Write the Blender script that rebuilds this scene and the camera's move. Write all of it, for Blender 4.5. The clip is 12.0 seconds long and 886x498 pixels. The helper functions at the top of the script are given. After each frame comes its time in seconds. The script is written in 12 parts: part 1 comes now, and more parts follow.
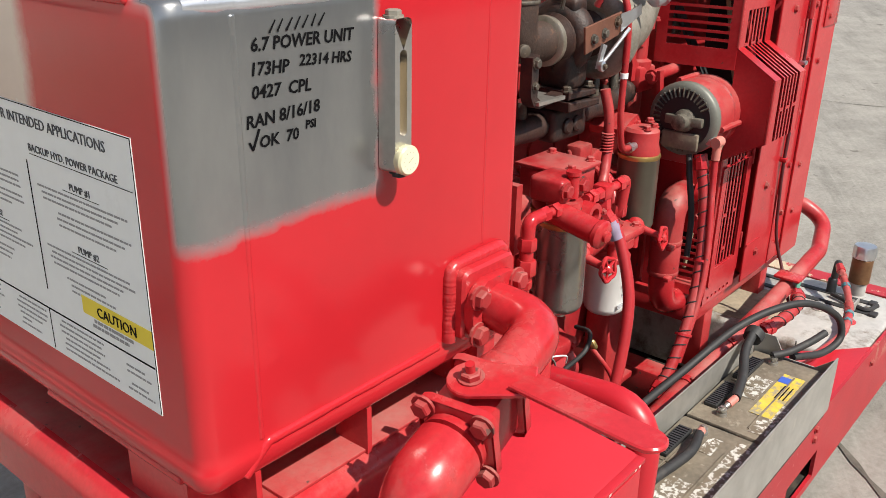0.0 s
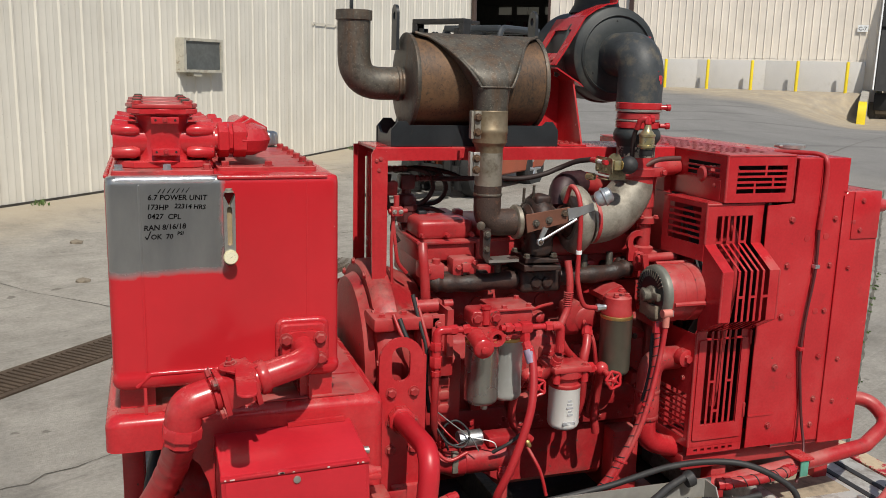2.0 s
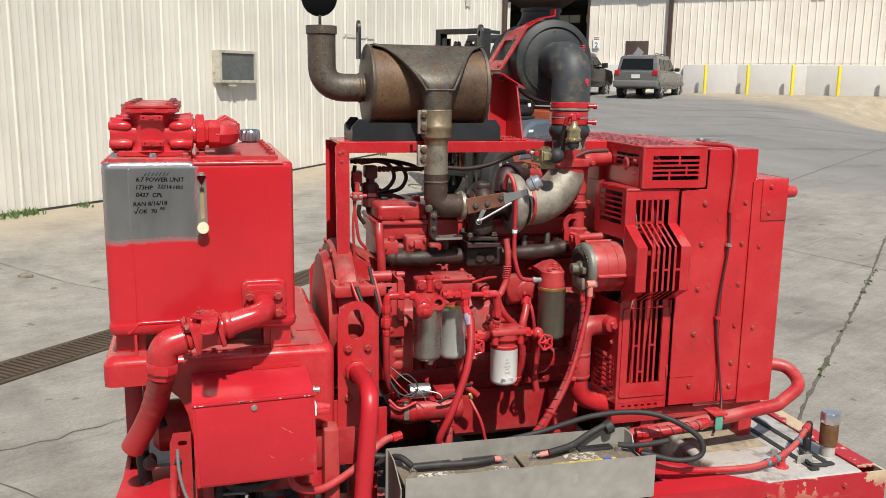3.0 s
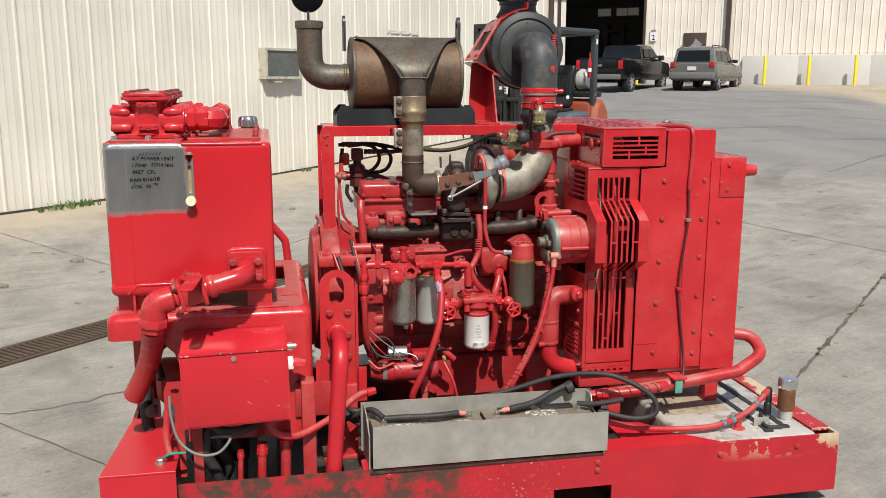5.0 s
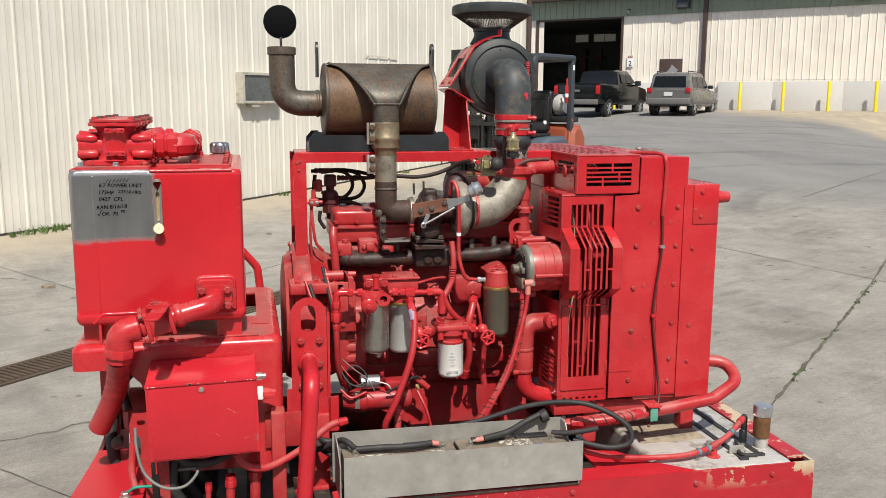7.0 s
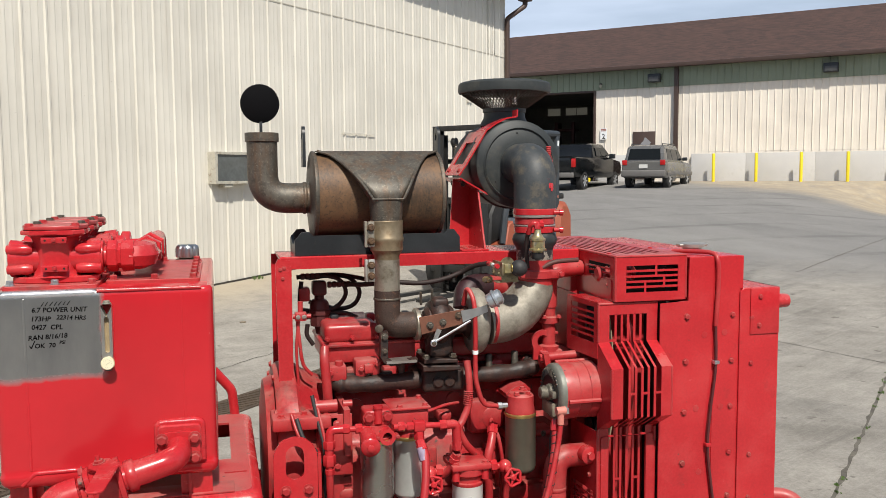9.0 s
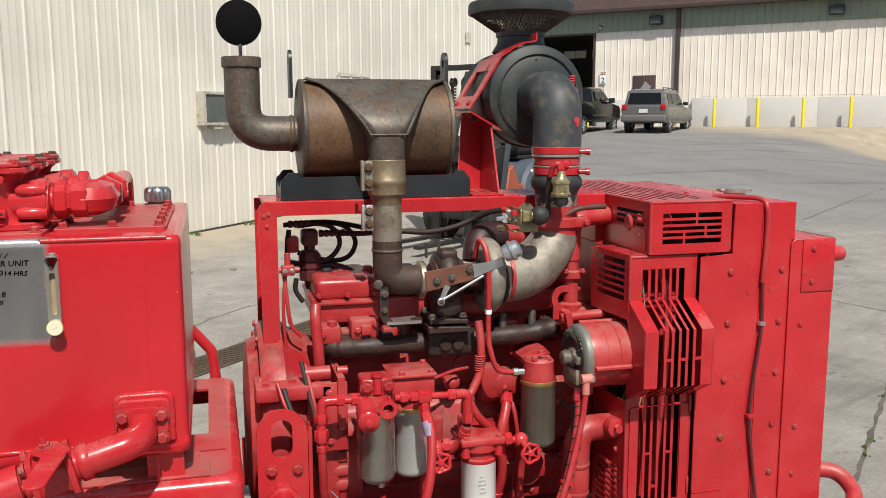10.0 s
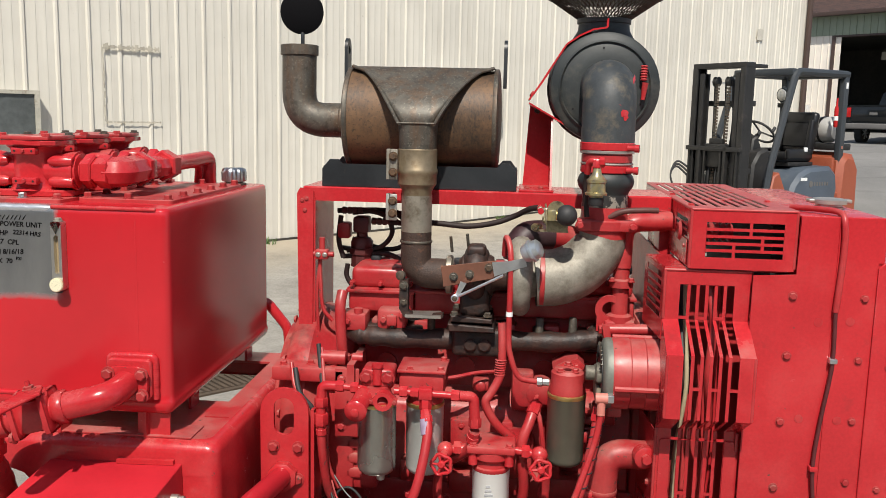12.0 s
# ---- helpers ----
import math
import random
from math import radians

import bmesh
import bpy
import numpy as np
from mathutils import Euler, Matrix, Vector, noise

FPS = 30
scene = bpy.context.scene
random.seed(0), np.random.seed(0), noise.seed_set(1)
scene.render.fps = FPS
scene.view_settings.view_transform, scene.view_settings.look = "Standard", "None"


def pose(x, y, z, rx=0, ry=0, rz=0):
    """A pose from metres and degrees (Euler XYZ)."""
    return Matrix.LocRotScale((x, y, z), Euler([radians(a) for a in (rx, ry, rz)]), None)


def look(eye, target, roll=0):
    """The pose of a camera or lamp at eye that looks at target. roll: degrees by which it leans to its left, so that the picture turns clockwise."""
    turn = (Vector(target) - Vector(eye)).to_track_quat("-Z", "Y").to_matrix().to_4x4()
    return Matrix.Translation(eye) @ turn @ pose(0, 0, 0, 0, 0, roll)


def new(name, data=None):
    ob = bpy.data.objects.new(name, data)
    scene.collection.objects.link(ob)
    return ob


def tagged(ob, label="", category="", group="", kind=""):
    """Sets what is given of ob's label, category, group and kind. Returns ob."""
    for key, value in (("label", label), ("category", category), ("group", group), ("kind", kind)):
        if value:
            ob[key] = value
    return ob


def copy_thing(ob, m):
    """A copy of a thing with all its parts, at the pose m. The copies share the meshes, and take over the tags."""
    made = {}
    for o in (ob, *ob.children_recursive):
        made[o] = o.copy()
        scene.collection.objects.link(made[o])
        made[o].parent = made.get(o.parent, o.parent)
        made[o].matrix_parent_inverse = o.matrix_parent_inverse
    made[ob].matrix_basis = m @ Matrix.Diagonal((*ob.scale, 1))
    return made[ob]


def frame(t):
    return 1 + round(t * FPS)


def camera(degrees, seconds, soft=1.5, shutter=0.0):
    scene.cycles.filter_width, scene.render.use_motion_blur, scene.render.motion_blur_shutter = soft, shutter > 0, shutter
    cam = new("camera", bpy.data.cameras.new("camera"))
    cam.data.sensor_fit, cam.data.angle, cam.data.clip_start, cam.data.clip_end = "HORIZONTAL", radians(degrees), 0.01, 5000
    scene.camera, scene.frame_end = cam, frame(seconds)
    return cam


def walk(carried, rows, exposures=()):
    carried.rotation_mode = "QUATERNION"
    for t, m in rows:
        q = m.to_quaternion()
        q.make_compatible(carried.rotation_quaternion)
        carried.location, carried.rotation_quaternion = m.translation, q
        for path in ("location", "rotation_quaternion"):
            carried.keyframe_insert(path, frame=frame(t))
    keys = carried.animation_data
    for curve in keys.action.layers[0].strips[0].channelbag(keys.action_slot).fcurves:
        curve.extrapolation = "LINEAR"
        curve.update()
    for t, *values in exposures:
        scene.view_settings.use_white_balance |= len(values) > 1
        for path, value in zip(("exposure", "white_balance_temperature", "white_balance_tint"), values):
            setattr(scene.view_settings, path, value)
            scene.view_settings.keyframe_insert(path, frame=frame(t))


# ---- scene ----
cam = camera(53.5, 12.0, soft=0.55)
PATH = [
    (0, (0.05, 0.004, 1.56), (1.482, 1.184, 0.812), 1.1),
    (0.5, (0.096, -0.376, 1.65), (1.301, 1.1, 1.041), 1.0),
    (1, (0.294, -0.694, 1.667), (1.225, 1.008, 1.179), 1.7),
    (1.5, (0.459, -1.097, 1.721), (1.21, 0.71, 1.307), 1.7),
    (2, (0.588, -1.494, 1.733), (1.217, 0.363, 1.339), 1.5),
    (2.5, (0.777, -1.784, 1.731), (1.314, 0.11, 1.375), 0.9),
    (3, (0.767, -2.049, 1.726), (1.294, -0.157, 1.349), 0.9),
    (3.2, (0.758, -2.141, 1.722), (1.274, -0.249, 1.326), 1.1),
    (5, (1.026, -2.43, 1.7), (1.414, -0.506, 1.313), 0.1),
    (5.5, (1.035, -2.432, 1.705), (1.425, -0.507, 1.325), -0.3),
    (6, (1.043, -2.431, 1.701), (1.461, -0.513, 1.319), -0.1),
    (6.5, (1.055, -2.411, 1.701), (1.486, -0.495, 1.326), 0.0),
    (7, (1.057, -2.404, 1.709), (1.492, -0.481, 1.375), 0.3),
    (7.5, (1.032, -2.338, 1.706), (1.497, -0.414, 1.418), 0.9),
    (7.7, (1.002, -2.278, 1.712), (1.495, -0.358, 1.449), 0.9),
    (9.3, (1.083, -1.68, 1.781), (1.58, 0.25, 1.612), -0.4),
    (9.5, (1.097, -1.601, 1.768), (1.597, 0.326, 1.579), -0.2),
    (10, (1.118, -1.411, 1.739), (1.623, 0.501, 1.444), -0.1),
    (10.5, (1.288, -1.312, 1.71), (1.621, 0.63, 1.366), 0.0),
    (11, (1.552, -1.306, 1.771), (1.647, 0.685, 1.612), -0.2),
    (11.5, (1.7, -1.366, 1.785), (1.642, 0.629, 1.659), -0.2),
    (12, (1.915, -1.39, 1.716), (1.737, 0.58, 1.415), 1.3),
]
walk(cam, [(t, look(eye, target, roll)) for t, eye, target, roll in PATH], exposures=[(0, 0.32), (0.5, 0.28), (1, 0.10), (1.5, -0.12), (2, -0.24), (2.5, 0.08), (3, 0.10), (5, 0.12), (7.5, 0.12), (9.5, 0.05), (12, 0.06)])

# ---- daylight ----
SUN_ELEV, SUN_DIR = 52.0, (0.0, 1.0)      # height of the sun; the way its light runs over the ground
sky_world = bpy.data.worlds.new("sky")
scene.world = sky_world
sky_world.use_nodes = True
nt = sky_world.node_tree
nt.nodes.clear()
w_out = nt.nodes.new("ShaderNodeOutputWorld")
w_bg = nt.nodes.new("ShaderNodeBackground")
w_sky = nt.nodes.new("ShaderNodeTexSky")
w_sky.sky_type = "NISHITA"
w_sky.sun_disc = False
w_sky.sun_elevation = radians(SUN_ELEV)
w_sky.sun_rotation = math.atan2(-SUN_DIR[0], -SUN_DIR[1])
w_sky.altitude, w_sky.air_density, w_sky.dust_density, w_sky.ozone_density = 200, 1.0, 2.0, 1.0
w_bg.inputs["Strength"].default_value = 0.078
# thin streaks of white cloud over the blue
w_tc = nt.nodes.new("ShaderNodeTexCoord")
w_map = nt.nodes.new("ShaderNodeMapping")
w_map.inputs["Scale"].default_value = (1.4, 1.4, 9.0)
w_noise = nt.nodes.new("ShaderNodeTexNoise")
w_noise.inputs["Scale"].default_value, w_noise.inputs["Detail"].default_value = 1.6, 6.0
w_ramp = nt.nodes.new("ShaderNodeValToRGB")
w_ramp.color_ramp.elements[0].position, w_ramp.color_ramp.elements[1].position = 0.22, 0.60
w_mix = nt.nodes.new("ShaderNodeMixRGB")
w_mix.inputs[2].default_value = (8.0, 9.4, 11.6, 1)
nt.links.new(w_tc.outputs["Generated"], w_map.inputs[0])
nt.links.new(w_map.outputs[0], w_noise.inputs["Vector"])
nt.links.new(w_noise.outputs["Fac"], w_ramp.inputs[0])
# the haze thins out with height
w_sep = nt.nodes.new("ShaderNodeSeparateXYZ")
w_low = nt.nodes.new("ShaderNodeMapRange")
w_low.inputs["From Min"].default_value, w_low.inputs["From Max"].default_value = 0.15, 0.6
w_low.inputs["To Min"].default_value, w_low.inputs["To Max"].default_value = 1.0, 0.10
w_mul = nt.nodes.new("ShaderNodeMath")
w_mul.operation = "MULTIPLY"
nt.links.new(w_tc.outputs["Generated"], w_sep.inputs[0])
nt.links.new(w_sep.outputs[2], w_low.inputs[0])
nt.links.new(w_ramp.outputs[0], w_mul.inputs[0])
nt.links.new(w_low.outputs[0], w_mul.inputs[1])
nt.links.new(w_mul.outputs[0], w_mix.inputs[0])
nt.links.new(w_sky.outputs[0], w_mix.inputs[1])
nt.links.new(w_mix.outputs[0], w_bg.inputs["Color"])
nt.links.new(w_bg.outputs[0], w_out.inputs[0])

sun_data = bpy.data.lights.new("sun", "SUN")
sun_data.energy, sun_data.angle, sun_data.color = 5.0, radians(0.53), (1.0, 0.94, 0.84)
sun_lamp = new("sun", sun_data)
ce = math.cos(radians(SUN_ELEV))
sun_lamp.matrix_world = look((0, 0, 30), (SUN_DIR[0] * ce, SUN_DIR[1] * ce, 30 - math.sin(radians(SUN_ELEV))))

# ---- materials ----
def ramp_node(nt, fac, stops):
    r = nt.nodes.new("ShaderNodeValToRGB")
    els = r.color_ramp.elements
    while len(els) < len(stops):
        els.new(0.5)
    for e, (p, c) in zip(els, stops):
        e.position = p
        e.color = (*c, 1) if isinstance(c, tuple) else (c, c, c, 1)
    nt.links.new(fac, r.inputs[0])
    return r.outputs[0]


def noise_node(nt, scale, detail=4.0, rough=0.55, vec=None, stretch=None):
    n = nt.nodes.new("ShaderNodeTexNoise")
    n.inputs["Scale"].default_value, n.inputs["Detail"].default_value, n.inputs["Roughness"].default_value = scale, detail, rough
    if vec is None:
        vec = nt.nodes.new("ShaderNodeTexCoord").outputs["Object"]
    if stretch:
        m = nt.nodes.new("ShaderNodeMapping")
        m.inputs["Scale"].default_value = stretch
        nt.links.new(vec, m.inputs[0])
        vec = m.outputs[0]
    nt.links.new(vec, n.inputs["Vector"])
    return n.outputs["Fac"]


def mix_node(nt, fac, a, b, mode="MIX"):
    m = nt.nodes.new("ShaderNodeMixRGB")
    m.blend_type = mode
    for sock, v in zip(m.inputs, (fac, a, b)):
        if isinstance(v, (int, float)):
            sock.default_value = v if sock.type == "VALUE" else (v, v, v, 1)
        elif isinstance(v, tuple):
            sock.default_value = (*v, 1)
        else:
            nt.links.new(v, sock)
    return m.outputs[0]


def math_node(nt, op, a, b=0.0, clamp=False):
    m = nt.nodes.new("ShaderNodeMath")
    m.operation, m.use_clamp = op, clamp
    for sock, v in zip(m.inputs, (a, b)):
        if isinstance(v, (int, float)):
            sock.default_value = v
        else:
            nt.links.new(v, sock)
    return m.outputs[0]


def base_mat(name, rough=0.5, metal=0.0):
    mat = bpy.data.materials.new(name)
    mat.use_nodes = True
    b = mat.node_tree.nodes["Principled BSDF"]
    b.inputs["Roughness"].default_value, b.inputs["Metallic"].default_value = rough, metal
    return mat, mat.node_tree, b


def bump(nt, b, height, strength=0.2, dist=0.005):
    n = nt.nodes.new("ShaderNodeBump")
    n.inputs["Strength"].default_value, n.inputs["Distance"].default_value = strength, dist
    nt.links.new(height, n.inputs["Height"])
    nt.links.new(n.outputs[0], b.inputs["Normal"])


def surface(name, col, rough=0.5, metal=0.0, vary=0.15, fine=60.0, coarse=5.0, grime=None, grime_at=(0.55, 0.75), bumpiness=0.15, bdist=0.002, rvary=0.12, spec=None):
    """A worn plain surface: two scales of tone, patches of grime or rust, and fine relief."""
    mat, nt, b = base_mat(name, rough, metal)
    f, c = noise_node(nt, fine, 5), noise_node(nt, coarse, 4)
    lo = tuple(x * (1 - vary) for x in col)
    hi = tuple(min(1, x * (1 + vary)) for x in col)
    out = ramp_node(nt, c, [(0.3, lo), (0.7, hi)])
    out = mix_node(nt, 0.35, out, ramp_node(nt, f, [(0.3, lo), (0.7, hi)]))
    if grime:
        g = noise_node(nt, coarse * 1.7, 8, 0.68)
        k = ramp_node(nt, g, [(grime_at[0], 0.0), (grime_at[1], 1.0)])
        out = mix_node(nt, k, out, grime)
    nt.links.new(out, b.inputs["Base Color"])
    nt.links.new(math_node(nt, "ADD", math_node(nt, "MULTIPLY", c, rvary * 2), rough - rvary, True), b.inputs["Roughness"])
    if spec is not None:
        b.inputs["Specular IOR Level"].default_value = spec
    if bumpiness:
        bump(nt, b, f, bumpiness, bdist)
    return mat


def red_paint(name, col, rough, dust, dust_at, grime, grime_at, chips=0.74, relief=0.05, gloss=0.5, film=0.07):
    """Weathered red paint: faded tone, a film of pale dust on what faces up, dark oily smears, small chips."""
    mat, nt, b = base_mat(name, rough)
    pos = nt.nodes.new("ShaderNodeNewGeometry")
    p = pos.outputs["Position"]
    fine, mid, big = noise_node(nt, 120, 5, 0.6, p), noise_node(nt, 14, 6, 0.65, p), noise_node(nt, 3.0, 5, 0.6, p)
    lo, hi = tuple(x * 0.80 for x in col), tuple(x * 1.12 for x in col)
    out = ramp_node(nt, mix_node(nt, 0.4, big, fine), [(0.35, lo), (0.65, hi)])
    k = ramp_node(nt, noise_node(nt, 9, 8, 0.72, p), [(grime_at[0], 0.0), (grime_at[1], 0.85)])
    out = mix_node(nt, k, out, grime)
    sep = nt.nodes.new("ShaderNodeSeparateXYZ")
    nt.links.new(pos.outputs["Normal"], sep.inputs[0])
    up = math_node(nt, "MULTIPLY", math_node(nt, "ADD", sep.outputs[2], 0.15), 0.9, True)
    lying = math_node(nt, "MULTIPLY", ramp_node(nt, noise_node(nt, 6, 8, 0.7, p), [(dust_at[0], 0.0), (dust_at[1], 0.75)]), math_node(nt, "ADD", up, film), True)
    out = mix_node(nt, lying, out, dust)
    chip = ramp_node(nt, noise_node(nt, 55, 3, 0.5, p), [(chips, 0.0), (chips + 0.02, 0.9)])
    out = mix_node(nt, chip, out, (0.10, 0.055, 0.045))
    nt.links.new(out, b.inputs["Base Color"])
    r = math_node(nt, "ADD", math_node(nt, "MULTIPLY", mid, 0.22), rough - 0.11, True)
    r = math_node(nt, "ADD", r, math_node(nt, "MULTIPLY", lying, 0.35), True)
    nt.links.new(r, b.inputs["Roughness"])
    b.inputs["Specular IOR Level"].default_value = gloss
    bump(nt, b, mix_node(nt, 0.35, fine, mid), relief, 0.002)
    return mat


DUST = (0.37, 0.19, 0.165)
RED = red_paint("red_enamel", (0.470, 0.0225, 0.0290), 0.22, DUST, (0.48, 0.82), (0.20, 0.026, 0.026), (0.60, 0.84), 0.73, 0.09)
RED_DUSTY = red_paint("red_paint_dusty", (0.430, 0.0240, 0.0290), 0.34, DUST, (0.40, 0.72), (0.12, 0.026, 0.024), (0.55, 0.76), 0.70, 0.18, film=0.12)
RED_CAST = red_paint("red_cast_iron", (0.385, 0.0185, 0.0240), 0.40, (0.36, 0.19, 0.155), (0.42, 0.72), (0.085, 0.030, 0.026), (0.52, 0.72), 0.68, 0.40, film=0.16)
RED_BOLT = red_paint("red_painted_bolt", (0.360, 0.0210, 0.0260), 0.48, (0.36, 0.18, 0.15), (0.38, 0.66), (0.14, 0.028, 0.024), (0.52, 0.72), 0.66, 0.25, 0.3)
def banded_rust(name):
    """Rust that lies in fine rings round a drum whose axis runs along x."""
    mat, nt, b = base_mat(name, 0.62, 0.2)
    pos = nt.nodes.new("ShaderNodeNewGeometry").outputs["Position"]
    rings, blot, grain = noise_node(nt, 14, 7, 0.75, pos, (11.0, 3.0, 3.0)), noise_node(nt, 8, 8, 0.75, pos), noise_node(nt, 110, 5, 0.7, pos)
    out = ramp_node(nt, blot, [(0.36, (0.030, 0.025, 0.020)), (0.50, (0.092, 0.054, 0.032)), (0.62, (0.155, 0.088, 0.045))])
    out = mix_node(nt, ramp_node(nt, rings, [(0.42, 0.0), (0.70, 0.62)]), out, (0.165, 0.088, 0.040))
    out = mix_node(nt, ramp_node(nt, grain, [(0.54, 0.0), (0.66, 0.7)]), out, (0.030, 0.024, 0.020))
    nt.links.new(out, b.inputs["Base Color"])
    nt.links.new(math_node(nt, "ADD", math_node(nt, "MULTIPLY", blot, 0.35), 0.40, True), b.inputs["Roughness"])
    bump(nt, b, mix_node(nt, 0.5, rings, grain), 0.30, 0.002)
    return mat


RUST = banded_rust("banded_rust")
def sooty(name):
    """Bare steel gone grey-brown in the heat, finely speckled, with a few rusty runs."""
    mat, nt, b = base_mat(name, 0.5, 0.35)
    pos = nt.nodes.new("ShaderNodeNewGeometry").outputs["Position"]
    blot, speck, spot, run = noise_node(nt, 7, 6, 0.65, pos), noise_node(nt, 130, 6, 0.75, pos), noise_node(nt, 42, 7, 0.75, pos), noise_node(nt, 16, 6, 0.7, pos, (1.5, 1.5, 0.25))
    out = ramp_node(nt, blot, [(0.30, (0.060, 0.056, 0.048)), (0.52, (0.098, 0.090, 0.075)), (0.72, (0.128, 0.114, 0.092))])
    out = mix_node(nt, ramp_node(nt, run, [(0.46, 0.0), (0.64, 0.75)]), out, (0.120, 0.070, 0.040))
    out = mix_node(nt, ramp_node(nt, spot, [(0.50, 0.0), (0.62, 0.65)]), out, (0.040, 0.036, 0.031))
    out = mix_node(nt, ramp_node(nt, speck, [(0.56, 0.0), (0.66, 0.7)]), out, (0.24, 0.215, 0.17))
    nt.links.new(out, b.inputs["Base Color"])
    nt.links.new(math_node(nt, "ADD", math_node(nt, "MULTIPLY", blot, 0.3), 0.36, True), b.inputs["Roughness"])
    bump(nt, b, mix_node(nt, 0.5, speck, spot), 0.28, 0.002)
    return mat


DARK_RUST = sooty("sooty_steel")
CAST_BROWN = surface("heat_browned_iron", (0.040, 0.019, 0.014), 0.55, 0.0, vary=0.55, fine=130, coarse=18, grime=(0.016, 0.013, 0.013), grime_at=(0.46, 0.62), bumpiness=0.45, bdist=0.003)
BLACK = surface("black_paint", (0.016, 0.019, 0.022), 0.42, vary=0.3, fine=90, coarse=9, grime=(0.055, 0.045, 0.035), grime_at=(0.64, 0.80), bumpiness=0.15)
RUBBER = surface("black_rubber", (0.025, 0.025, 0.026), 0.62, vary=0.3, fine=120, coarse=10, grime=(0.09, 0.08, 0.07), grime_at=(0.58, 0.85), bumpiness=0.1)
ALU = surface("cast_aluminium", (0.30, 0.28, 0.235), 0.58, 0.35, vary=0.22, fine=150, coarse=9, grime=(0.12, 0.10, 0.075), grime_at=(0.46, 0.72), bumpiness=0.3)
DULL_STEEL = surface("dull_steel_sleeve", (0.33, 0.30, 0.245), 0.44, 0.65, vary=0.2, fine=90, coarse=12, grime=(0.13, 0.10, 0.06), grime_at=(0.52, 0.74), bumpiness=0.15)
STEEL = surface("bare_steel", (0.48, 0.46, 0.42), 0.42, 0.8, vary=0.2, fine=90, coarse=8, grime=(0.22, 0.14, 0.07), grime_at=(0.6, 0.82), bumpiness=0.12)
ZINC = surface("zinc_plate", (0.62, 0.64, 0.66), 0.32, 0.9, vary=0.1, fine=80, coarse=10, bumpiness=0.08)
BRASS = surface("brass_plate", (0.55, 0.42, 0.16), 0.38, 0.85, vary=0.15, fine=80, coarse=15, grime=(0.25, 0.17, 0.06), bumpiness=0.1)
HEAT_STEEL = surface("heat_tinted_steel", (0.27, 0.215, 0.14), 0.46, 0.65, vary=0.3, fine=60, coarse=10, grime=(0.16, 0.10, 0.05), grime_at=(0.55, 0.8), bumpiness=0.12)
FILTER_GREY = surface("filter_can_grey", (0.36, 0.36, 0.33), 0.27, 0.75, vary=0.10, fine=50, coarse=6, grime=(0.16, 0.14, 0.11), grime_at=(0.6, 0.85), bumpiness=0.04)
FILTER_WHITE = surface("filter_can_white", (0.78, 0.78, 0.75), 0.35, vary=0.05, fine=40, coarse=8, grime=(0.5, 0.45, 0.4), grime_at=(0.68, 0.9), bumpiness=0.03)
GREY_PLATE = surface("grey_galvanised_sheet", (0.40, 0.39, 0.36), 0.42, 0.45, vary=0.22, fine=30, coarse=7, grime=(0.50, 0.48, 0.43), grime_at=(0.60, 0.72), bumpiness=0.12)
SILVER_TANK = surface("silver_painted_steel", (0.50, 0.49, 0.46), 0.45, 0.25, vary=0.2, fine=60, coarse=7, grime=(0.17, 0.13, 0.09), grime_at=(0.50, 0.70), bumpiness=0.08)
BATTERY_TOP = surface("battery_top_grimy", (0.185, 0.155, 0.115), 0.7, vary=0.4, fine=90, coarse=11, grime=(0.36, 0.32, 0.25), grime_at=(0.58, 0.70), bumpiness=0.2)
BATTERY_CASE = surface("battery_case_black", (0.03, 0.03, 0.035), 0.5, vary=0.2)
WHITE = surface("white_label", (0.80, 0.82, 0.82), 0.4, vary=0.05, fine=40, coarse=4, grime=(0.55, 0.55, 0.52), grime_at=(0.6, 0.9), bumpiness=0.0)
INK = surface("black_ink", (0.004, 0.004, 0.005), 0.85, vary=0.1, bumpiness=0.0, spec=0.12)
INK_GREY = surface("faint_print", (0.26, 0.26, 0.27), 0.5, vary=0.1, bumpiness=0.0)
YELLOW_LABEL = surface("yellow_label", (0.80, 0.62, 0.03), 0.4, vary=0.06, bumpiness=0.0)
WORN_LABEL = surface("worn_yellow_label", (0.62, 0.46, 0.06), 0.6, vary=0.25, fine=90, coarse=30, grime=(0.30, 0.27, 0.20), grime_at=(0.48, 0.60))
BLUE_LABEL = surface("blue_label", (0.05, 0.12, 0.50), 0.4, vary=0.06, bumpiness=0.0)
CREAM_DIAL = surface("cream_dial", (0.75, 0.72, 0.52), 0.35, vary=0.06, bumpiness=0.0)
YELLOW = surface("yellow_paint", (0.78, 0.60, 0.02), 0.5, vary=0.1, fine=30, coarse=3, grime=(0.5, 0.4, 0.1), grime_at=(0.62, 0.9), bumpiness=0.05)
CONCRETE_WALL = surface("concrete_panel", (0.55, 0.54, 0.52), 0.85, vary=0.08, fine=25, coarse=0.8, grime=(0.40, 0.38, 0.34), grime_at=(0.58, 0.85), bumpiness=0.1)
GREEN_PAINT = surface("green_paint", (0.02, 0.25, 0.18), 0.5, vary=0.2)
DARK = surface("dark_interior", (0.012, 0.012, 0.013), 0.9, vary=0.2, bumpiness=0.0)
GREY_WIRE = surface("grey_wire_jacket", (0.16, 0.165, 0.16), 0.55, vary=0.1)
TAN_BRASS = surface("copper_fitting", (0.42, 0.17, 0.12), 0.5, 0.4, vary=0.2)

# ---- building helpers ----
ORIGIN = {}


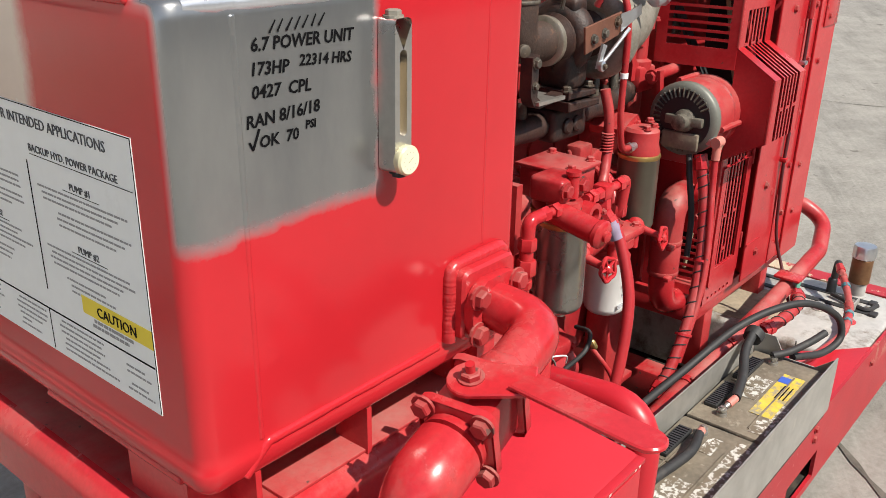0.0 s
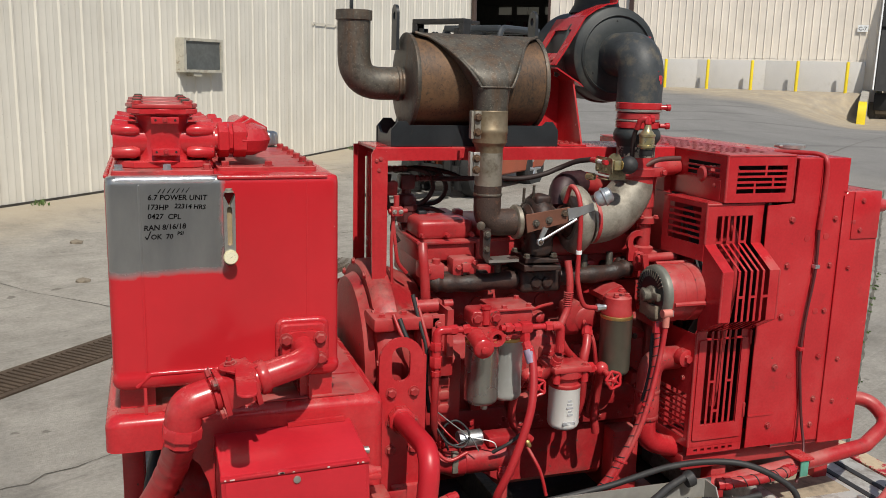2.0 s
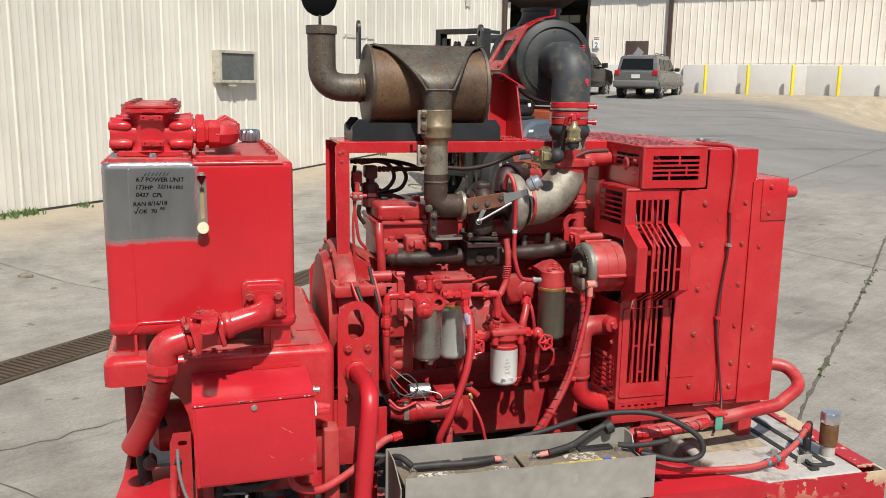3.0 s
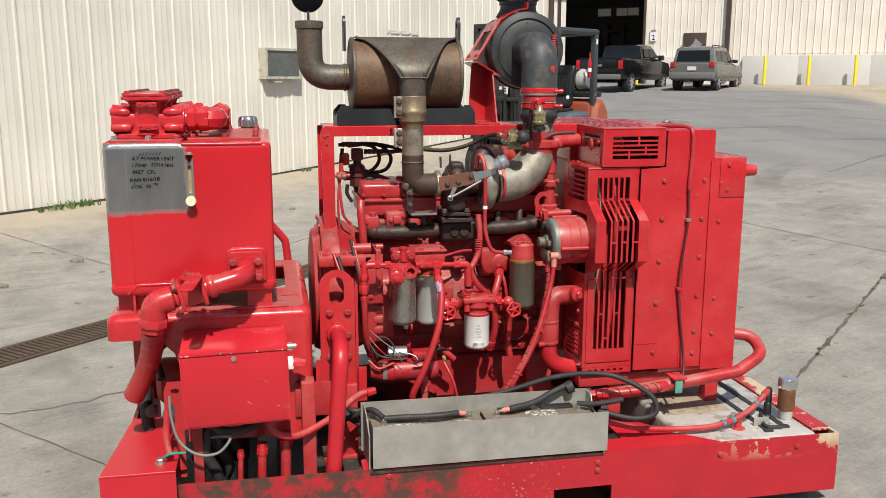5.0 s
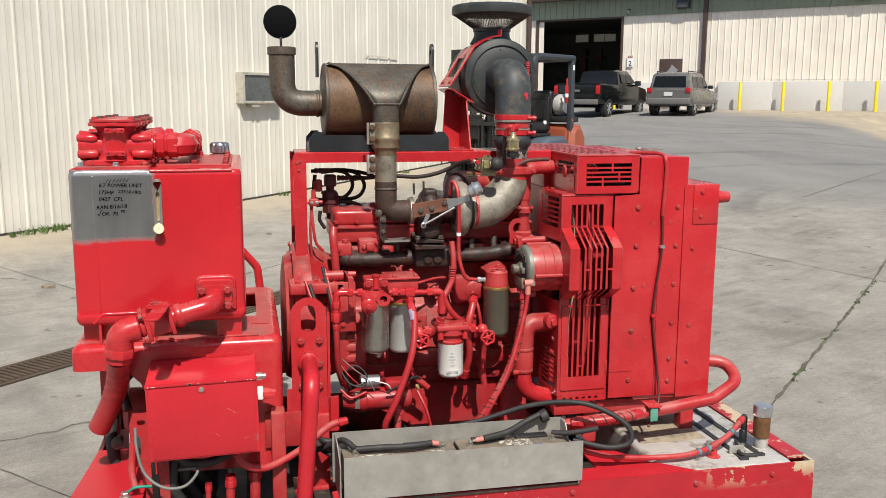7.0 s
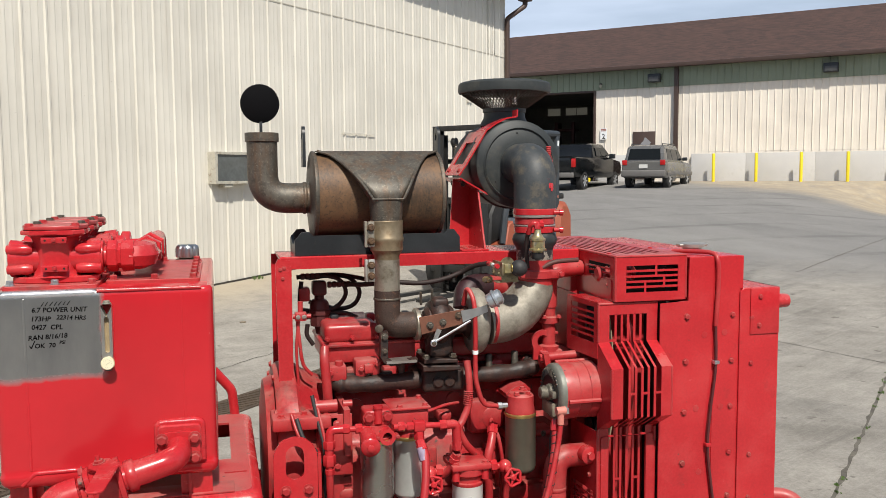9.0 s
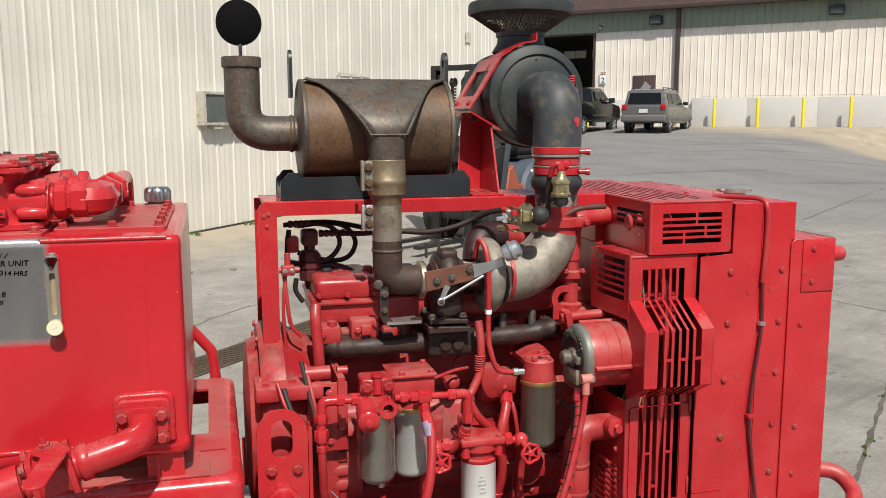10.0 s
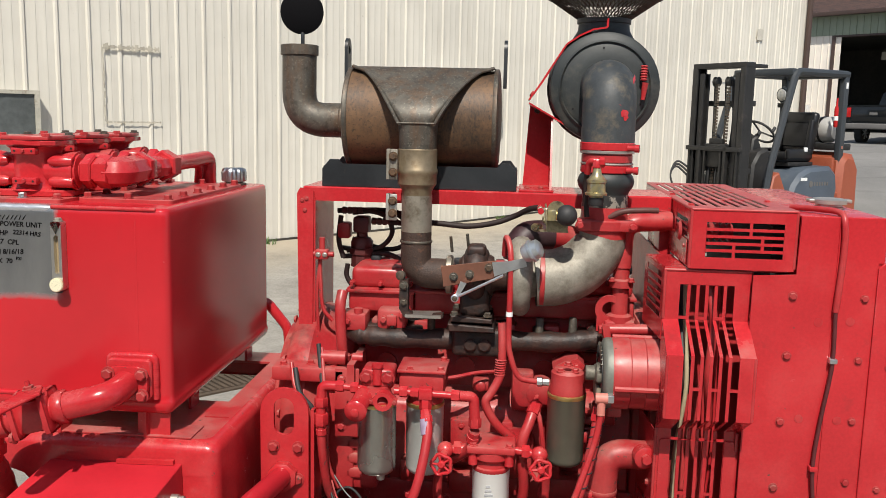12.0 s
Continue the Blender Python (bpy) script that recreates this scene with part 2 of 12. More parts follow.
def thing(name, base, label, category, group="", kind=""):
    ob = new(name)
    ob.empty_display_size = 0.05
    ob.location = base
    ORIGIN[ob.name] = Vector(base)
    return tagged(ob, label, category, group, kind)


def mesh_from(name, bm, mats, angle=38):
    bmesh.ops.recalc_face_normals(bm, faces=bm.faces)
    me = bpy.data.meshes.new(name)
    bm.to_mesh(me)
    bm.free()
    for m in (mats if isinstance(mats, (list, tuple)) else [mats]):
        me.materials.append(m)
    me.polygons.foreach_set("use_smooth", [True] * len(me.polygons))
    me.set_sharp_from_angle(angle=radians(angle))
    return me


def part(name, bm, material, parent, label="", angle=38):
    """Links a bmesh, built in world coordinates, as one mesh under a thing or a part."""
    o = ORIGIN[parent.name]
    bmesh.ops.translate(bm, verts=bm.verts, vec=-o)
    ob = new(name, mesh_from(name, bm, material, angle))
    ob.parent = parent
    ORIGIN[ob.name] = o
    return tagged(ob, label)


def solo(name, bm, material, base, label, category, group="", kind="", angle=38):
    """A thing that is one mesh."""
    bmesh.ops.translate(bm, verts=bm.verts, vec=-Vector(base))
    ob = new(name, mesh_from(name, bm, material, angle))
    ob.location = base
    ORIGIN[ob.name] = Vector(base)
    return tagged(ob, label, category, group, kind)


def box(bm, x0, x1, y0, y1, z0, z1, bev=0.0, seg=2, mat=0, m=None):
    mm = Matrix.Translation(((x0 + x1) / 2, (y0 + y1) / 2, (z0 + z1) / 2)) @ Matrix.Diagonal((abs(x1 - x0), abs(y1 - y0), abs(z1 - z0), 1))
    r = bmesh.ops.create_cube(bm, size=1, matrix=(m @ mm) if m else mm)
    fs = {f for v in r["verts"] for f in v.link_faces}
    for f in fs:
        f.material_index = mat
    if bev > 0:
        es = list({e for v in r["verts"] for e in v.link_edges})
        bmesh.ops.bevel(bm, geom=es, offset=bev, segments=seg, affect="EDGES", profile=0.5, material=mat)
    return bm


def frame_of(d):
    d = Vector(d).normalized()
    a = Vector((0, 0, 1)) if abs(d.z) < 0.9 else Vector((1, 0, 0))
    u = d.cross(a).normalized()
    return d, u, d.cross(u).normalized()


def ring_skin(bm, rings, closed=True, mat=0, cap0=True, cap1=True):
    vs = [[bm.verts.new(p) for p in r] for r in rings]
    n = len(vs[0])
    for a, b in zip(vs, vs[1:]):
        for i in range(n if closed else n - 1):
            j = (i + 1) % n
            bm.faces.new((a[i], a[j], b[j], b[i])).material_index = mat
    if closed and cap0:
        bm.faces.new(vs[0][::-1]).material_index = mat
    if closed and cap1:
        bm.faces.new(vs[-1]).material_index = mat


def lathe(bm, o, d, prof, n=24, mat=0, cap0=True, cap1=True):
    """prof: (radius, distance along d)."""
    d, u, v = frame_of(d)
    o = Vector(o)
    turn = math.pi / n if n <= 8 else 0.0
    ring = [u * math.cos(2 * math.pi * i / n + turn) + v * math.sin(2 * math.pi * i / n + turn) for i in range(n)]
    ring_skin(bm, [[o + d * h + w * max(r, 1e-4) for w in ring] for r, h in prof], True, mat, cap0, cap1)
    return bm


def cyl(bm, p0, p1, r0, r1=None, n=20, mat=0, bev=0.0):
    p0, p1 = Vector(p0), Vector(p1)
    L = (p1 - p0).length
    r1 = r0 if r1 is None else r1
    if bev:
        prof = [(r0 - bev, 0), (r0 - bev * 0.3, bev * 0.3), (r0, bev), (r1, L - bev), (r1 - bev * 0.3, L - bev * 0.3), (r1 - bev, L)]
    else:
        prof = [(r0, 0), (r1, L)]
    return lathe(bm, p0, p1 - p0, prof, n, mat)


def spline(pts, k=8):
    pts = [Vector(p) for p in pts]
    if len(pts) < 3:
        return pts
    P = [2 * pts[0] - pts[1]] + pts + [2 * pts[-1] - pts[-2]]
    out = []
    for i in range(1, len(P) - 2):
        a, b, c, d = P[i - 1:i + 3]
        for s in range(k):
            t = s / k
            out.append(0.5 * ((2 * b) + (c - a) * t + (2 * a - 5 * b + 4 * c - d) * t * t + (3 * b - a - 3 * c + d) * t ** 3))
    return out + [pts[-1]]


def sweep(bm, path, radii, n=12, mat=0):
    """A round skin along points; radii one number or one a point."""
    path = [Vector(p) for p in path]
    if isinstance(radii, (int, float)):
        radii = [radii] * len(path)
    tang = [(path[min(i + 1, len(path) - 1)] - path[max(i - 1, 0)]).normalized() for i in range(len(path))]
    _, u, v = frame_of(tang[0])
    rings = []
    for p, t, r in zip(path, tang, radii):
        u = (u - t * u.dot(t)).normalized()
        v = t.cross(u)
        rings.append([p + (u * math.cos(2 * math.pi * i / n) + v * math.sin(2 * math.pi * i / n)) * r for i in range(n)])
    ring_skin(bm, rings, True, mat)
    return bm


def tube(bm, pts, r, n=10, k=8, mat=0):
    return sweep(bm, spline(pts, k), r, n, mat)


def bend(corners, r, k=7):
    """Straight runs through corners, each corner rounded to radius r."""
    c = [Vector(p) for p in corners]
    out = [c[0]]
    for a, b, d in zip(c, c[1:], c[2:]):
        u, w = (a - b).normalized(), (d - b).normalized()
        ang = u.angle(w)
        t = min(r / math.tan(ang / 2), (a - b).length * 0.49, (d - b).length * 0.49) if ang < 3.1 else 0.001
        p, q = b + u * t, b + w * t
        for i in range(k + 1):
            s = i / k
            out.append(p * (1 - s) ** 2 + b * 2 * s * (1 - s) + q * s * s)
    return out + [c[-1]]


def pipe(bm, corners, rad, br, n=14, mat=0):
    return sweep(bm, bend(corners, br), rad, n, mat)


def prism(bm, poly, axis, a, b, mat=0, bev=0.0):
    """A flat outline pushed from a to b along an axis; poly in the other two axes, in order."""
    def at(p, h):
        if axis == "x":
            return (h, p[0], p[1])
        if axis == "y":
            return (p[0], h, p[1])
        return (p[0], p[1], h)
    v0 = [bm.verts.new(at(p, a)) for p in poly]
    v1 = [bm.verts.new(at(p, b)) for p in poly]
    n = len(poly)
    fs = [bm.faces.new(v0), bm.faces.new(v1[::-1])]
    for i in range(n):
        fs.append(bm.faces.new((v0[i], v1[i], v1[(i + 1) % n], v0[(i + 1) % n])))
    for f in fs:
        f.material_index = mat
    if bev:
        es = list({e for f in fs[:2] for e in f.edges})
        bmesh.ops.bevel(bm, geom=es, offset=bev, segments=1, affect="EDGES", material=mat)
    return bm


def arc(cx, cy, r, a0, a1, n=8):
    return [(cx + r * math.cos(radians(a0 + (a1 - a0) * i / n)), cy + r * math.sin(radians(a0 + (a1 - a0) * i / n))) for i in range(n + 1)]


def rounded(x0, x1, y0, y1, r, n=5):
    return arc(x1 - r, y1 - r, r, 0, 90, n) + arc(x0 + r, y1 - r, r, 90, 180, n) + arc(x0 + r, y0 + r, r, 180, 270, n) + arc(x1 - r, y0 + r, r, 270, 360, n)


def with_holes(bm, outer, holes, axis, a, b, mat=0):
    """A plate with holes, pushed from a to b along an axis."""
    def at(p, h):
        return {"x": (h, p[0], p[1]), "y": (p[0], h, p[1]), "z": (p[0], p[1], h)}[axis]
    edges, loops = [], []
    for loop in [outer] + holes:
        vs = [bm.verts.new(at(p, a)) for p in loop]
        loops.append(vs)
        edges += [bm.edges.new((vs[i], vs[(i + 1) % len(vs)])) for i in range(len(vs))]
    r = bmesh.ops.triangle_fill(bm, use_beauty=True, use_dissolve=False, edges=edges)
    fs = [g for g in r["geom"] if isinstance(g, bmesh.types.BMFace)]
    shift = Vector(at((0, 0), b - a))
    twin = {}
    for vs in loops:
        for v in vs:
            twin[v] = bm.verts.new(v.co + shift)
    for f in fs:
        f.material_index = mat
        bm.faces.new([twin[v] for v in reversed(f.verts)]).material_index = mat
    for vs in loops:
        for i in range(len(vs)):
            j = (i + 1) % len(vs)
            bm.faces.new((vs[i], vs[j], twin[vs[j]], twin[vs[i]])).material_index = mat
    return bm


BOLTS = {}


def bolt(parent, p, d, r=0.011, h=0.009, mat=None, name="bolt", washer=True):
    """A hexagon head, standing at p and pointing along d; alike bolts share a mesh."""
    mat = RED_BOLT if mat in (None, RED) else mat
    key = (round(r, 4), round(h, 4), mat.name, washer)
    if key not in BOLTS:
        bm = bmesh.new()
        if washer:
            lathe(bm, (0, 0, 0), (0, 0, 1), [(r * 1.3, -0.001), (r * 1.3, h * 0.22)], 14)
        lathe(bm, (0, 0, 0), (0, 0, 1), [(r, 0), (r, h * 0.85), (r * 0.8, h)], 6)
        BOLTS[key] = mesh_from("bolt", bm, mat, 25)
    ob = new(name, BOLTS[key])
    ob.parent = parent
    ob.matrix_basis = Matrix.Translation(Vector(p) - ORIGIN[parent.name]) @ Vector(d).to_track_quat("Z", "Y").to_matrix().to_4x4() @ pose(0, 0, 0, 0, 0, (p[0] * 971 + p[2] * 613) % 60)
    return ob


def writing(parent, text, p, right, up, size, mat, name="lettering", bold=0.0, align="LEFT", slant=0.0, depth=0.0004, label=""):
    """Letters of the built-in font laid on a surface, as a mesh."""
    cu = bpy.data.curves.new(name, "FONT")
    cu.body, cu.size, cu.offset, cu.align_x, cu.shear, cu.extrude = text, size, bold, align, slant, depth
    cu.resolution_u = 2
    tmp = bpy.data.objects.new(name, cu)
    me = bpy.data.meshes.new_from_object(tmp)
    bpy.data.objects.remove(tmp)
    me.materials.clear()
    me.materials.append(mat)
    ob = new(name, me)
    right, up = Vector(right).normalized(), Vector(up).normalized()
    n = right.cross(up)
    rot = Matrix((right, up, n)).transposed().to_4x4()
    ob.parent = parent
    ob.matrix_basis = Matrix.Translation(Vector(p) - ORIGIN[parent.name]) @ rot
    return tagged(ob, label)


def nb():
    return bmesh.new()

# ---- the yard and the buildings ----
S2 = math.sqrt(0.5)


def rise(x, y):
    """Height of the yard: level round the machine, climbing to the far warehouse, dipping at its dock."""
    u = (x + y) * S2
    z = 0.0435 * math.log1p(math.exp(min((u - 7.5) / 1.2, 60))) * 1.2
    near = min(1.0, max(0.0, (26.0 - x - y) / 6.0))      # a slight fall away from the near wall
    z = min(z, 1.37) + 0.089 * max(0.0, min((y - x) * S2, 7.5) - 4.2) * near
    a, b = (x - 21.46) * S2 - (y - 33.54) * S2, (55 - x - y) * S2
    bank = 0.02 + 4.5 * min(1.0, max(0.0, (b - 0.7) / 2.8))      # steep between the wing walls, easing off in the yard
    dip = math.exp(-max(0.0, abs(a - 11.2) - 1.87) ** 2 / bank) * math.exp(-max(0.0, b - 2.0) ** 2 / 110)
    return z - 1.0 * dip


def ground_material():
    mat, nt, b = base_mat("worn_concrete_and_asphalt", 0.88)
    pos = nt.nodes.new("ShaderNodeNewGeometry").outputs["Position"]
    fine, mid, big = noise_node(nt, 45, 8, 0.75, pos), noise_node(nt, 2.6, 8, 0.72, pos), noise_node(nt, 0.45, 7, 0.68, pos)
    speck = noise_node(nt, 180, 4, 0.7, pos)
    conc = ramp_node(nt, mid, [(0.28, (0.140, 0.130, 0.114)), (0.47, (0.270, 0.254, 0.224)), (0.70, (0.410, 0.388, 0.348))])
    conc = mix_node(nt, 0.45, conc, ramp_node(nt, fine, [(0.30, (0.13, 0.12, 0.105)), (0.52, (0.28, 0.265, 0.24)), (0.72, (0.42, 0.40, 0.365))]))
    conc = mix_node(nt, ramp_node(nt, speck, [(0.60, 0.0), (0.72, 0.7)]), conc, (0.105, 0.096, 0.082))
    conc = mix_node(nt, ramp_node(nt, big, [(0.52, 0.0), (0.68, 0.55)]), conc, (0.120, 0.110, 0.096))
    # long drag stains, oil spots and the arcs of turning tyres
    spin = nt.nodes.new("ShaderNodeMapping")
    spin.inputs["Rotation"].default_value = (0, 0, radians(-28))
    nt.links.new(pos, spin.inputs[0])
    tyre = noise_node(nt, 1.3, 8, 0.75, spin.outputs[0], (0.30, 3.2, 1.0))
    brush = noise_node(nt, 9.0, 6, 0.7, spin.outputs[0], (0.16, 3.0, 1.0))
    conc = mix_node(nt, ramp_node(nt, brush, [(0.50, 0.0), (0.72, 0.24)]), conc, (0.46, 0.44, 0.395))
    conc = mix_node(nt, ramp_node(nt, tyre, [(0.54, 0.0), (0.68, 0.48)]), conc, (0.105, 0.098, 0.088))
    oil = noise_node(nt, 5.5, 4, 0.55, pos)
    conc = mix_node(nt, ramp_node(nt, oil, [(0.66, 0.0), (0.70, 0.65)]), conc, (0.085, 0.075, 0.062))
    ring = nt.nodes.new("ShaderNodeTexWave")
    ring.wave_type, ring.rings_direction = "RINGS", "Z"
    ring.inputs["Scale"].default_value, ring.inputs["Distortion"].default_value = 0.115, 5.0
    ring.inputs["Detail"].default_value, ring.inputs["Detail Scale"].default_value = 3.0, 0.35
    shift = nt.nodes.new("ShaderNodeMapping")
    shift.inputs["Location"].default_value = (-11.5, -6.5, 0)
    nt.links.new(pos, shift.inputs[0])
    nt.links.new(shift.outputs[0], ring.inputs["Vector"])
    arcs = math_node(nt, "MULTIPLY", ramp_node(nt, ring.outputs["Fac"], [(0.92, 0.0), (0.98, 0.40)]), ramp_node(nt, noise_node(nt, 0.6, 5, 0.6, pos), [(0.45, 0.0), (0.6, 1.0)]))
    asph = ramp_node(nt, noise_node(nt, 0.8, 6, 0.65, pos, (1.0, 0.35, 1.0)), [(0.3, (0.155, 0.153, 0.150)), (0.7, (0.262, 0.257, 0.246))])
    sand = ramp_node(nt, noise_node(nt, 1.5, 6, 0.7, pos), [(0.3, (0.33, 0.27, 0.19)), (0.7, (0.46, 0.39, 0.28))])
    sep = nt.nodes.new("ShaderNodeSeparateXYZ")
    nt.links.new(pos, sep.inputs[0])
    u = math_node(nt, "MULTIPLY", math_node(nt, "ADD", sep.outputs[0], sep.outputs[1]), S2)
    wob = math_node(nt, "ADD", u, math_node(nt, "MULTIPLY", big, 5.0))
    far = math_node(nt, "MULTIPLY", math_node(nt, "SUBTRACT", wob, 14.5), 0.35, True)
    asph = mix_node(nt, 0.35, asph, ramp_node(nt, fine, [(0.3, (0.10, 0.098, 0.094)), (0.7, (0.31, 0.30, 0.285))]))
    out = mix_node(nt, far, conc, asph)
    out = mix_node(nt, arcs, out, (0.085, 0.083, 0.080))
    # blown sand: a wedge that widens along the far warehouse
    v = math_node(nt, "MULTIPLY", math_node(nt, "SUBTRACT", sep.outputs[1], sep.outputs[0]), S2)
    line = math_node(nt, "ADD", math_node(nt, "MULTIPLY", math_node(nt, "MAXIMUM", v, -1.0), 1.05), 30.4)
    edge = math_node(nt, "MULTIPLY", math_node(nt, "SUBTRACT", math_node(nt, "ADD", u, math_node(nt, "MULTIPLY", big, 6.0)), line), 0.3, True)
    edge = math_node(nt, "MULTIPLY", edge, ramp_node(nt, mid, [(0.30, 0.35), (0.60, 0.95)]))
    out = mix_node(nt, edge, out, sand)
    # dry earth blown against the near building
    nearw = math_node(nt, "MULTIPLY", math_node(nt, "SUBTRACT", math_node(nt, "ADD", v, math_node(nt, "MULTIPLY", mid, 1.6)), 6.1), 0.9, True)
    out = mix_node(nt, math_node(nt, "MULTIPLY", math_node(nt, "MULTIPLY", nearw, 0.75), math_node(nt, "SUBTRACT", 1.0, far)), out, (0.40, 0.34, 0.25))
    nt.links.new(out, b.inputs["Base Color"])
    bump(nt, b, mix_node(nt, 0.5, fine, speck), 0.6, 0.012)
    return mat


GROUND = ground_material()


def steps(lo, hi, near, far, fine=(0, 0)):
    """Places along an axis, fine close to the middle and wide far out, finest by the dock."""
    out, x = [0.0], 0.0
    while x < hi:
        x += 0.25 if fine[0] <= x < fine[1] else near if x < 45 else far
        out.append(x)
    x = 0.0
    while x > lo:
        x -= near if x > -15 else far
        out.insert(0, x)
    return out


def build_ground():
    xs, ys = steps(-300, 400, 1.0, 40.0, (24, 33)), steps(-300, 400, 1.0, 40.0, (20, 29))
    bm = nb()
    g = [[bm.verts.new((x, y, rise(x, y))) for x in xs] for y in ys]
    for r0, r1 in zip(g, g[1:]):
        for i in range(len(xs) - 1):
            bm.faces.new((r0[i], r0[i + 1], r1[i + 1], r1[i]))
    solo("ground", bm, GROUND, (0, 0, 0), "worn concrete and asphalt yard with cracks and stains", "ground", kind="structure")


build_ground()
JOINT = surface("dirt_filled_joint", (0.105, 0.096, 0.080), 0.95, vary=0.6, fine=55, coarse=6, bumpiness=0.3)


def joint(name, pts, w, seed, label, jag=0.02):
    """A dark crack or joint that lies in the slabs' surface."""
    rnd = random.Random(seed)
    path = []
    for p, q in zip(pts, pts[1:]):
        n = max(2, int((Vector(q) - Vector(p)).length / 0.09))
        for i in range(n):
            f = i / n
            path.append((p[0] + (q[0] - p[0]) * f + rnd.uniform(-jag, jag), p[1] + (q[1] - p[1]) * f + rnd.uniform(-jag, jag)))
    path.append(pts[-1])
    bm = nb()
    prev = None
    for i, p in enumerate(path):
        q = path[min(i + 1, len(path) - 1)]
        o = path[max(i - 1, 0)]
        d = Vector((q[0] - o[0], q[1] - o[1])).normalized()
        h = w * rnd.uniform(0.25, 0.75)
        z = rise(*p) + 0.004
        cur = [bm.verts.new((p[0] - d.y * h, p[1] + d.x * h, z)), bm.verts.new((p[0] + d.y * h, p[1] - d.x * h, z))]
        if prev:
            bm.faces.new((prev[0], prev[1], cur[1], cur[0]))
        prev = cur
    solo(name, bm, JOINT, (pts[0][0], pts[0][1], rise(*pts[0])), label, "crack", kind="structure")


joint("pavement_joint", [(2.3, 0.2), (4.02, 1.93), (6.6, 4.42), (10.5, 8.3)], 0.022, 1, "straight slab joint filled with dark dirt", 0.007)
joint("pavement_joint", [(5.6, 8.6), (6.27, 6.5), (6.84, 4.70), (7.8, 1.7)], 0.010, 2, "slab joint crossing the concrete yard", 0.012)
joint("pavement_joint", [(-2.6, 4.4), (-0.23, 1.95), (0.35, 1.37), (1.2, 0.4)], 0.006, 3, "thin slab joint beside the machine", 0.004)
joint("pavement_joint", [(-2.4, 7.6), (0.0, 5.4), (0.6, 4.8), (2.4, 3.0)], 0.006, 4, "thin slab joint towards the drain", 0.004)
joint("ground_crack", [(-0.9, 2.4), (-0.3, 2.15), (0.05, 2.28), (0.4, 2.5)], 0.005, 6, "short ragged crack in the slab", 0.025)
joint("ground_crack", [(0.9, 6.1), (1.6, 7.0), (2.6, 7.6), (3.7, 8.9)], 0.012, 7, "hairline crack in dusty concrete", 0.03)
joint("ground_crack", [(9.5, 9.6), (15.0, 13.6), (21.0, 17.6)], 0.016, 8, "long thin crack over the asphalt", 0.012)


def weed(p, n, h, seed, spread=0.07):
    rnd = random.Random(seed)
    bm = nb()
    for _ in range(n):
        a, r = rnd.uniform(0, 6.28), rnd.uniform(0, spread)
        o = Vector((p[0] + math.cos(a) * r, p[1] + math.sin(a) * r, rise(p[0], p[1])))
        lean = Vector((rnd.uniform(-0.6, 0.6), rnd.uniform(-0.6, 0.6), 1)).normalized() * h * rnd.uniform(0.4, 1.0)
        side = Vector((rnd.uniform(-1, 1), rnd.uniform(-1, 1), 0)).normalized() * rnd.uniform(0.003, 0.008)
        v = [bm.verts.new(q) for q in (o - side, o + side, o + lean * 0.6 + side * 1.3, o + lean, o + lean * 0.6 - side * 1.3)]
        bm.faces.new(v)
    solo("weed_tuft", bm, LEAF, (p[0], p[1], rise(p[0], p[1])), "small green weeds growing in a crack", "weed", "weeds in the yard", "stuff")


LEAF = surface("weed_green", (0.075, 0.13, 0.03), 0.6, vary=0.4, fine=60, coarse=10, bumpiness=0.0)
rnd_w = random.Random(5)
for i in range(16):
    f = rnd_w.random() ** 0.7
    weed((4.3 + 2.5 * f + rnd_w.uniform(-0.02, 0.02), 2.2 + 2.4 * f, 0), 8, 0.022, 40 + i, 0.03)

# the trench drain with its grating
GRATE = surface("rusty_grating", (0.085, 0.06, 0.042), 0.8, 0.3, vary=0.35, fine=60, coarse=5, bumpiness=0.3)


def build_drain():
    d = thing("trench_drain", (0, 3.8, 0), "long rusty steel grating over a trench in the concrete", "drain", kind="structure")
    m = Matrix.Translation((0.0, 3.79, 0.0)) @ pose(0, 0, 0, 0, 0, 47)
    bm = nb()
    box(bm, -7, 9, -0.15, 0.15, -0.02, 0.005, m=m)
    part("trench", bm, DARK, d)
    bm = nb()
    for s in (-1, 1):
        box(bm, -7, 9, s * 0.15 - 0.02, s * 0.15 + 0.02, 0.0, 0.012, m=m)
    part("rim", bm, GRATE, d)
    slat = nb()
    box(slat, -0.012, 0.012, -0.13, 0.13, 0.003, 0.016)
    me = mesh_from("slat", slat, GRATE)
    for i in range(290):
        ob = new("slat", me)
        ob.parent = d
        ob.matrix_basis = Matrix.Translation((0, -0.01, 0)) @ pose(0, 0, 0, 0, 0, 47) @ Matrix.Translation((-6 + i * 0.042, 0, 0))


build_drain()


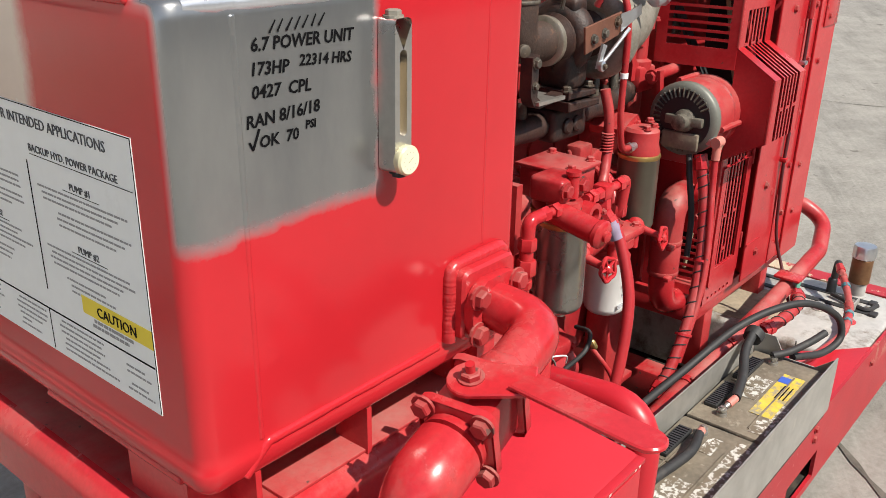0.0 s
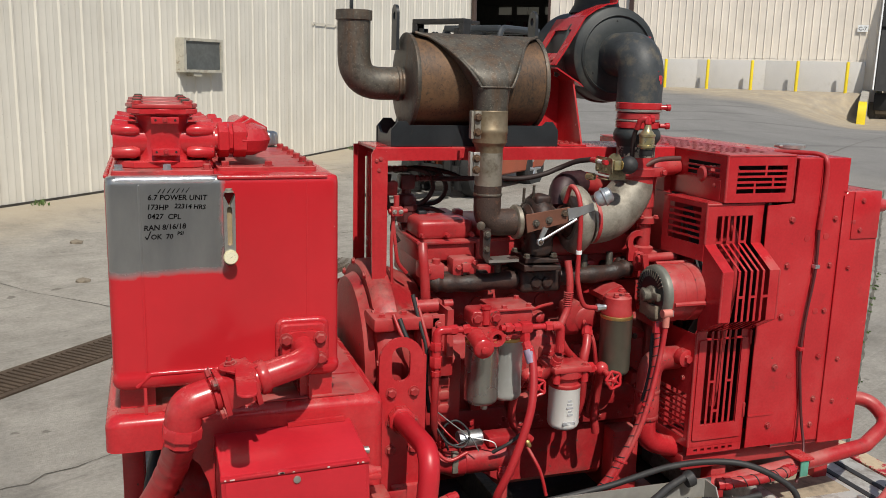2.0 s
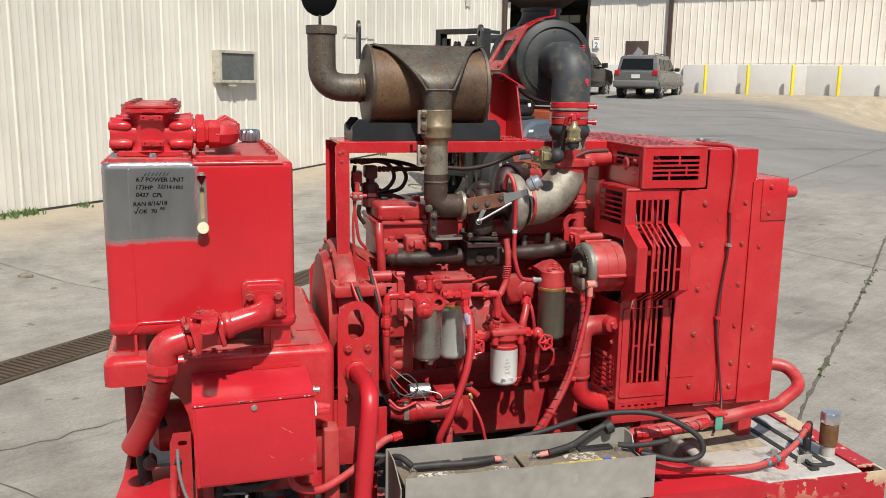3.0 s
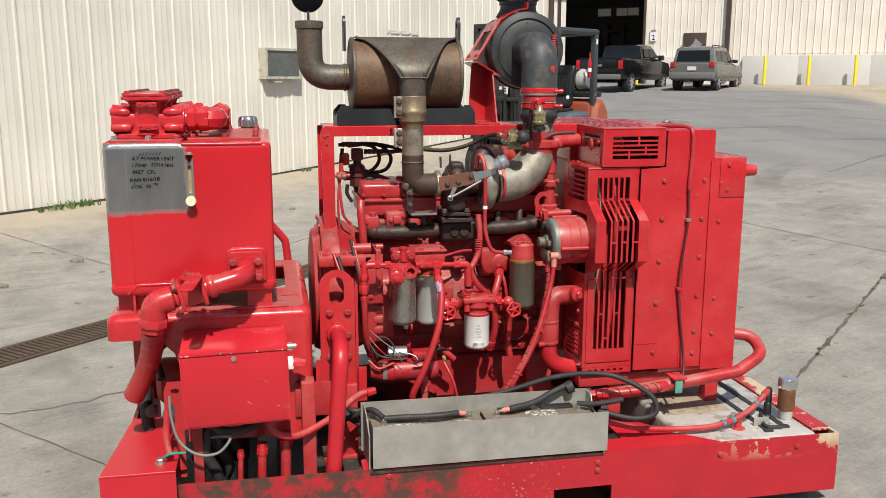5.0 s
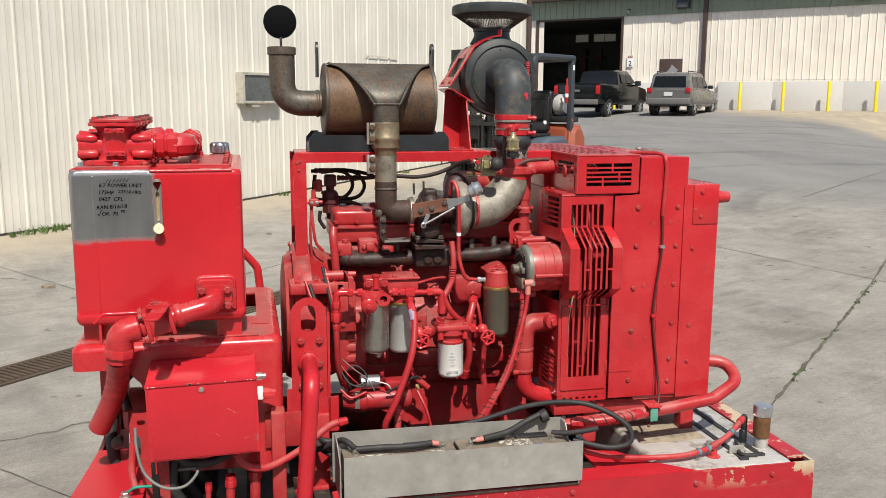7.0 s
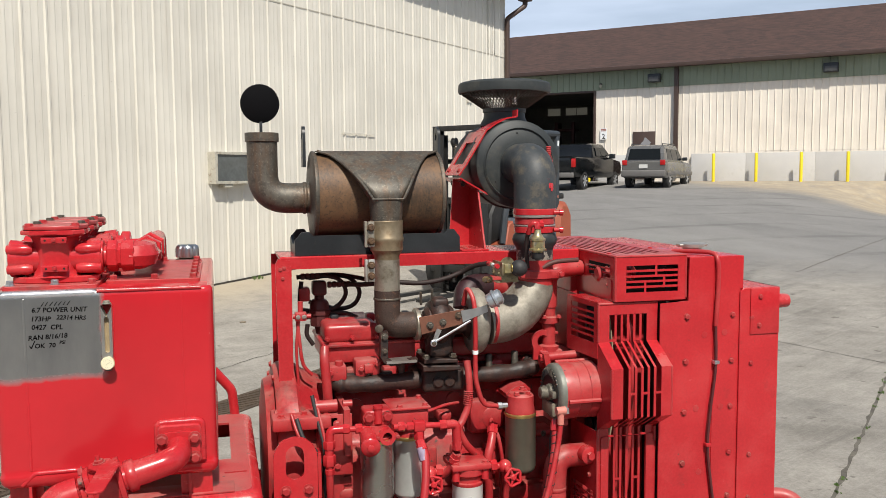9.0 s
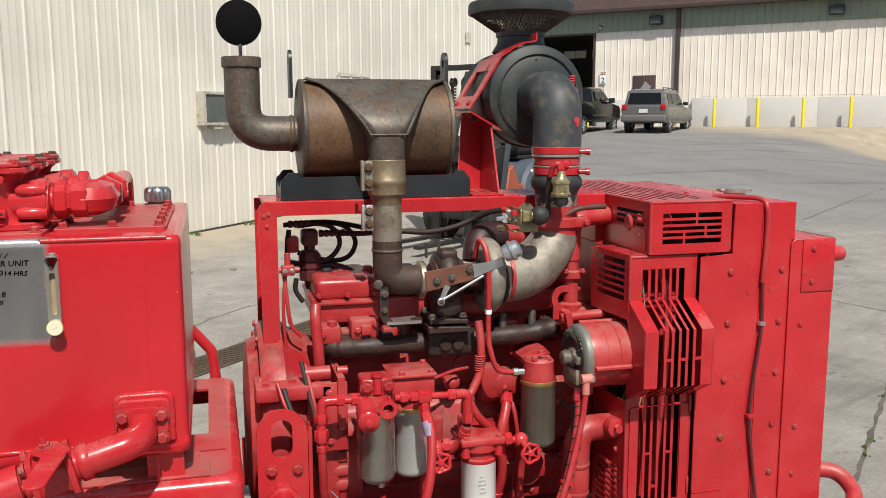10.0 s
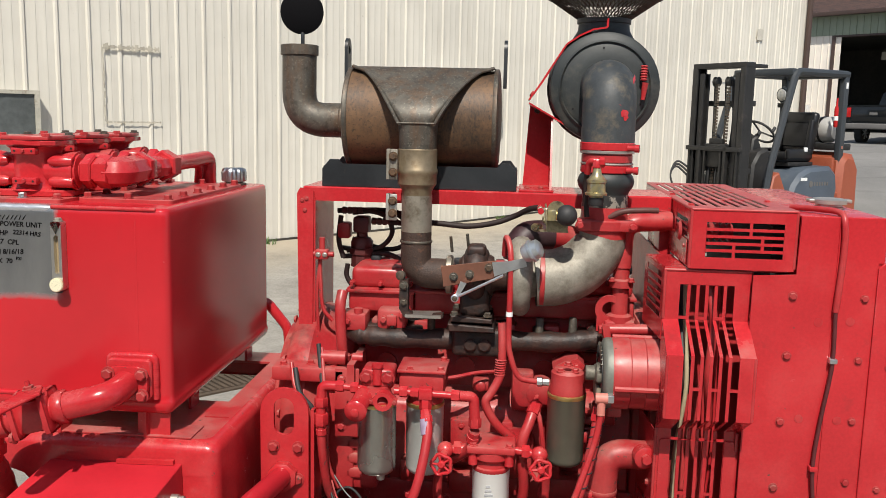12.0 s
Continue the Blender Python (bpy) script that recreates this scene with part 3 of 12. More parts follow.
def siding(name, col, rust, pitch):
    """Painted ribbed sheet with streaks of dirt running down it."""
    mat, nt, b = base_mat(name, 0.55)
    obj = nt.nodes.new("ShaderNodeTexCoord").outputs["Object"]
    pos = nt.nodes.new("ShaderNodeNewGeometry").outputs["Position"]
    lo, hi = tuple(c * 0.90 for c in col), tuple(min(1, c * 1.06) for c in col)
    out = ramp_node(nt, noise_node(nt, 0.9, 4, 0.6, pos), [(0.3, lo), (0.7, hi)])
    streak = noise_node(nt, 7.0, 5, 0.65, pos, (1.6, 1.6, 0.10))
    out = mix_node(nt, ramp_node(nt, streak, [(0.52, 0.0), (0.76, 0.30)]), out, rust)
    spots = noise_node(nt, 26, 4, 0.6, pos)
    out = mix_node(nt, ramp_node(nt, spots, [(0.70, 0.0), (0.76, 0.7)]), out, (0.30, 0.26, 0.21))
    nt.links.new(out, b.inputs["Base Color"])
    bump(nt, b, noise_node(nt, 2.0, 3, 0.5, pos), 0.25, 0.02)
    return mat


CREAM = siding("cream_ribbed_sheet", (0.655, 0.628, 0.555), (0.40, 0.35, 0.27), 0.3)
CREAM_FAR = siding("pale_ribbed_sheet", (0.78, 0.72, 0.63), (0.50, 0.44, 0.36), 0.3)
SAGE = siding("sage_green_sheet", (0.24, 0.28, 0.20), (0.38, 0.38, 0.33), 0.3)
BROWN_TRIM = surface("brown_trim", (0.060, 0.036, 0.028), 0.5, vary=0.15, fine=20, coarse=2, bumpiness=0.02)


def rib_panel(name, w, z0, z1, mat, pitch=0.3, rib=0.017, minor=True):
    """One ribbed wall sheet, w wide along x, its ribs towards -y."""
    prof, x = [], 0.0
    k = pitch / 0.3
    while x < w - 1e-6:
        prof += [(x, 0), (x + 0.010 * k, 0), (x + 0.026 * k, -rib), (x + 0.046 * k, -rib), (x + 0.054 * k, 0)]
        if minor:
            for f in (0.125, 0.215):
                prof += [(x + f * k, 0), (x + (f + 0.008) * k, -rib * 0.15), (x + (f + 0.026) * k, -rib * 0.15), (x + (f + 0.031) * k, 0)]
        x += pitch
    prof.append((w, 0))
    bm = nb()
    a = [bm.verts.new((p[0], p[1], z0)) for p in prof]
    b = [bm.verts.new((p[0], p[1], z1)) for p in prof]
    for i in range(len(prof) - 1):
        bm.faces.new((a[i], a[i + 1], b[i + 1], b[i]))
    for f in list(bm.faces):
        f.normal_update()
    me = mesh_from(name, bm, mat, 20)
    return me


def lay(parent, me, name, m):
    ob = new(name, me)
    ob.parent = parent
    ob.matrix_basis = Matrix.Translation(-ORIGIN[parent.name]) @ m
    return ob


# near building: its long wall runs at 45 degrees behind the machine, to a corner at the right
A_ORG = Matrix.Translation((-8.98, 0.47, 0)) @ pose(0, 0, 0, 0, 0, 45)     # x along the wall, -y out of it
A_LEN = 22.97


FOOT_SHADE = surface("foot_shade", (0.045, 0.040, 0.034), 0.95, vary=0.5, fine=30, coarse=4, bumpiness=0.3)


def build_near_wall():
    w = thing("wall_near", (-1.5, 8.3, 0), "cream ribbed metal wall of the near building, streaked with dirt", "wall", kind="structure")
    bm = nb()
    box(bm, 0, A_LEN, 0.03, 0.25, -0.3, 5.6, m=A_ORG)
    box(bm, A_LEN - 0.25, A_LEN, 0.03, 14, -0.3, 5.6, m=A_ORG)
    part("wall_core", bm, CREAM, w)
    lo = rib_panel("wall_panel", 0.90, 0.045, 4.34, CREAM)
    hi = rib_panel("wall_panel", 0.90, 4.28, 5.62, CREAM)
    for i in range(26):
        lay(w, lo, "wall_panel", A_ORG @ Matrix.Translation((min(i * 0.9, A_LEN - 0.9), 0.004, 0)))
        lay(w, hi, "wall_panel", A_ORG @ Matrix.Translation((min(i * 0.9, A_LEN - 0.9), 0.0, 0)))
    # dark strip that paints the thin shadow where wall meets ground
    bm = nb()
    foot = []
    for i in range(47):
        p = A_ORG @ Vector((min(i * 0.5, A_LEN), -0.016, 0))
        z = rise(p.x, p.y)
        foot.append([(p.x, p.y, z - 0.2), (p.x, p.y, z + 0.028)])
    ring_skin(bm, foot, False)
    part("base_strip", bm, FOOT_SHADE, w, "dark strip painted as the shadow line at the foot of the wall")
    bm = nb()
    box(bm, 0, A_LEN, -0.003, 0.03, 4.265, 4.282, m=A_ORG)
    part("lap_seam", bm, surface("seam_shade", (0.42, 0.39, 0.32), 0.7, vary=0.2), w)
    # eave and roof edge
    bm = nb()
    box(bm, -0.2, A_LEN + 0.35, -0.42, 0.3, 5.60, 5.70, m=A_ORG)
    box(bm, A_LEN, A_LEN + 0.35, -0.42, 14, 5.60, 5.70, m=A_ORG)
    part("eave", bm, BROWN_TRIM, w)
    bm = nb()
    box(bm, -0.2, A_LEN + 0.3, -0.35, 14, 5.70, 5.9, m=A_ORG)
    part("roof", bm, CREAM, w)
    # downpipe at the corner
    bm = nb()
    pts = [A_ORG @ Vector(p) for p in ((A_LEN + 0.30, -0.34, 5.55), (A_LEN + 0.30, -0.34, 5.40), (A_LEN - 0.03, -0.07, 5.10), (A_LEN - 0.03, -0.07, 0.3))]
    pipe(bm, pts, 0.055, 0.10, 10)
    part("downpipe", bm, BROWN_TRIM, w, "brown metal downpipe at the corner")
    bm = nb()
    box(bm, A_LEN + 0.18, A_LEN + 0.42, -0.46, -0.22, 5.50, 5.66, 0.01, m=A_ORG)
    part("gutter_box", bm, BROWN_TRIM, w)
    # outline of a removed sign, and patched sheets
    bm = nb()
    rnd = random.Random(17)
    for z0, z1, thin in ((2.285, 2.345, 1.0), (1.560, 1.590, 0.5)):
        for i in range(34):
            a = 9.46 + i * 0.0168
            h = rnd.uniform(0.2, 1.0) * (z1 - z0) * (1.25 if thin == 1.0 and i % 9 < 3 else 0.8)
            box(bm, a, a + 0.0172, -0.0262, -0.0232, (z0 + z1) / 2 - h / 2, (z0 + z1) / 2 + h / 2, m=A_ORG)
    for i in range(22):
        box(bm, 9.452, 9.452 + rnd.uniform(0.006, 0.020), -0.0262, -0.0232, 1.58 + i * 0.033, 1.613 + i * 0.033, m=A_ORG)
    tagged(part("sign_outline", bm, surface("faded_stain", (0.43, 0.40, 0.33), 0.8, vary=0.4, fine=60, coarse=9), w, "grey outline left by a removed sign"), kind="stuff")
    bm = nb()
    box(bm, 17.05, 17.95, -0.026, -0.0225, 2.42, 2.445, m=A_ORG)
    box(bm, 20.0, 20.65, -0.026, -0.0225, 2.43, 2.455, m=A_ORG)
    box(bm, 21.22, 21.42, -0.026, -0.0225, 3.2, 3.40, m=A_ORG)
    part("patch_mark", bm, surface("patch_shade", (0.60, 0.57, 0.49), 0.7, vary=0.2), w)
    return w


build_near_wall()
GLASS_DARK = surface("dirty_window_pane", (0.10, 0.11, 0.11), 0.18, vary=0.25, fine=20, coarse=5, bumpiness=0.03)
OFFWHITE = surface("weathered_white_frame", (0.46, 0.44, 0.37), 0.55, vary=0.2, fine=40, coarse=7, grime=(0.20, 0.14, 0.09), grime_at=(0.52, 0.72))


def window_unit(u, z0, z1, wd, label):
    """A small cased unit that stands proud of the wall, at u along it."""
    x = u - 0.32 + 5.94
    base = A_ORG @ Vector((x + wd / 2, 0, z0))
    t = thing("wall_unit", base, label, "window unit")
    def P(*a, **k):
        bm = nb()
        box(bm, *a, m=A_ORG, **k)
        return bm
    bm = P(x, x + wd, -0.135, 0.02, z0, z0 + 0.035)
    box(bm, x, x + wd, -0.135, 0.02, z1 - 0.035, z1, m=A_ORG)
    box(bm, x, x + 0.045, -0.135, 0.02, z0 + 0.035, z1 - 0.035, m=A_ORG)
    box(bm, x + wd - 0.045, x + wd, -0.135, 0.02, z0 + 0.035, z1 - 0.035, m=A_ORG)
    part("casing", bm, OFFWHITE, t)
    part("pane", P(x + 0.045, x + wd - 0.045, -0.115, -0.095, z0 + 0.035, z1 - 0.035), GLASS_DARK, t, "dark dirty pane")
    bm = P(x + 0.25 * wd, x + 0.45 * wd, -0.12, 0.0, z0 - 0.05, z0)
    part("bracket", bm, OFFWHITE, t)


window_unit(8.46, 1.65, 2.08, 0.74, "small off-white wall unit with a dark pane")
window_unit(2.46, 1.42, 1.86, 0.74, "dark glazed wall unit in a pale frame")
for i, u in enumerate((8.2, 6.15, 5.37, 5.22, 5.52, 5.05, 12.4, 9.2, 4.9)):
    q = A_ORG @ Vector((u + 5.68, -0.12, 0))
    weed((q.x, q.y), 26, 0.11 if i in (2, 3, 4, 5) else 0.08, 80 + i, 0.10)
STONE = surface("pebble", (0.2, 0.17, 0.13), 0.9, vary=0.3)
rs = random.Random(3)
for i in range(14):
    x, y = rs.uniform(-1.5, 4.5), rs.uniform(5.0, 9.0)
    bm = nb()
    bmesh.ops.create_icosphere(bm, subdivisions=1, radius=rs.uniform(0.012, 0.05) if i else 0.05, matrix=Matrix.Translation((x, y, rise(x, y) + 0.01)) @ Matrix.Diagonal((1.4, 1, 0.6, 1)))
    solo("stone", bm, STONE, (x, y, rise(x, y)), "loose brown pebble on the concrete", "stone", "loose pebbles")

# a plain dark wall, added unseen behind the walk to darken glossy reflections
bm = nb()
box(bm, -24, 30, -11.4, -11.0, -0.2, 4.6)
solo("unseen_back_wall", bm, surface("dark_reflection_wall", (0.085, 0.082, 0.074), 0.8, vary=0.35, fine=12, coarse=1.2, bumpiness=0.1), (0, -11.2, 0), "plain dark wall added out of view to darken reflections", "wall", kind="structure")

# ---- far warehouse: its front faces the yard, square to the near wall ----
B_ORG = Matrix.Translation((21.46, 33.54, 0.35)) @ pose(0, 0, 0, 0, 0, -45)          # x along the front to the right, -y towards the yard


def roof_material():
    mat, nt, b = base_mat("brown_shingles", 0.9)
    obj = nt.nodes.new("ShaderNodeTexCoord").outputs["Object"]
    br = nt.nodes.new("ShaderNodeTexBrick")
    br.inputs["Scale"].default_value = 1.0
    br.inputs["Brick Width"].default_value, br.inputs["Row Height"].default_value, br.inputs["Mortar Size"].default_value = 0.30, 0.15, 0.008
    br.inputs["Color1"].default_value, br.inputs["Color2"].default_value, br.inputs["Mortar"].default_value = (0.088, 0.045, 0.034, 1), (0.034, 0.019, 0.016, 1), (0.012, 0.008, 0.008, 1)
    nt.links.new(nt.nodes.new("ShaderNodeUVMap").outputs[0], br.inputs["Vector"])
    out = mix_node(nt, 0.22, br.outputs["Color"], ramp_node(nt, noise_node(nt, 0.7, 6, 0.7), [(0.3, (0.030, 0.018, 0.015)), (0.7, (0.085, 0.046, 0.034))]))
    nt.links.new(out, b.inputs["Base Color"])
    return mat


def build_warehouse():
    h = thing("warehouse", (21.46, 33.54, 1.45), "long pale ribbed-metal warehouse with sage band and brown shingle roof", "building", kind="structure")
    pan = rib_panel("wall_panel", 0.9, 2.3, 5.25, CREAM_FAR, 0.3, 0.03, False)
    def wall(a0, a1, z0=0.6, z1=5.25, me=None):
        bm = nb()
        box(bm, a0, a1, 0.04, 0.3, z0, z1, m=B_ORG)
        part("wall", bm, CREAM_FAR, h)
    wall(-12, -8.65), wall(-4.43, 9.75), wall(12.65, 40)
    wall(-8.65, -4.43, 5.2), wall(9.75, 12.65, 3.9)
    pan_lo = rib_panel("wall_panel", 0.9, 1.0, 5.25, CREAM_FAR, 0.3, 0.03, False)
    for i in range(45):
        a = -12 + i * 0.9
        if -9.2 < a < -4.6 or 9.5 < a < 12.2:
            continue
        lay(h, pan if 0 < a < 9.6 else pan_lo, "wall_panel", B_ORG @ Matrix.Translation((a, 0.03, 0)))
    band = rib_panel("band_panel", 0.9, 5.22, 6.08, SAGE, 0.3, 0.03, False)
    for i in range(58):
        lay(h, band, "band_panel", B_ORG @ Matrix.Translation((-12 + i * 0.9, -0.02, 0)))
    bm = nb()
    box(bm, -12, 40, 0.04, 0.3, 5.22, 6.1, m=B_ORG)
    part("wall", bm, SAGE, h)
    # roof
    bm = nb()
    uv = bm.loops.layers.uv.new("UVMap")
    q = [(-14, -0.5, 6.15), (42, -0.5, 6.15), (42, 9.5, 9.6), (-14, 9.5, 9.6)]
    vs = [bm.verts.new(B_ORG @ Vector(p)) for p in q]
    f = bm.faces.new(vs)
    for l, c in zip(f.loops, ((-14, 0), (42, 0), (42, 10.6), (-14, 10.6))):
        l[uv].uv = c
    vs2 = [bm.verts.new(B_ORG @ Vector((p[0], 19 - p[1] if p[1] < 5 else p[1] + 0.02, p[2]))) for p in q]
    bm.faces.new(vs2)
    part("roof", bm, roof_material(), h, "brown asphalt shingle roof")
    bm = nb()
    box(bm, -14, 42, -0.62, -0.48, 6.02, 6.2, 0.02, m=B_ORG)
    box(bm, -14, 42, -0.5, 0.1, 6.06, 6.10, m=B_ORG)
    part("gutter", bm, BROWN_TRIM, h)
    bm = nb()
    box(bm, -0.62, -0.44, -0.16, -0.02, 1.2, 6.05, m=B_ORG)
    part("downpipe", bm, BROWN_TRIM, h)
    # big doorway with a dim hall behind it
    bm = nb()
    box(bm, -8.80, -8.65, -0.05, 0.35, 1.0, 5.22, m=B_ORG)
    box(bm, -4.43, -4.33, -0.03, 0.35, 1.0, 5.22, m=B_ORG)
    box(bm, -8.65, -4.43, -0.03, 0.35, 5.14, 5.22, m=B_ORG)
    part("door_frame", bm, BROWN_TRIM, h)
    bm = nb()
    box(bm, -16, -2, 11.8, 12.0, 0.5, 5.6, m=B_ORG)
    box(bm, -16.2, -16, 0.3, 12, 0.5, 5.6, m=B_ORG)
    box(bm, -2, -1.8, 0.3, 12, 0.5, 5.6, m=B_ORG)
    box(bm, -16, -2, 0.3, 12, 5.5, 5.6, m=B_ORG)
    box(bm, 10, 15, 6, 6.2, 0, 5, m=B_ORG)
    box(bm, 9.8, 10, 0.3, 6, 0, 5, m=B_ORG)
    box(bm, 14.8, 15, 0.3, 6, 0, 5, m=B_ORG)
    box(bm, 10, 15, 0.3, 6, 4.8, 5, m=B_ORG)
    # the dark colour of the lining carries the dimness of hall and dock
    part("hall_lining", bm, surface("hall_dimness", (0.075, 0.068, 0.058), 0.9, vary=0.4, fine=6, coarse=0.8, bumpiness=0.0), h, "interior walls coloured dark for the dimness inside")
    bm = nb()
    for x, w in ((-11.9, 0.8), (-10.7, 0.65), (-9.98, 0.65), (-8.9, 0.8)):
        box(bm, x, x + w, 11.7, 11.79, 4.93, 5.36, m=B_ORG)
    # the panes glow faintly by themselves, in place of daylight coming through
    dim, _, dim_b = base_mat("dirty_glowing_pane", 0.5)
    dim_b.inputs["Base Color"].default_value = (0.3, 0.28, 0.22, 1)
    dim_b.inputs["Emission Color"].default_value = (0.55, 0.52, 0.42, 1)
    dim_b.inputs["Emission Strength"].default_value = 0.09
    part("far_window", bm, dim, h, "dirty window at the back of the hall, glowing in place of daylight")
    bm = nb()
    box(bm, -9.2, -9.0, 6.5, 7.0, 1.0, 4.2, m=B_ORG)
    box(bm, -8.2, -8.05, 6.5, 6.7, 1.0, 4.2, m=B_ORG)
    for z in (1.9, 2.8, 3.7):
        box(bm, -9.2, -8.0, 6.4, 7.1, z, z + 0.12, m=B_ORG)
    part("storage_rack", bm, surface("rack_dull_red", (0.05, 0.010, 0.008), 0.7), h)
    # side door with a picture panel
    d = thing("door_1", B_ORG @ Vector((-2.0, 0, 1.15)), "dark brown steel door in the far wall", "door", kind="structure")
    bm = nb()
    box(bm, -2.52, -1.48, -0.03, 0.05, 1.1, 3.25, 0.01, m=B_ORG)
    part("door_leaf", bm, BROWN_TRIM, d)
    bm = nb()
    prism(bm, [(-2.25, 2.62), (-1.85, 2.55), (-1.65, 2.75), (-1.95, 3.0), (-2.05, 2.80)], "y", -0.038, -0.034)
    bmesh.ops.transform(bm, matrix=B_ORG, verts=bm.verts)
    part("door_panel", bm, INK_GREY, d, "pale shape on the door")
    # barrier panels along the foot of the wall
    for a0, a1 in ((0.2, 2.52), (2.523, 5.30), (5.303, 9.05)):
        bm = nb()
        box(bm, a0, a1, -0.16, 0.0, 0.4, 2.21, 0.005, m=B_ORG)
        solo("barrier_panel", bm, CONCRETE_WALL, B_ORG @ Vector(((a0 + a1) / 2, -0.08, 1.1)), "grey concrete panel along the foot of the warehouse", "panel", "concrete panels", "structure")
    for a0 in (-10.9, -4.1):
        bm = nb()
        box(bm, a0, a0 + 1.4, -0.3, -0.05, 0.8, 2.2, 0.02, m=B_ORG)
        solo("barrier_panel", bm, CONCRETE_WALL, B_ORG @ Vector((a0 + 0.7, -0.18, 1.1)), "grey concrete block beside the big doorway", "panel", "concrete panels", "structure")
    for a in (1.28, 3.05, 4.83, 6.59, 8.44, -10.6, -9.75, -4.4):
        p = B_ORG @ Vector((a, -0.62, 0))
        z = rise(p.x, p.y)
        bm = nb()
        lathe(bm, (p.x, p.y, z - 0.1), (0, 0, 1), [(0.065, 0), (0.065, 1.26), (0.05, 1.31), (0.0, 1.32)], 14)
        solo("bollard", bm, YELLOW, (p.x, p.y, z), "yellow painted steel bollard before the warehouse wall", "bollard", "yellow bollards")
    # floodlights
    for a in (-1.5, 5.8):
        fl = thing("floodlight", B_ORG @ Vector((a, -0.1, 5.4)), "dark box floodlight on the sage band", "lamp", "wall floodlights")
        bm = nb()
        box(bm, a - 0.28, a + 0.28, -0.34, -0.06, 5.42, 5.80, 0.03, m=B_ORG)
        part("housing", bm, BLACK, fl)
        bm = nb()
        box(bm, a - 0.22, a + 0.22, -0.355, -0.342, 5.46, 5.66, m=B_ORG)
        part("lens", bm, surface("lamp_glass", (0.06, 0.06, 0.06), 0.3), fl)
    # small camera dome under the band
    sc = thing("security_camera", B_ORG @ Vector((-4.05, -0.1, 5.35)), "small pale camera on the warehouse wall", "camera")
    bm = nb()
    c = B_ORG @ Vector((-4.05, -0.18, 5.35))
    lathe(bm, c + Vector((0, 0, 0.12)), (0, 0, -1), [(0.03, 0), (0.07, 0.03), (0.07, 0.08), (0.05, 0.13), (0.01, 0.15)], 12)
    part("dome", bm, OFFWHITE, sc)
    bm = nb()
    box(bm, -4.09, -4.01, -0.18, 0.0, 5.46, 5.52, m=B_ORG)
    part("arm", bm, BLACK, sc)
    # bay sign
    sg = thing("bay_sign", B_ORG @ Vector((-3.9, -0.05, 3.1)), "small white sign with the number 2", "sign")
    bm = nb()
    box(bm, -4.08, -3.76, -0.05, -0.035, 2.94, 3.46, m=B_ORG)
    part("plate", bm, WHITE, sg)
    bm = nb()
    for k, z in enumerate((3.39, 3.32)):
        box(bm, -4.05, -3.79, -0.054, -0.051, z, z + 0.045, m=B_ORG)
    part("print_bar", bm, TAN_BRASS, sg)
    r, up = B_ORG.to_3x3() @ Vector((1, 0, 0)), Vector((0, 0, 1))
    writing(sg, "2", B_ORG @ Vector((-4.00, -0.053, 2.98)), r, up, 0.32, INK, bold=0.004)
    # loading dock at the right
    dk = thing("loading_dock", B_ORG @ Vector((11.2, -0.6, 0.0)), "dark loading dock bay with a black padded shelter", "dock", kind="structure")
    vinyl = surface("black_wrinkled_vinyl", (0.009, 0.009, 0.010), 0.6, vary=0.4, fine=5, coarse=1.2, grime=(0.022, 0.021, 0.020), grime_at=(0.55, 0.8), bumpiness=0.25, bdist=0.03)
    def across(poly, a0, a1, bev=0.0):
        bm = nb()
        prism(bm, poly, "x", a0, a1, bev=bev)
        bmesh.ops.transform(bm, matrix=B_ORG, verts=bm.verts)
        return bm
    for a0, a1 in ((9.47, 10.10), (12.36, 12.88)):
        part("shelter_side", across([(0.02, 1.10), (-1.10, 1.10), (-0.16, 3.62), (0.02, 3.62)], a0, a1, 0.03), vinyl, dk, "black padded side of the dock shelter")
    part("shelter_head", across([(0.02, 3.58), (-0.30, 3.58), (-0.14, 5.0), (0.02, 5.0)], 9.46, 12.89, 0.03), vinyl, dk, "black padded head of the dock shelter")
    for a0 in (9.41, 12.89):
        part("shelter_edge", across([(0.02, 1.15), (-1.13, 1.15), (-0.17, 4.95), (0.02, 4.95)], a0, a0 + 0.05), WHITE, dk, "white edge strip of the shelter")
    bm = nb()
    box(bm, 12.48, 12.59, -0.98, -0.90, 1.30, 1.48, m=B_ORG)
    part("reflector", bm, YELLOW, dk, "small yellow reflector on the shelter")
    dock_grey = surface("dock_plate_grey", (0.16, 0.165, 0.155), 0.7, vary=0.35, fine=20, coarse=2, grime=(0.06, 0.055, 0.05), grime_at=(0.5, 0.75), bumpiness=0.15)
    grimy = surface("grimy_dock_concrete", (0.13, 0.115, 0.095), 0.9, vary=0.5, fine=14, coarse=1.6, grime=(0.03, 0.028, 0.026), grime_at=(0.48, 0.7), bumpiness=0.3)
    bm = nb()
    box(bm, 10.15, 12.0, -0.22, 0.3, 0.66, 1.04, 0.01, m=B_ORG)
    part("dock_plate", bm, dock_grey, dk, "grey leveller plate at the edge of the dock")
    bm = nb()
    box(bm, 9.35, 13.05, -0.10, 0.4, -0.6, 0.66, m=B_ORG)
    part("dock_wall", bm, grimy, dk)
    for a0, a1, z0, z1 in ((9.50, 10.13, 0.35, 1.02), (12.03, 12.86, 0.10, 1.02)):
        bm = nb()
        box(bm, a0, a1, -0.42, -0.11, z0, z1, 0.02, m=B_ORG)
        part("bumper", bm, vinyl, dk, "black rubber dock bumper")
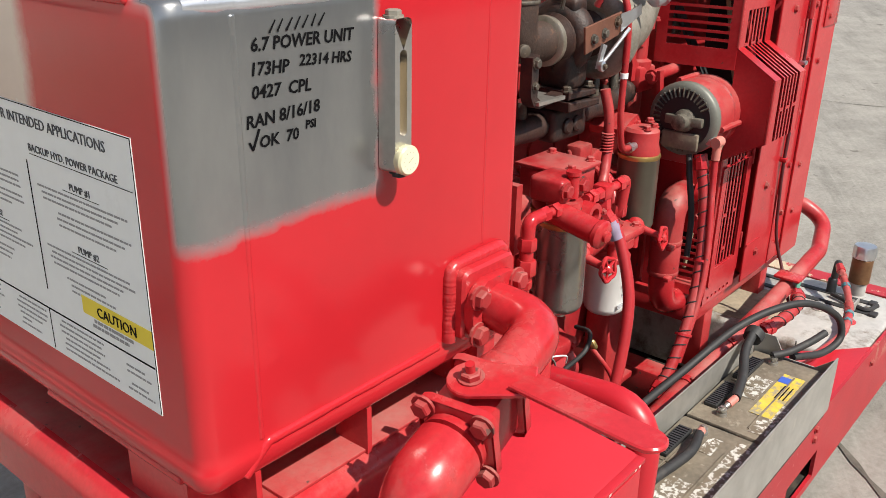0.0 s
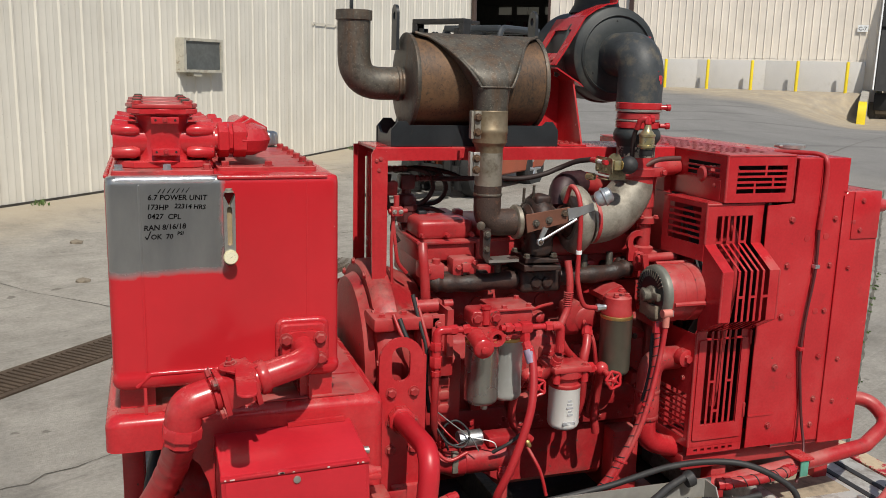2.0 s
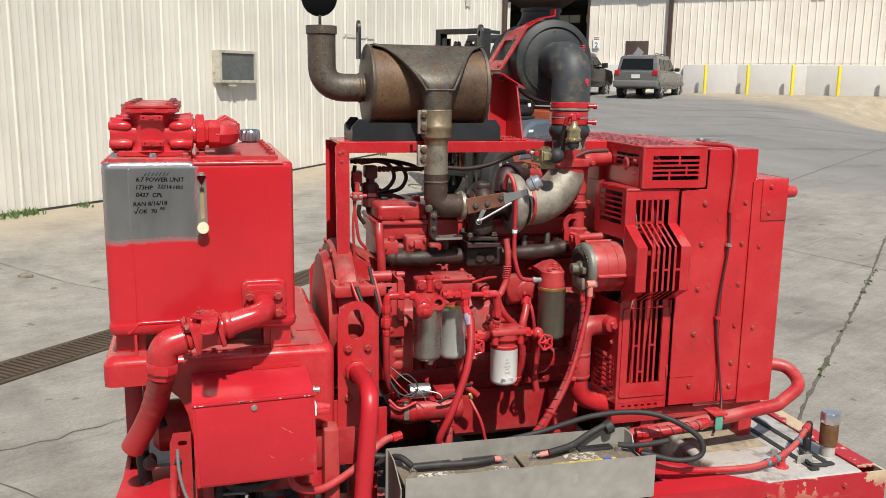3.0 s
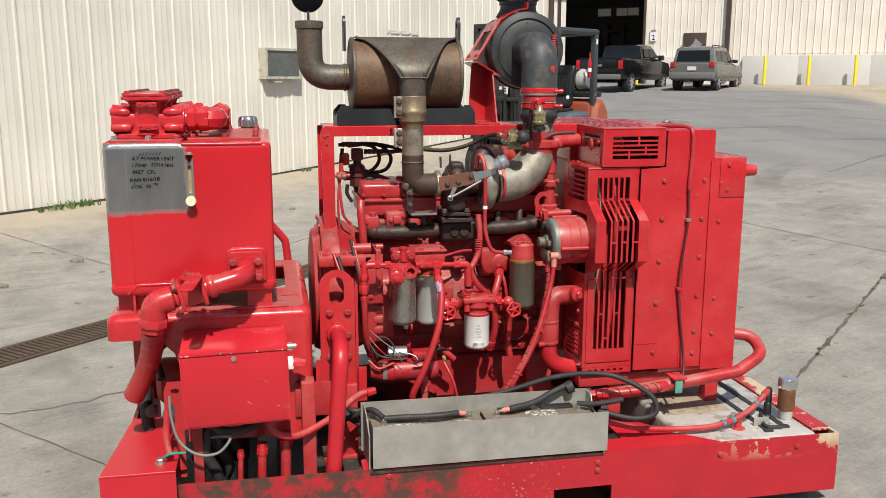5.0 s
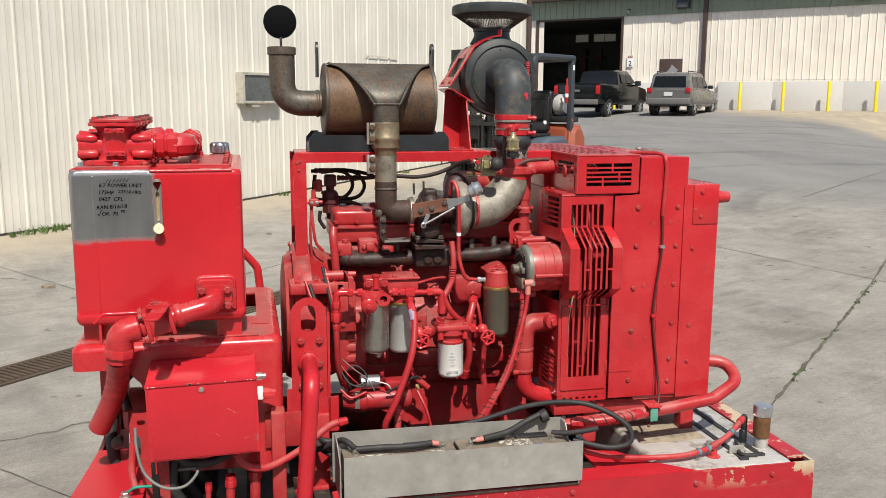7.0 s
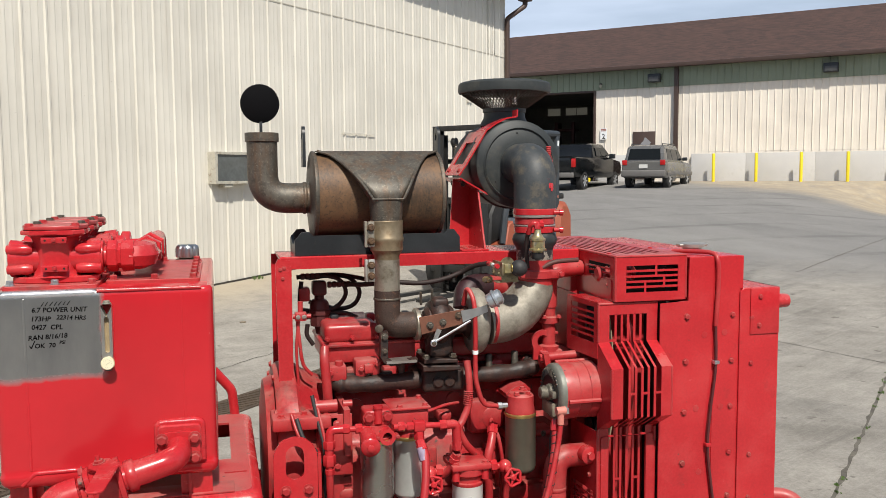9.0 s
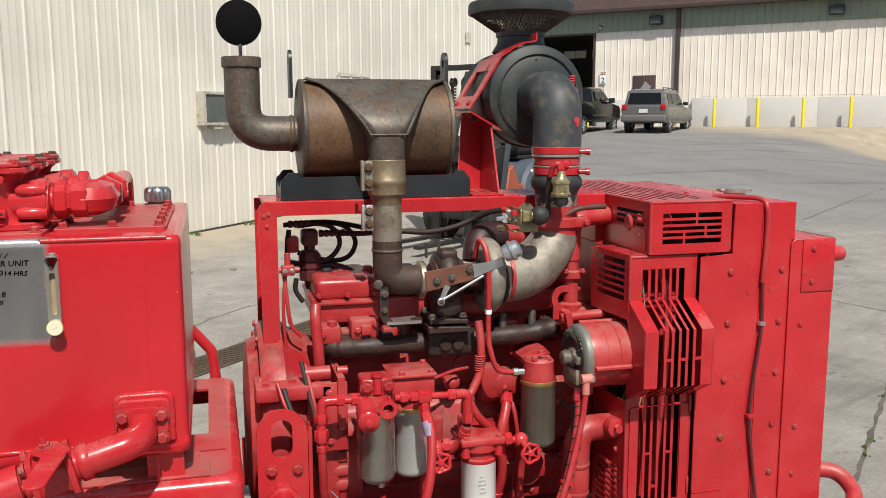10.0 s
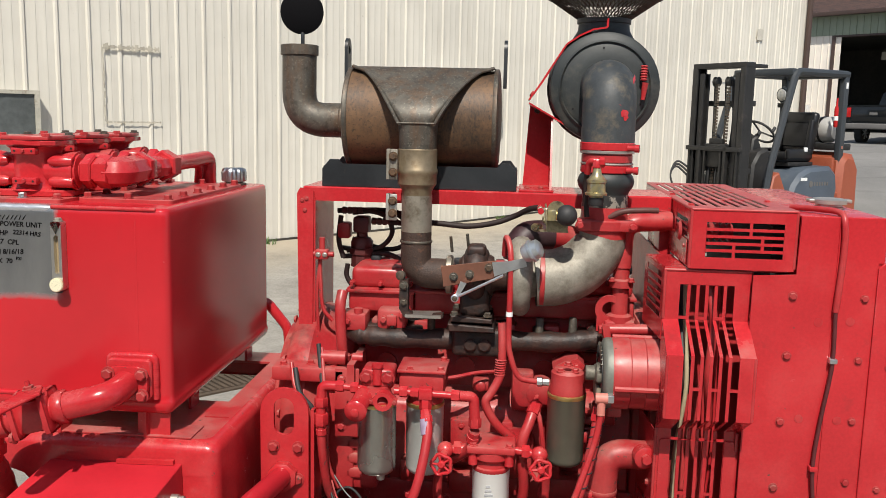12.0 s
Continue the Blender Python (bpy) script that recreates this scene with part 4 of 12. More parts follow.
    for a0, a1, z0 in ((10.2, 10.7, 0.50), (10.75, 11.45, 0.42), (11.5, 12.0, 0.52), (9.6, 11.1, 0.20), (11.15, 12.0, 0.17)):
        bm = nb()
        box(bm, a0, a1, -0.30, -0.11, z0, z0 + 0.15, 0.015, m=B_ORG)
        part("timber", bm, surface("weathered_timber", (0.26, 0.22, 0.165), 0.9, vary=0.4, fine=18, coarse=3, bumpiness=0.3), dk, "weathered timber fender")
    bm = nb()
    tube(bm, [B_ORG @ Vector(p) for p in ((10.08, -0.30, 2.13), (10.5, -0.30, 1.98), (11.1, -0.30, 1.88), (11.7, -0.30, 1.93), (12.4, -0.30, 2.10))], 0.010, 6)
    part("chain", bm, STEEL, dk)
    bm = nb()
    box(bm, 10.99, 11.27, -0.325, -0.315, 1.75, 1.92, m=B_ORG)
    part("chain_tag", bm, WHITE, dk)
    # wing walls with yellow noses, either side of the bay
    for a0, a1 in ((9.05, 9.32), (13.06, 13.34)):
        ww = thing("wing_wall", B_ORG @ Vector(((a0 + a1) / 2, -2.0, 0.0)), "low sloping concrete wing wall with a yellow end", "wall", "wing walls of the dock", kind="structure")
        part("concrete_wall", across([(-0.17, -0.9), (-0.17, 1.12), (-1.2, 1.06), (-2.6, 0.80), (-3.1, 0.66), (-3.1, -0.9)], a0, a1, 0.02), surface("weathered_kerb_concrete", (0.36, 0.345, 0.31), 0.9, vary=0.2, fine=12, coarse=1.5, grime=(0.16, 0.15, 0.12), grime_at=(0.52, 0.75), bumpiness=0.2), ww)
        part("yellow_end", across([(-3.0, -0.9), (-3.0, 0.72), (-3.12, 0.70), (-3.30, 0.52), (-3.40, 0.22), (-3.42, -0.9)], a0 - 0.012, a1 + 0.012, 0.01), YELLOW, ww, "yellow painted end")
    # dark door beside the dock
    d2 = thing("door_2", B_ORG @ Vector((14.05, 0, 1.05)), "dark steel door in a brown frame beside the dock", "door", kind="structure")
    bm = nb()
    box(bm, 13.62, 14.55, -0.05, 0.02, 1.06, 3.16, 0.01, m=B_ORG)
    part("door_leaf", bm, surface("near_black_door", (0.016, 0.014, 0.013), 0.4, vary=0.2), d2)
    bm = nb()
    for p in ((13.50, 13.62, 1.02, 3.28), (14.55, 14.66, 1.02, 3.28), (13.62, 14.55, 3.16, 3.28)):
        box(bm, p[0], p[1], -0.08, 0.03, p[2], p[3], m=B_ORG)
    part("door_frame", bm, BROWN_TRIM, d2)
    bm = nb()
    tube(bm, [B_ORG @ Vector(p) for p in ((13.68, -0.05, 1.95), (13.68, -0.13, 1.98), (13.68, -0.13, 2.22), (13.68, -0.05, 2.25))], 0.022, 8)
    part("door_handle", bm, STEEL, d2)
    ds = thing("dock_sign", B_ORG @ Vector((8.8, -0.05, 3.4)), "small white sign by the dock", "sign")
    bm = nb()
    box(bm, 8.61, 9.00, -0.05, -0.035, 3.38, 3.64, m=B_ORG)
    part("plate", bm, WHITE, ds)
    writing(ds, "C-7", B_ORG @ Vector((8.64, -0.054, 3.44)), r, up, 0.20, INK, bold=0.002)


build_warehouse()

# ---- hydraulic tank and what stands on it ----
FRONT, UPZ, LEFTX = (0, -1, 0), (0, 0, 1), (-1, 0, 0)
TX0, TX1, TY0, TY1, TZ0, TZ1 = 0.487, 1.045, 0.686, 1.535, 0.942, 1.472


def tank_paint():
    """Red enamel with two sprayed patches, grey primer on the front corner and cream on the end."""
    mat, nt, b = base_mat("red_enamel_with_sprayed_patches", 0.33)
    pos = nt.nodes.new("ShaderNodeNewGeometry").outputs["Position"]
    sep = nt.nodes.new("ShaderNodeSeparateXYZ")
    nt.links.new(pos, sep.inputs[0])
    x, y, z = sep.outputs
    wob = math_node(nt, "MULTIPLY", math_node(nt, "SUBTRACT", noise_node(nt, 7, 7, 0.72, pos), 0.5), 0.05)
    def soft(a, edge, width, sign=1):
        return math_node(nt, "MULTIPLY", math_node(nt, "SUBTRACT", math_node(nt, "ADD", a, wob), edge), sign / width, True)
    big = noise_node(nt, 4, 4, 0.6, pos)
    fine = noise_node(nt, 150, 4, 0.6, pos)
    red = ramp_node(nt, big, [(0.3, (0.44, 0.0170, 0.0235)), (0.7, (0.51, 0.0190, 0.0270))])
    scuff = ramp_node(nt, noise_node(nt, 22, 7, 0.72, pos), [(0.64, 0.0), (0.80, 0.35)])
    red = mix_node(nt, scuff, red, (0.38, 0.045, 0.045))
    run = ramp_node(nt, noise_node(nt, 11, 6, 0.7, pos, (1.6, 1.6, 0.22)), [(0.58, 0.0), (0.80, 0.30)])
    red = mix_node(nt, run, red, (0.34, 0.026, 0.028))
    chip = ramp_node(nt, noise_node(nt, 60, 2, 0.5, pos), [(0.80, 0.0), (0.81, 0.9)])
    red = mix_node(nt, chip, red, (0.62, 0.42, 0.40))
    grey = ramp_node(nt, noise_node(nt, 9, 6, 0.6, pos, (1, 1, 0.35)), [(0.3, (0.275, 0.284, 0.290)), (0.7, (0.400, 0.405, 0.402))])
    cream = ramp_node(nt, noise_node(nt, 12, 5, 0.6, pos), [(0.3, (0.60, 0.57, 0.48)), (0.7, (0.70, 0.67, 0.58))])
    k1 = math_node(nt, "MULTIPLY", soft(x, 0.766, 0.016, -1), soft(z, 1.229, 0.022))
    k1 = math_node(nt, "MULTIPLY", k1, soft(y, 0.742, 0.03, -1))
    k1 = math_node(nt, "MULTIPLY", k1, math_node(nt, "MULTIPLY", math_node(nt, "SUBTRACT", x, 0.4874), 300.0, True))
    k2 = math_node(nt, "MULTIPLY", math_node(nt, "MULTIPLY", math_node(nt, "SUBTRACT", 0.489, x), 400.0, True), math_node(nt, "MULTIPLY", soft(y, 0.93, 0.03), soft(y, 1.35, 0.03, -1)))
    k2 = math_node(nt, "MULTIPLY", k2, soft(z, 1.300, 0.03))
    out = mix_node(nt, k2, mix_node(nt, k1, red, grey), cream)
    nt.links.new(out, b.inputs["Base Color"])
    nt.links.new(math_node(nt, "ADD", math_node(nt, "MULTIPLY", big, 0.10), math_node(nt, "ADD", math_node(nt, "MULTIPLY", k1, 0.10), 0.14)), b.inputs["Roughness"])
    nt.links.new(math_node(nt, "MULTIPLY", k1, 0.8), b.inputs["Metallic"])
    bump(nt, b, mix_node(nt, 0.12, noise_node(nt, 9, 3, 0.5, pos), fine), 0.10, 0.004)
    return mat


TANK_PAINT = tank_paint()
EDGE_GLINT = surface("silver_edge_glint", (0.66, 0.68, 0.72), 0.30, 0.7, vary=0.12, fine=90, coarse=12, bumpiness=0.3)


def bead(bm, p, q, r, seed, step=0.006, mat=0, via=()):
    """A hand-laid weld: a rippled ridge from p to q, by way of corners."""
    rnd = random.Random(seed)
    path = bend([p, *via, q], r * 1.3, 4) if via else [Vector(p), Vector(q)]
    pts = []
    for a, b in zip(path, path[1:]):
        n = max(1, int((b - a).length / (step * 0.25)))
        pts += [a.lerp(b, i / n) for i in range(n)]
    pts.append(path[-1])
    drift = 0.0
    rad = []
    for i in range(len(pts)):
        drift = drift * 0.88 + rnd.uniform(-0.025, 0.025)
        rad.append(r * (1.0 + 0.016 * math.sin(i * 1.35 + 40 * drift) + drift) * (0.5 if i in (0, len(pts) - 1) else 1.0))
    sweep(bm, pts, rad, 10, mat)


def tank_section(z, inset, r=0.022):
    return [Vector((x, y, z)) for x, y in rounded(TX0 + inset, TX1 - inset, TY0 + inset, TY1 - inset, max(r - inset * 0.5, 0.01), 8)]


def build_tank():
    t = thing("hydraulic_tank", (0.766, 1.11, TZ0), "red steel hydraulic tank with grey primer corner and black handwriting", "tank")
    bm = nb()
    levels = [(TZ0, 0.020), (TZ0 + 0.003, 0.010), (TZ0 + 0.008, 0.004), (TZ0 + 0.016, -0.001), (TZ0 + 0.030, -0.003), (TZ0 + 0.038, -0.002), (TZ0 + 0.042, 0.0), (TZ0 + 0.06, 0.0)]
    levels += [(TZ0 + 0.06 + 0.06 * i, 0.0) for i in range(1, 8)] + [(TZ1 - 0.02, 0.0), (TZ1 - 0.007, 0.0015), (TZ1 - 0.002, 0.005), (TZ1, 0.011)]
    ring_skin(bm, [tank_section(z, i) for z, i in levels])
    body = part("shell", bm, TANK_PAINT, t)
    # welds: round the top edge, round the lower fold, down the front seams
    for name_, mat_, p, q, r, seed, via in (
            ("red painted weld along the lid", RED, (0.745, TY0 + 0.003, TZ1 - 0.003), (TX1 - 0.03, TY0 + 0.003, TZ1 - 0.003), 0.0058, 2, ()),
            ("red painted weld along the lid", RED, (TX0 + 0.003, TY0 + 0.05, TZ1 - 0.003), (TX0 + 0.003, TY1 - 0.05, TZ1 - 0.003), 0.0058, 3, ()),
            ("weld along the lower fold", TANK_PAINT, (0.872, TY0 + 0.0022, 0.985), (0.540, TY0 + 0.004, 0.952), 0.0068, 4, ((0.575, TY0 + 0.0022, 0.984),)),
            ("fine vertical seam", TANK_PAINT, (0.962, TY0 + 0.0026, 1.11), (0.962, TY0 + 0.0026, 1.455), 0.0034, 6, ()),
            ("vertical weld seam", TANK_PAINT, (0.566, TY0 + 0.0030, 0.99), (0.564, TY0 + 0.0030, 1.455), 0.0048, 7, ()),
            ("weld along the end's foot", TANK_PAINT, (TX0 + 0.002, 0.73, 0.956), (TX0 + 0.002, 1.02, 0.954), 0.0055, 8, ()),
            ("faint seam beside the writing", TANK_PAINT, (0.5655, TY0 + 0.0030, 1.30), (0.5655, TY0 + 0.0030, 1.45), 0.0030, 11, ())):
        bm = nb()
        bead(bm, p, q, r, seed, via=via)
        part("weld_or_glint", bm, mat_, t, name_, angle=75)
    # silver strip that draws the bright highlight along the rolled top edge
    bm = nb()
    rnd = random.Random(5)
    sweep(bm, [(TX0 + 0.026 + 0.012 * k, TY0 + 0.0088 + rnd.uniform(-0.0006, 0.0006), TZ1 - 0.0085 + rnd.uniform(-0.0005, 0.0005)) for k in range(20)], [0.0105 * min(1.0, 0.75 + 0.12 * min(k, 19 - k)) + rnd.uniform(-0.0005, 0.0005) for k in range(20)], 14)
    part("weld_or_glint", bm, EDGE_GLINT, t, "bright silver strip drawn as the highlight on the rolled top edge", angle=75)
    # angle feet at the corners of the tank
    for x, y, s in ((TX0 + 0.012, TY0 + 0.055, 1), (TX1 - 0.10, TY0 + 0.02, 1)):
        bm = nb()
        prism(bm, [(y, 0.8805), (y + 0.006, 0.8805), (y + 0.006, TZ0 + 0.012), (y, TZ0 + 0.012)], "x", x, x + 0.085)
        prism(bm, [(x, 0.8805), (x + 0.006, 0.8805), (x + 0.006, TZ0 + 0.010), (x, TZ0 + 0.010)], "y", y + 0.0062, y + 0.12)
        part("corner_foot", bm, RED, t, "welded angle foot under the corner")
    # cover plates bolted on the lid
    for nm, x0, x1, y0, y1, bx in (("cover_plate", 0.502, 0.742, 0.735, 1.49, (0.520, 0.632, 0.726)), ("cover_plate", 0.755, 1.010, 0.80, 1.37, (0.775, 0.885, 0.992))):
        bm = nb()
        prism(bm, rounded(x0, x1, y0, y1, 0.012, 3), "z", TZ1 - 0.002, TZ1 + 0.010, bev=0.0015)
        part(nm, bm, RED_DUSTY, t, "bolted red cover plate")
        k = 0
        for by in [y0 + 0.02 + (y1 - y0 - 0.04) * i / 5 for i in range(6)]:
            for x in ((bx[0], bx[2]) if abs(by - y0 - 0.02) > 0.01 and abs(by - y1 + 0.02) > 0.01 else bx):
                m = ZINC if (by < 0.77 and x < 0.7) else RED
                bolt(t, (x, by, TZ1 + 0.009), UPZ, 0.0105, 0.015, m)
                k += 1
    # flange pad and its bolts
    bm = nb()
    prism(bm, rounded(0.889, 1.005, 0.992, 1.096, 0.014, 4), "y", TY0 - 0.028, TY0 + 0.004, bev=0.004)
    part("flange_pad", bm, RED, t)
    bm = nb()
    bead(bm, (0.889, TY0 - 0.004, 0.988), (1.006, TY0 - 0.004, 0.988), 0.0105, 20, 0.005, via=((0.889, TY0 - 0.004, 1.098), (1.006, TY0 - 0.004, 1.098)))
    part("weld_or_glint", bm, RED, t, "thick weld round the flange pad", angle=75)
    # handwriting
    r, up = (1, 0.0, 0.0), (0, 0.0, 1)
    tilt = lambda a: (math.cos(radians(a)), 0, math.sin(radians(a)))
    def hand(s, x, z, size, a=2.0):
        d = tilt(a)
        writing(t, s, (x, TY0 - 0.0007, z), d, (-d[2], 0, d[0]), size, INK, bold=0.0004, slant=0.12, depth=0.0001, name="marker_writing")
    hand("6.7 POWER UNIT", 0.583, 1.4180, 0.0180, -1.0)
    hand("173HP", 0.580, 1.3950, 0.0180, -2.0)
    hand("22314 HRS", 0.643, 1.3975, 0.0160, -3.5)
    hand("0427  CPL", 0.581, 1.3725, 0.0180, -1.5)
    hand("RAN 8/16/18", 0.572, 1.3440, 0.0180, 2.0)
    hand("OK  70", 0.587, 1.3225, 0.0170, 0.5)
    hand("PSI", 0.648, 1.3315, 0.0122, -0.5)
    bm = nb()      # a tick, and strokes for a name
    for p, q in (((0.575, 1.330), (0.579, 1.322)), ((0.579, 1.322), (0.588, 1.342))):
        sweep(bm, [(p[0], TY0 - 0.0006, p[1]), (q[0], TY0 - 0.0006, q[1])], 0.0013, 5)
    part("marker_tick", bm, INK, t)
    bm = nb()
    rnd = random.Random(12)
    for i in range(7):
        x = 0.607 + i * 0.0108
        pts = [(x + rnd.uniform(-0.001, 0.001) + 0.0075 * (k % 2), TY0 - 0.0006, 1.4335 + 0.011 * (k in (1, 3)) + 0.0008 * i * 0.3) for k in range(3)]
        sweep(bm, pts, 0.0011, 5)
    tagged(part("marker_scrawl", bm, INK, t, "scrawled zigzag marker strokes"), kind="stuff")
    bm = nb()
    rnd = random.Random(13)
    y = 1.310      # strokes for a name on the cream patch, and the rest of the note
    for i in range(7):
        sweep(bm, [(TX0 - 0.0005, y, 1.4285), (TX0 - 0.0005, y - 0.004, 1.4285 + rnd.uniform(0.009, 0.014)), (TX0 - 0.0005, y - 0.009, 1.4285)], 0.0007, 5)
        y -= 0.0115
    for text, y, z, size in (("6.7 POWER UNIT", 1.205, 1.4250, 0.0165), ("173HP   22314HRS", 1.325, 1.4040, 0.0150), ("CPL-0427", 1.255, 1.3800, 0.0150), ("RAN 8/16/18  OK 70PSI", 1.300, 1.3580, 0.0155)):
        writing(t, text, (TX0 - 0.0007, y, z), (0, -0.9992, -0.04), (0, -0.04, 0.9992), size, INK, slant=0.10, depth=0.0001, name="marker_writing")
    tagged(part("marker_scrawl", bm, INK, t, "scrawled marker strokes on the cream patch"), kind="stuff")
    return t


build_tank()


def build_gauge():
    g = thing("sight_gauge", (0.7705, TY0 - 0.02, 1.258), "slim aluminium level gauge with a round cream thermometer dial", "gauge")
    bm = nb()
    with_holes(bm, rounded(0.757, 0.784, 1.262, 1.436, 0.006, 3), [rounded(0.7645, 0.7765, 1.305, 1.402, 0.006, 5)], "y", TY0 - 0.027, TY0 - 0.001)
    part("housing", bm, surface("machined_aluminium", (0.60, 0.59, 0.56), 0.30, 0.9, vary=0.12, fine=120, coarse=8, bumpiness=0.1), g)
    bm = nb()
    box(bm, 0.762, 0.779, TY0 - 0.014, TY0 - 0.004, 1.304, 1.403)
    part("sight_tube", bm, surface("oil_in_glass", (0.35, 0.27, 0.16), 0.15, vary=0.3, bumpiness=0.0), g)
    bm = nb()
    cyl(bm, (0.7705, TY0 - 0.012, 1.352), (0.7705, TY0 - 0.012, 1.398), 0.002, n=8)
    part("float_line", bm, TAN_BRASS, g)
    bm = nb()
    lathe(bm, (0.7705, TY0 - 0.026, 1.278), FRONT, [(0.016, 0), (0.0178, 0.003), (0.0178, 0.009), (0.016, 0.011)], 28)
    part("dial_case", bm, surface("yellowed_plastic", (0.60, 0.56, 0.36), 0.35, vary=0.1), g, "yellowed round dial case")
    bm = nb()
    lathe(bm, (0.7705, TY0 - 0.0365, 1.278), FRONT, [(0.0155, 0), (0.0155, 0.001)], 28)
    part("dial_face", bm, CREAM_DIAL, g, "cream dial face")
    bm = nb()
    for a in range(0, 360, 30):
        c, s = math.cos(radians(a)), math.sin(radians(a))
        sweep(bm, [(0.7705 + c * 0.0095, TY0 - 0.0376, 1.278 + s * 0.0095), (0.7705 + c * 0.011, TY0 - 0.0376, 1.278 + s * 0.011)], 0.0003, 4)
    sweep(bm, [(0.7705 - 0.003, TY0 - 0.0377, 1.276), (0.7705 + 0.005, TY0 - 0.0377, 1.281)], 0.0004, 4)
    part("dial_marks", bm, surface("faded_olive_print", (0.24, 0.22, 0.12), 0.6, vary=0.1, bumpiness=0.0), g)
    bolt(g, (0.7705, TY0 - 0.012, 1.436), UPZ, 0.009, 0.008, ALU)
    bolt(g, (0.7705, TY0 - 0.02, 1.262), (0, 0, -1), 0.009, 0.006, BLACK)


build_gauge()


def build_label():
    x = TX0 - 0.0006
    s = thing("spec_label", (x, 1.10, 1.005), "large white specification label with black print and a yellow caution box", "label")
    bm = nb()
    box(bm, x - 0.0003, x + 0.0008, 0.764, 1.452, 1.021, 1.330)
    part("sheet", bm, WHITE, s)
    bm = nb()
    for y0, y1, z0, z1 in ((0.767, 1.45, 1.077, 1.079), (0.985, 0.987, 1.105, 1.265), (1.205, 1.207, 1.105, 1.265), (0.99, 0.9915, 1.024, 1.077), (0.770, 0.976, 1.2735, 1.2742), (0.838, 0.912, 1.2450, 1.2457), (0.838, 0.912, 1.1725, 1.1732), (1.058, 1.132, 1.2450, 1.2457), (1.058, 1.132, 1.1725, 1.1732), (0.766, 1.451, 1.3285, 1.3295), (0.7645, 0.7655, 1.022, 1.3295)):
        box(bm, x - 0.0007, x - 0.0002, y0, y1, z0, z1)
    part("rule_line", bm, INK, s)
    right, up = (0, -1, 0), (0, 0, 1)
    xx = x - 0.0006
    PRINT = surface("black_label_print", (0.055, 0.057, 0.065), 0.6, vary=0.1, bumpiness=0.0)
    writing(s, "HYDRAULIC POWER PACKAGE SPECIFICATIONS FOR INTENDED APPLICATIONS", (xx, 1.432, 1.3060), right, up, 0.0172, PRINT)
    writing(s, "BACKUP HYD. POWER PACKAGE", (xx, 0.977, 1.2775), right, up, 0.0122, PRINT)
    for y in (0.875, 1.095, 1.325):
        writing(s, "PUMP #1", (xx, y, 1.2485), right, up, 0.0112, PRINT, align="CENTER")
        writing(s, "PUMP #2", (xx, y, 1.1760), right, up, 0.0112, PRINT, align="CENTER")
    bm = nb()
    box(bm, x - 0.0008, x - 0.0002, 0.766, 0.905, 1.1005, 1.1225)
    part("caution_box", bm, YELLOW_LABEL, s, "yellow caution field")
    writing(s, "CAUTION", (x - 0.0011, 0.834, 1.1055), right, up, 0.0175, INK, align="CENTER")
    bm = nb()
    rnd = random.Random(4)
    def lines(y0, y1, z, n, step, h=0.0023):
        for i in range(n):
            a, b = y0 + rnd.uniform(0.0, 0.05), y1 - rnd.uniform(0, 0.012)
            y = b
            while y > a:
                w = rnd.uniform(0.004, 0.013)
                box(bm, x - 0.0007, x - 0.0002, max(a, y - w), y, z - i * step, z - i * step + h)
                y -= w + 0.0016
    for y0 in (0.775, 0.995, 1.22):
        lines(y0, y0 + 0.195, 1.2385, 3, 0.0068)
        lines(y0, y0 + 0.16, 1.213, 3, 0.0072)
        lines(y0, y0 + 0.195, 1.1665, 4, 0.0068)
        lines(y0 + 0.03, y0 + 0.16, 1.134, 3, 0.0072)
    lines(0.775, 0.895, 1.0945, 2, 0.0068, 0.0038)
    for y0, y1 in ((0.775, 0.83), (0.845, 0.97), (1.0, 1.08), (1.10, 1.20), (1.22, 1.30), (1.33, 1.44)):
        lines(y0, y1, 1.069, 6, 0.0074, 0.0023)
    lines(1.01, 1.19, 1.2865, 1, 0.01, 0.009)
    lines(1.24, 1.43, 1.2865, 1, 0.01, 0.009)
    lines(1.235, 1.44, 1.3055, 1, 0.01, 0.013)
    lines(1.06, 1.19, 1.2985, 1, 0.01, 0.004)
    tagged(part("print_bar", bm, INK_GREY, s, "rows of fine print"), kind="stuff")
    s.location.y -= 0.012
    s.location.z += 0.010


build_label()


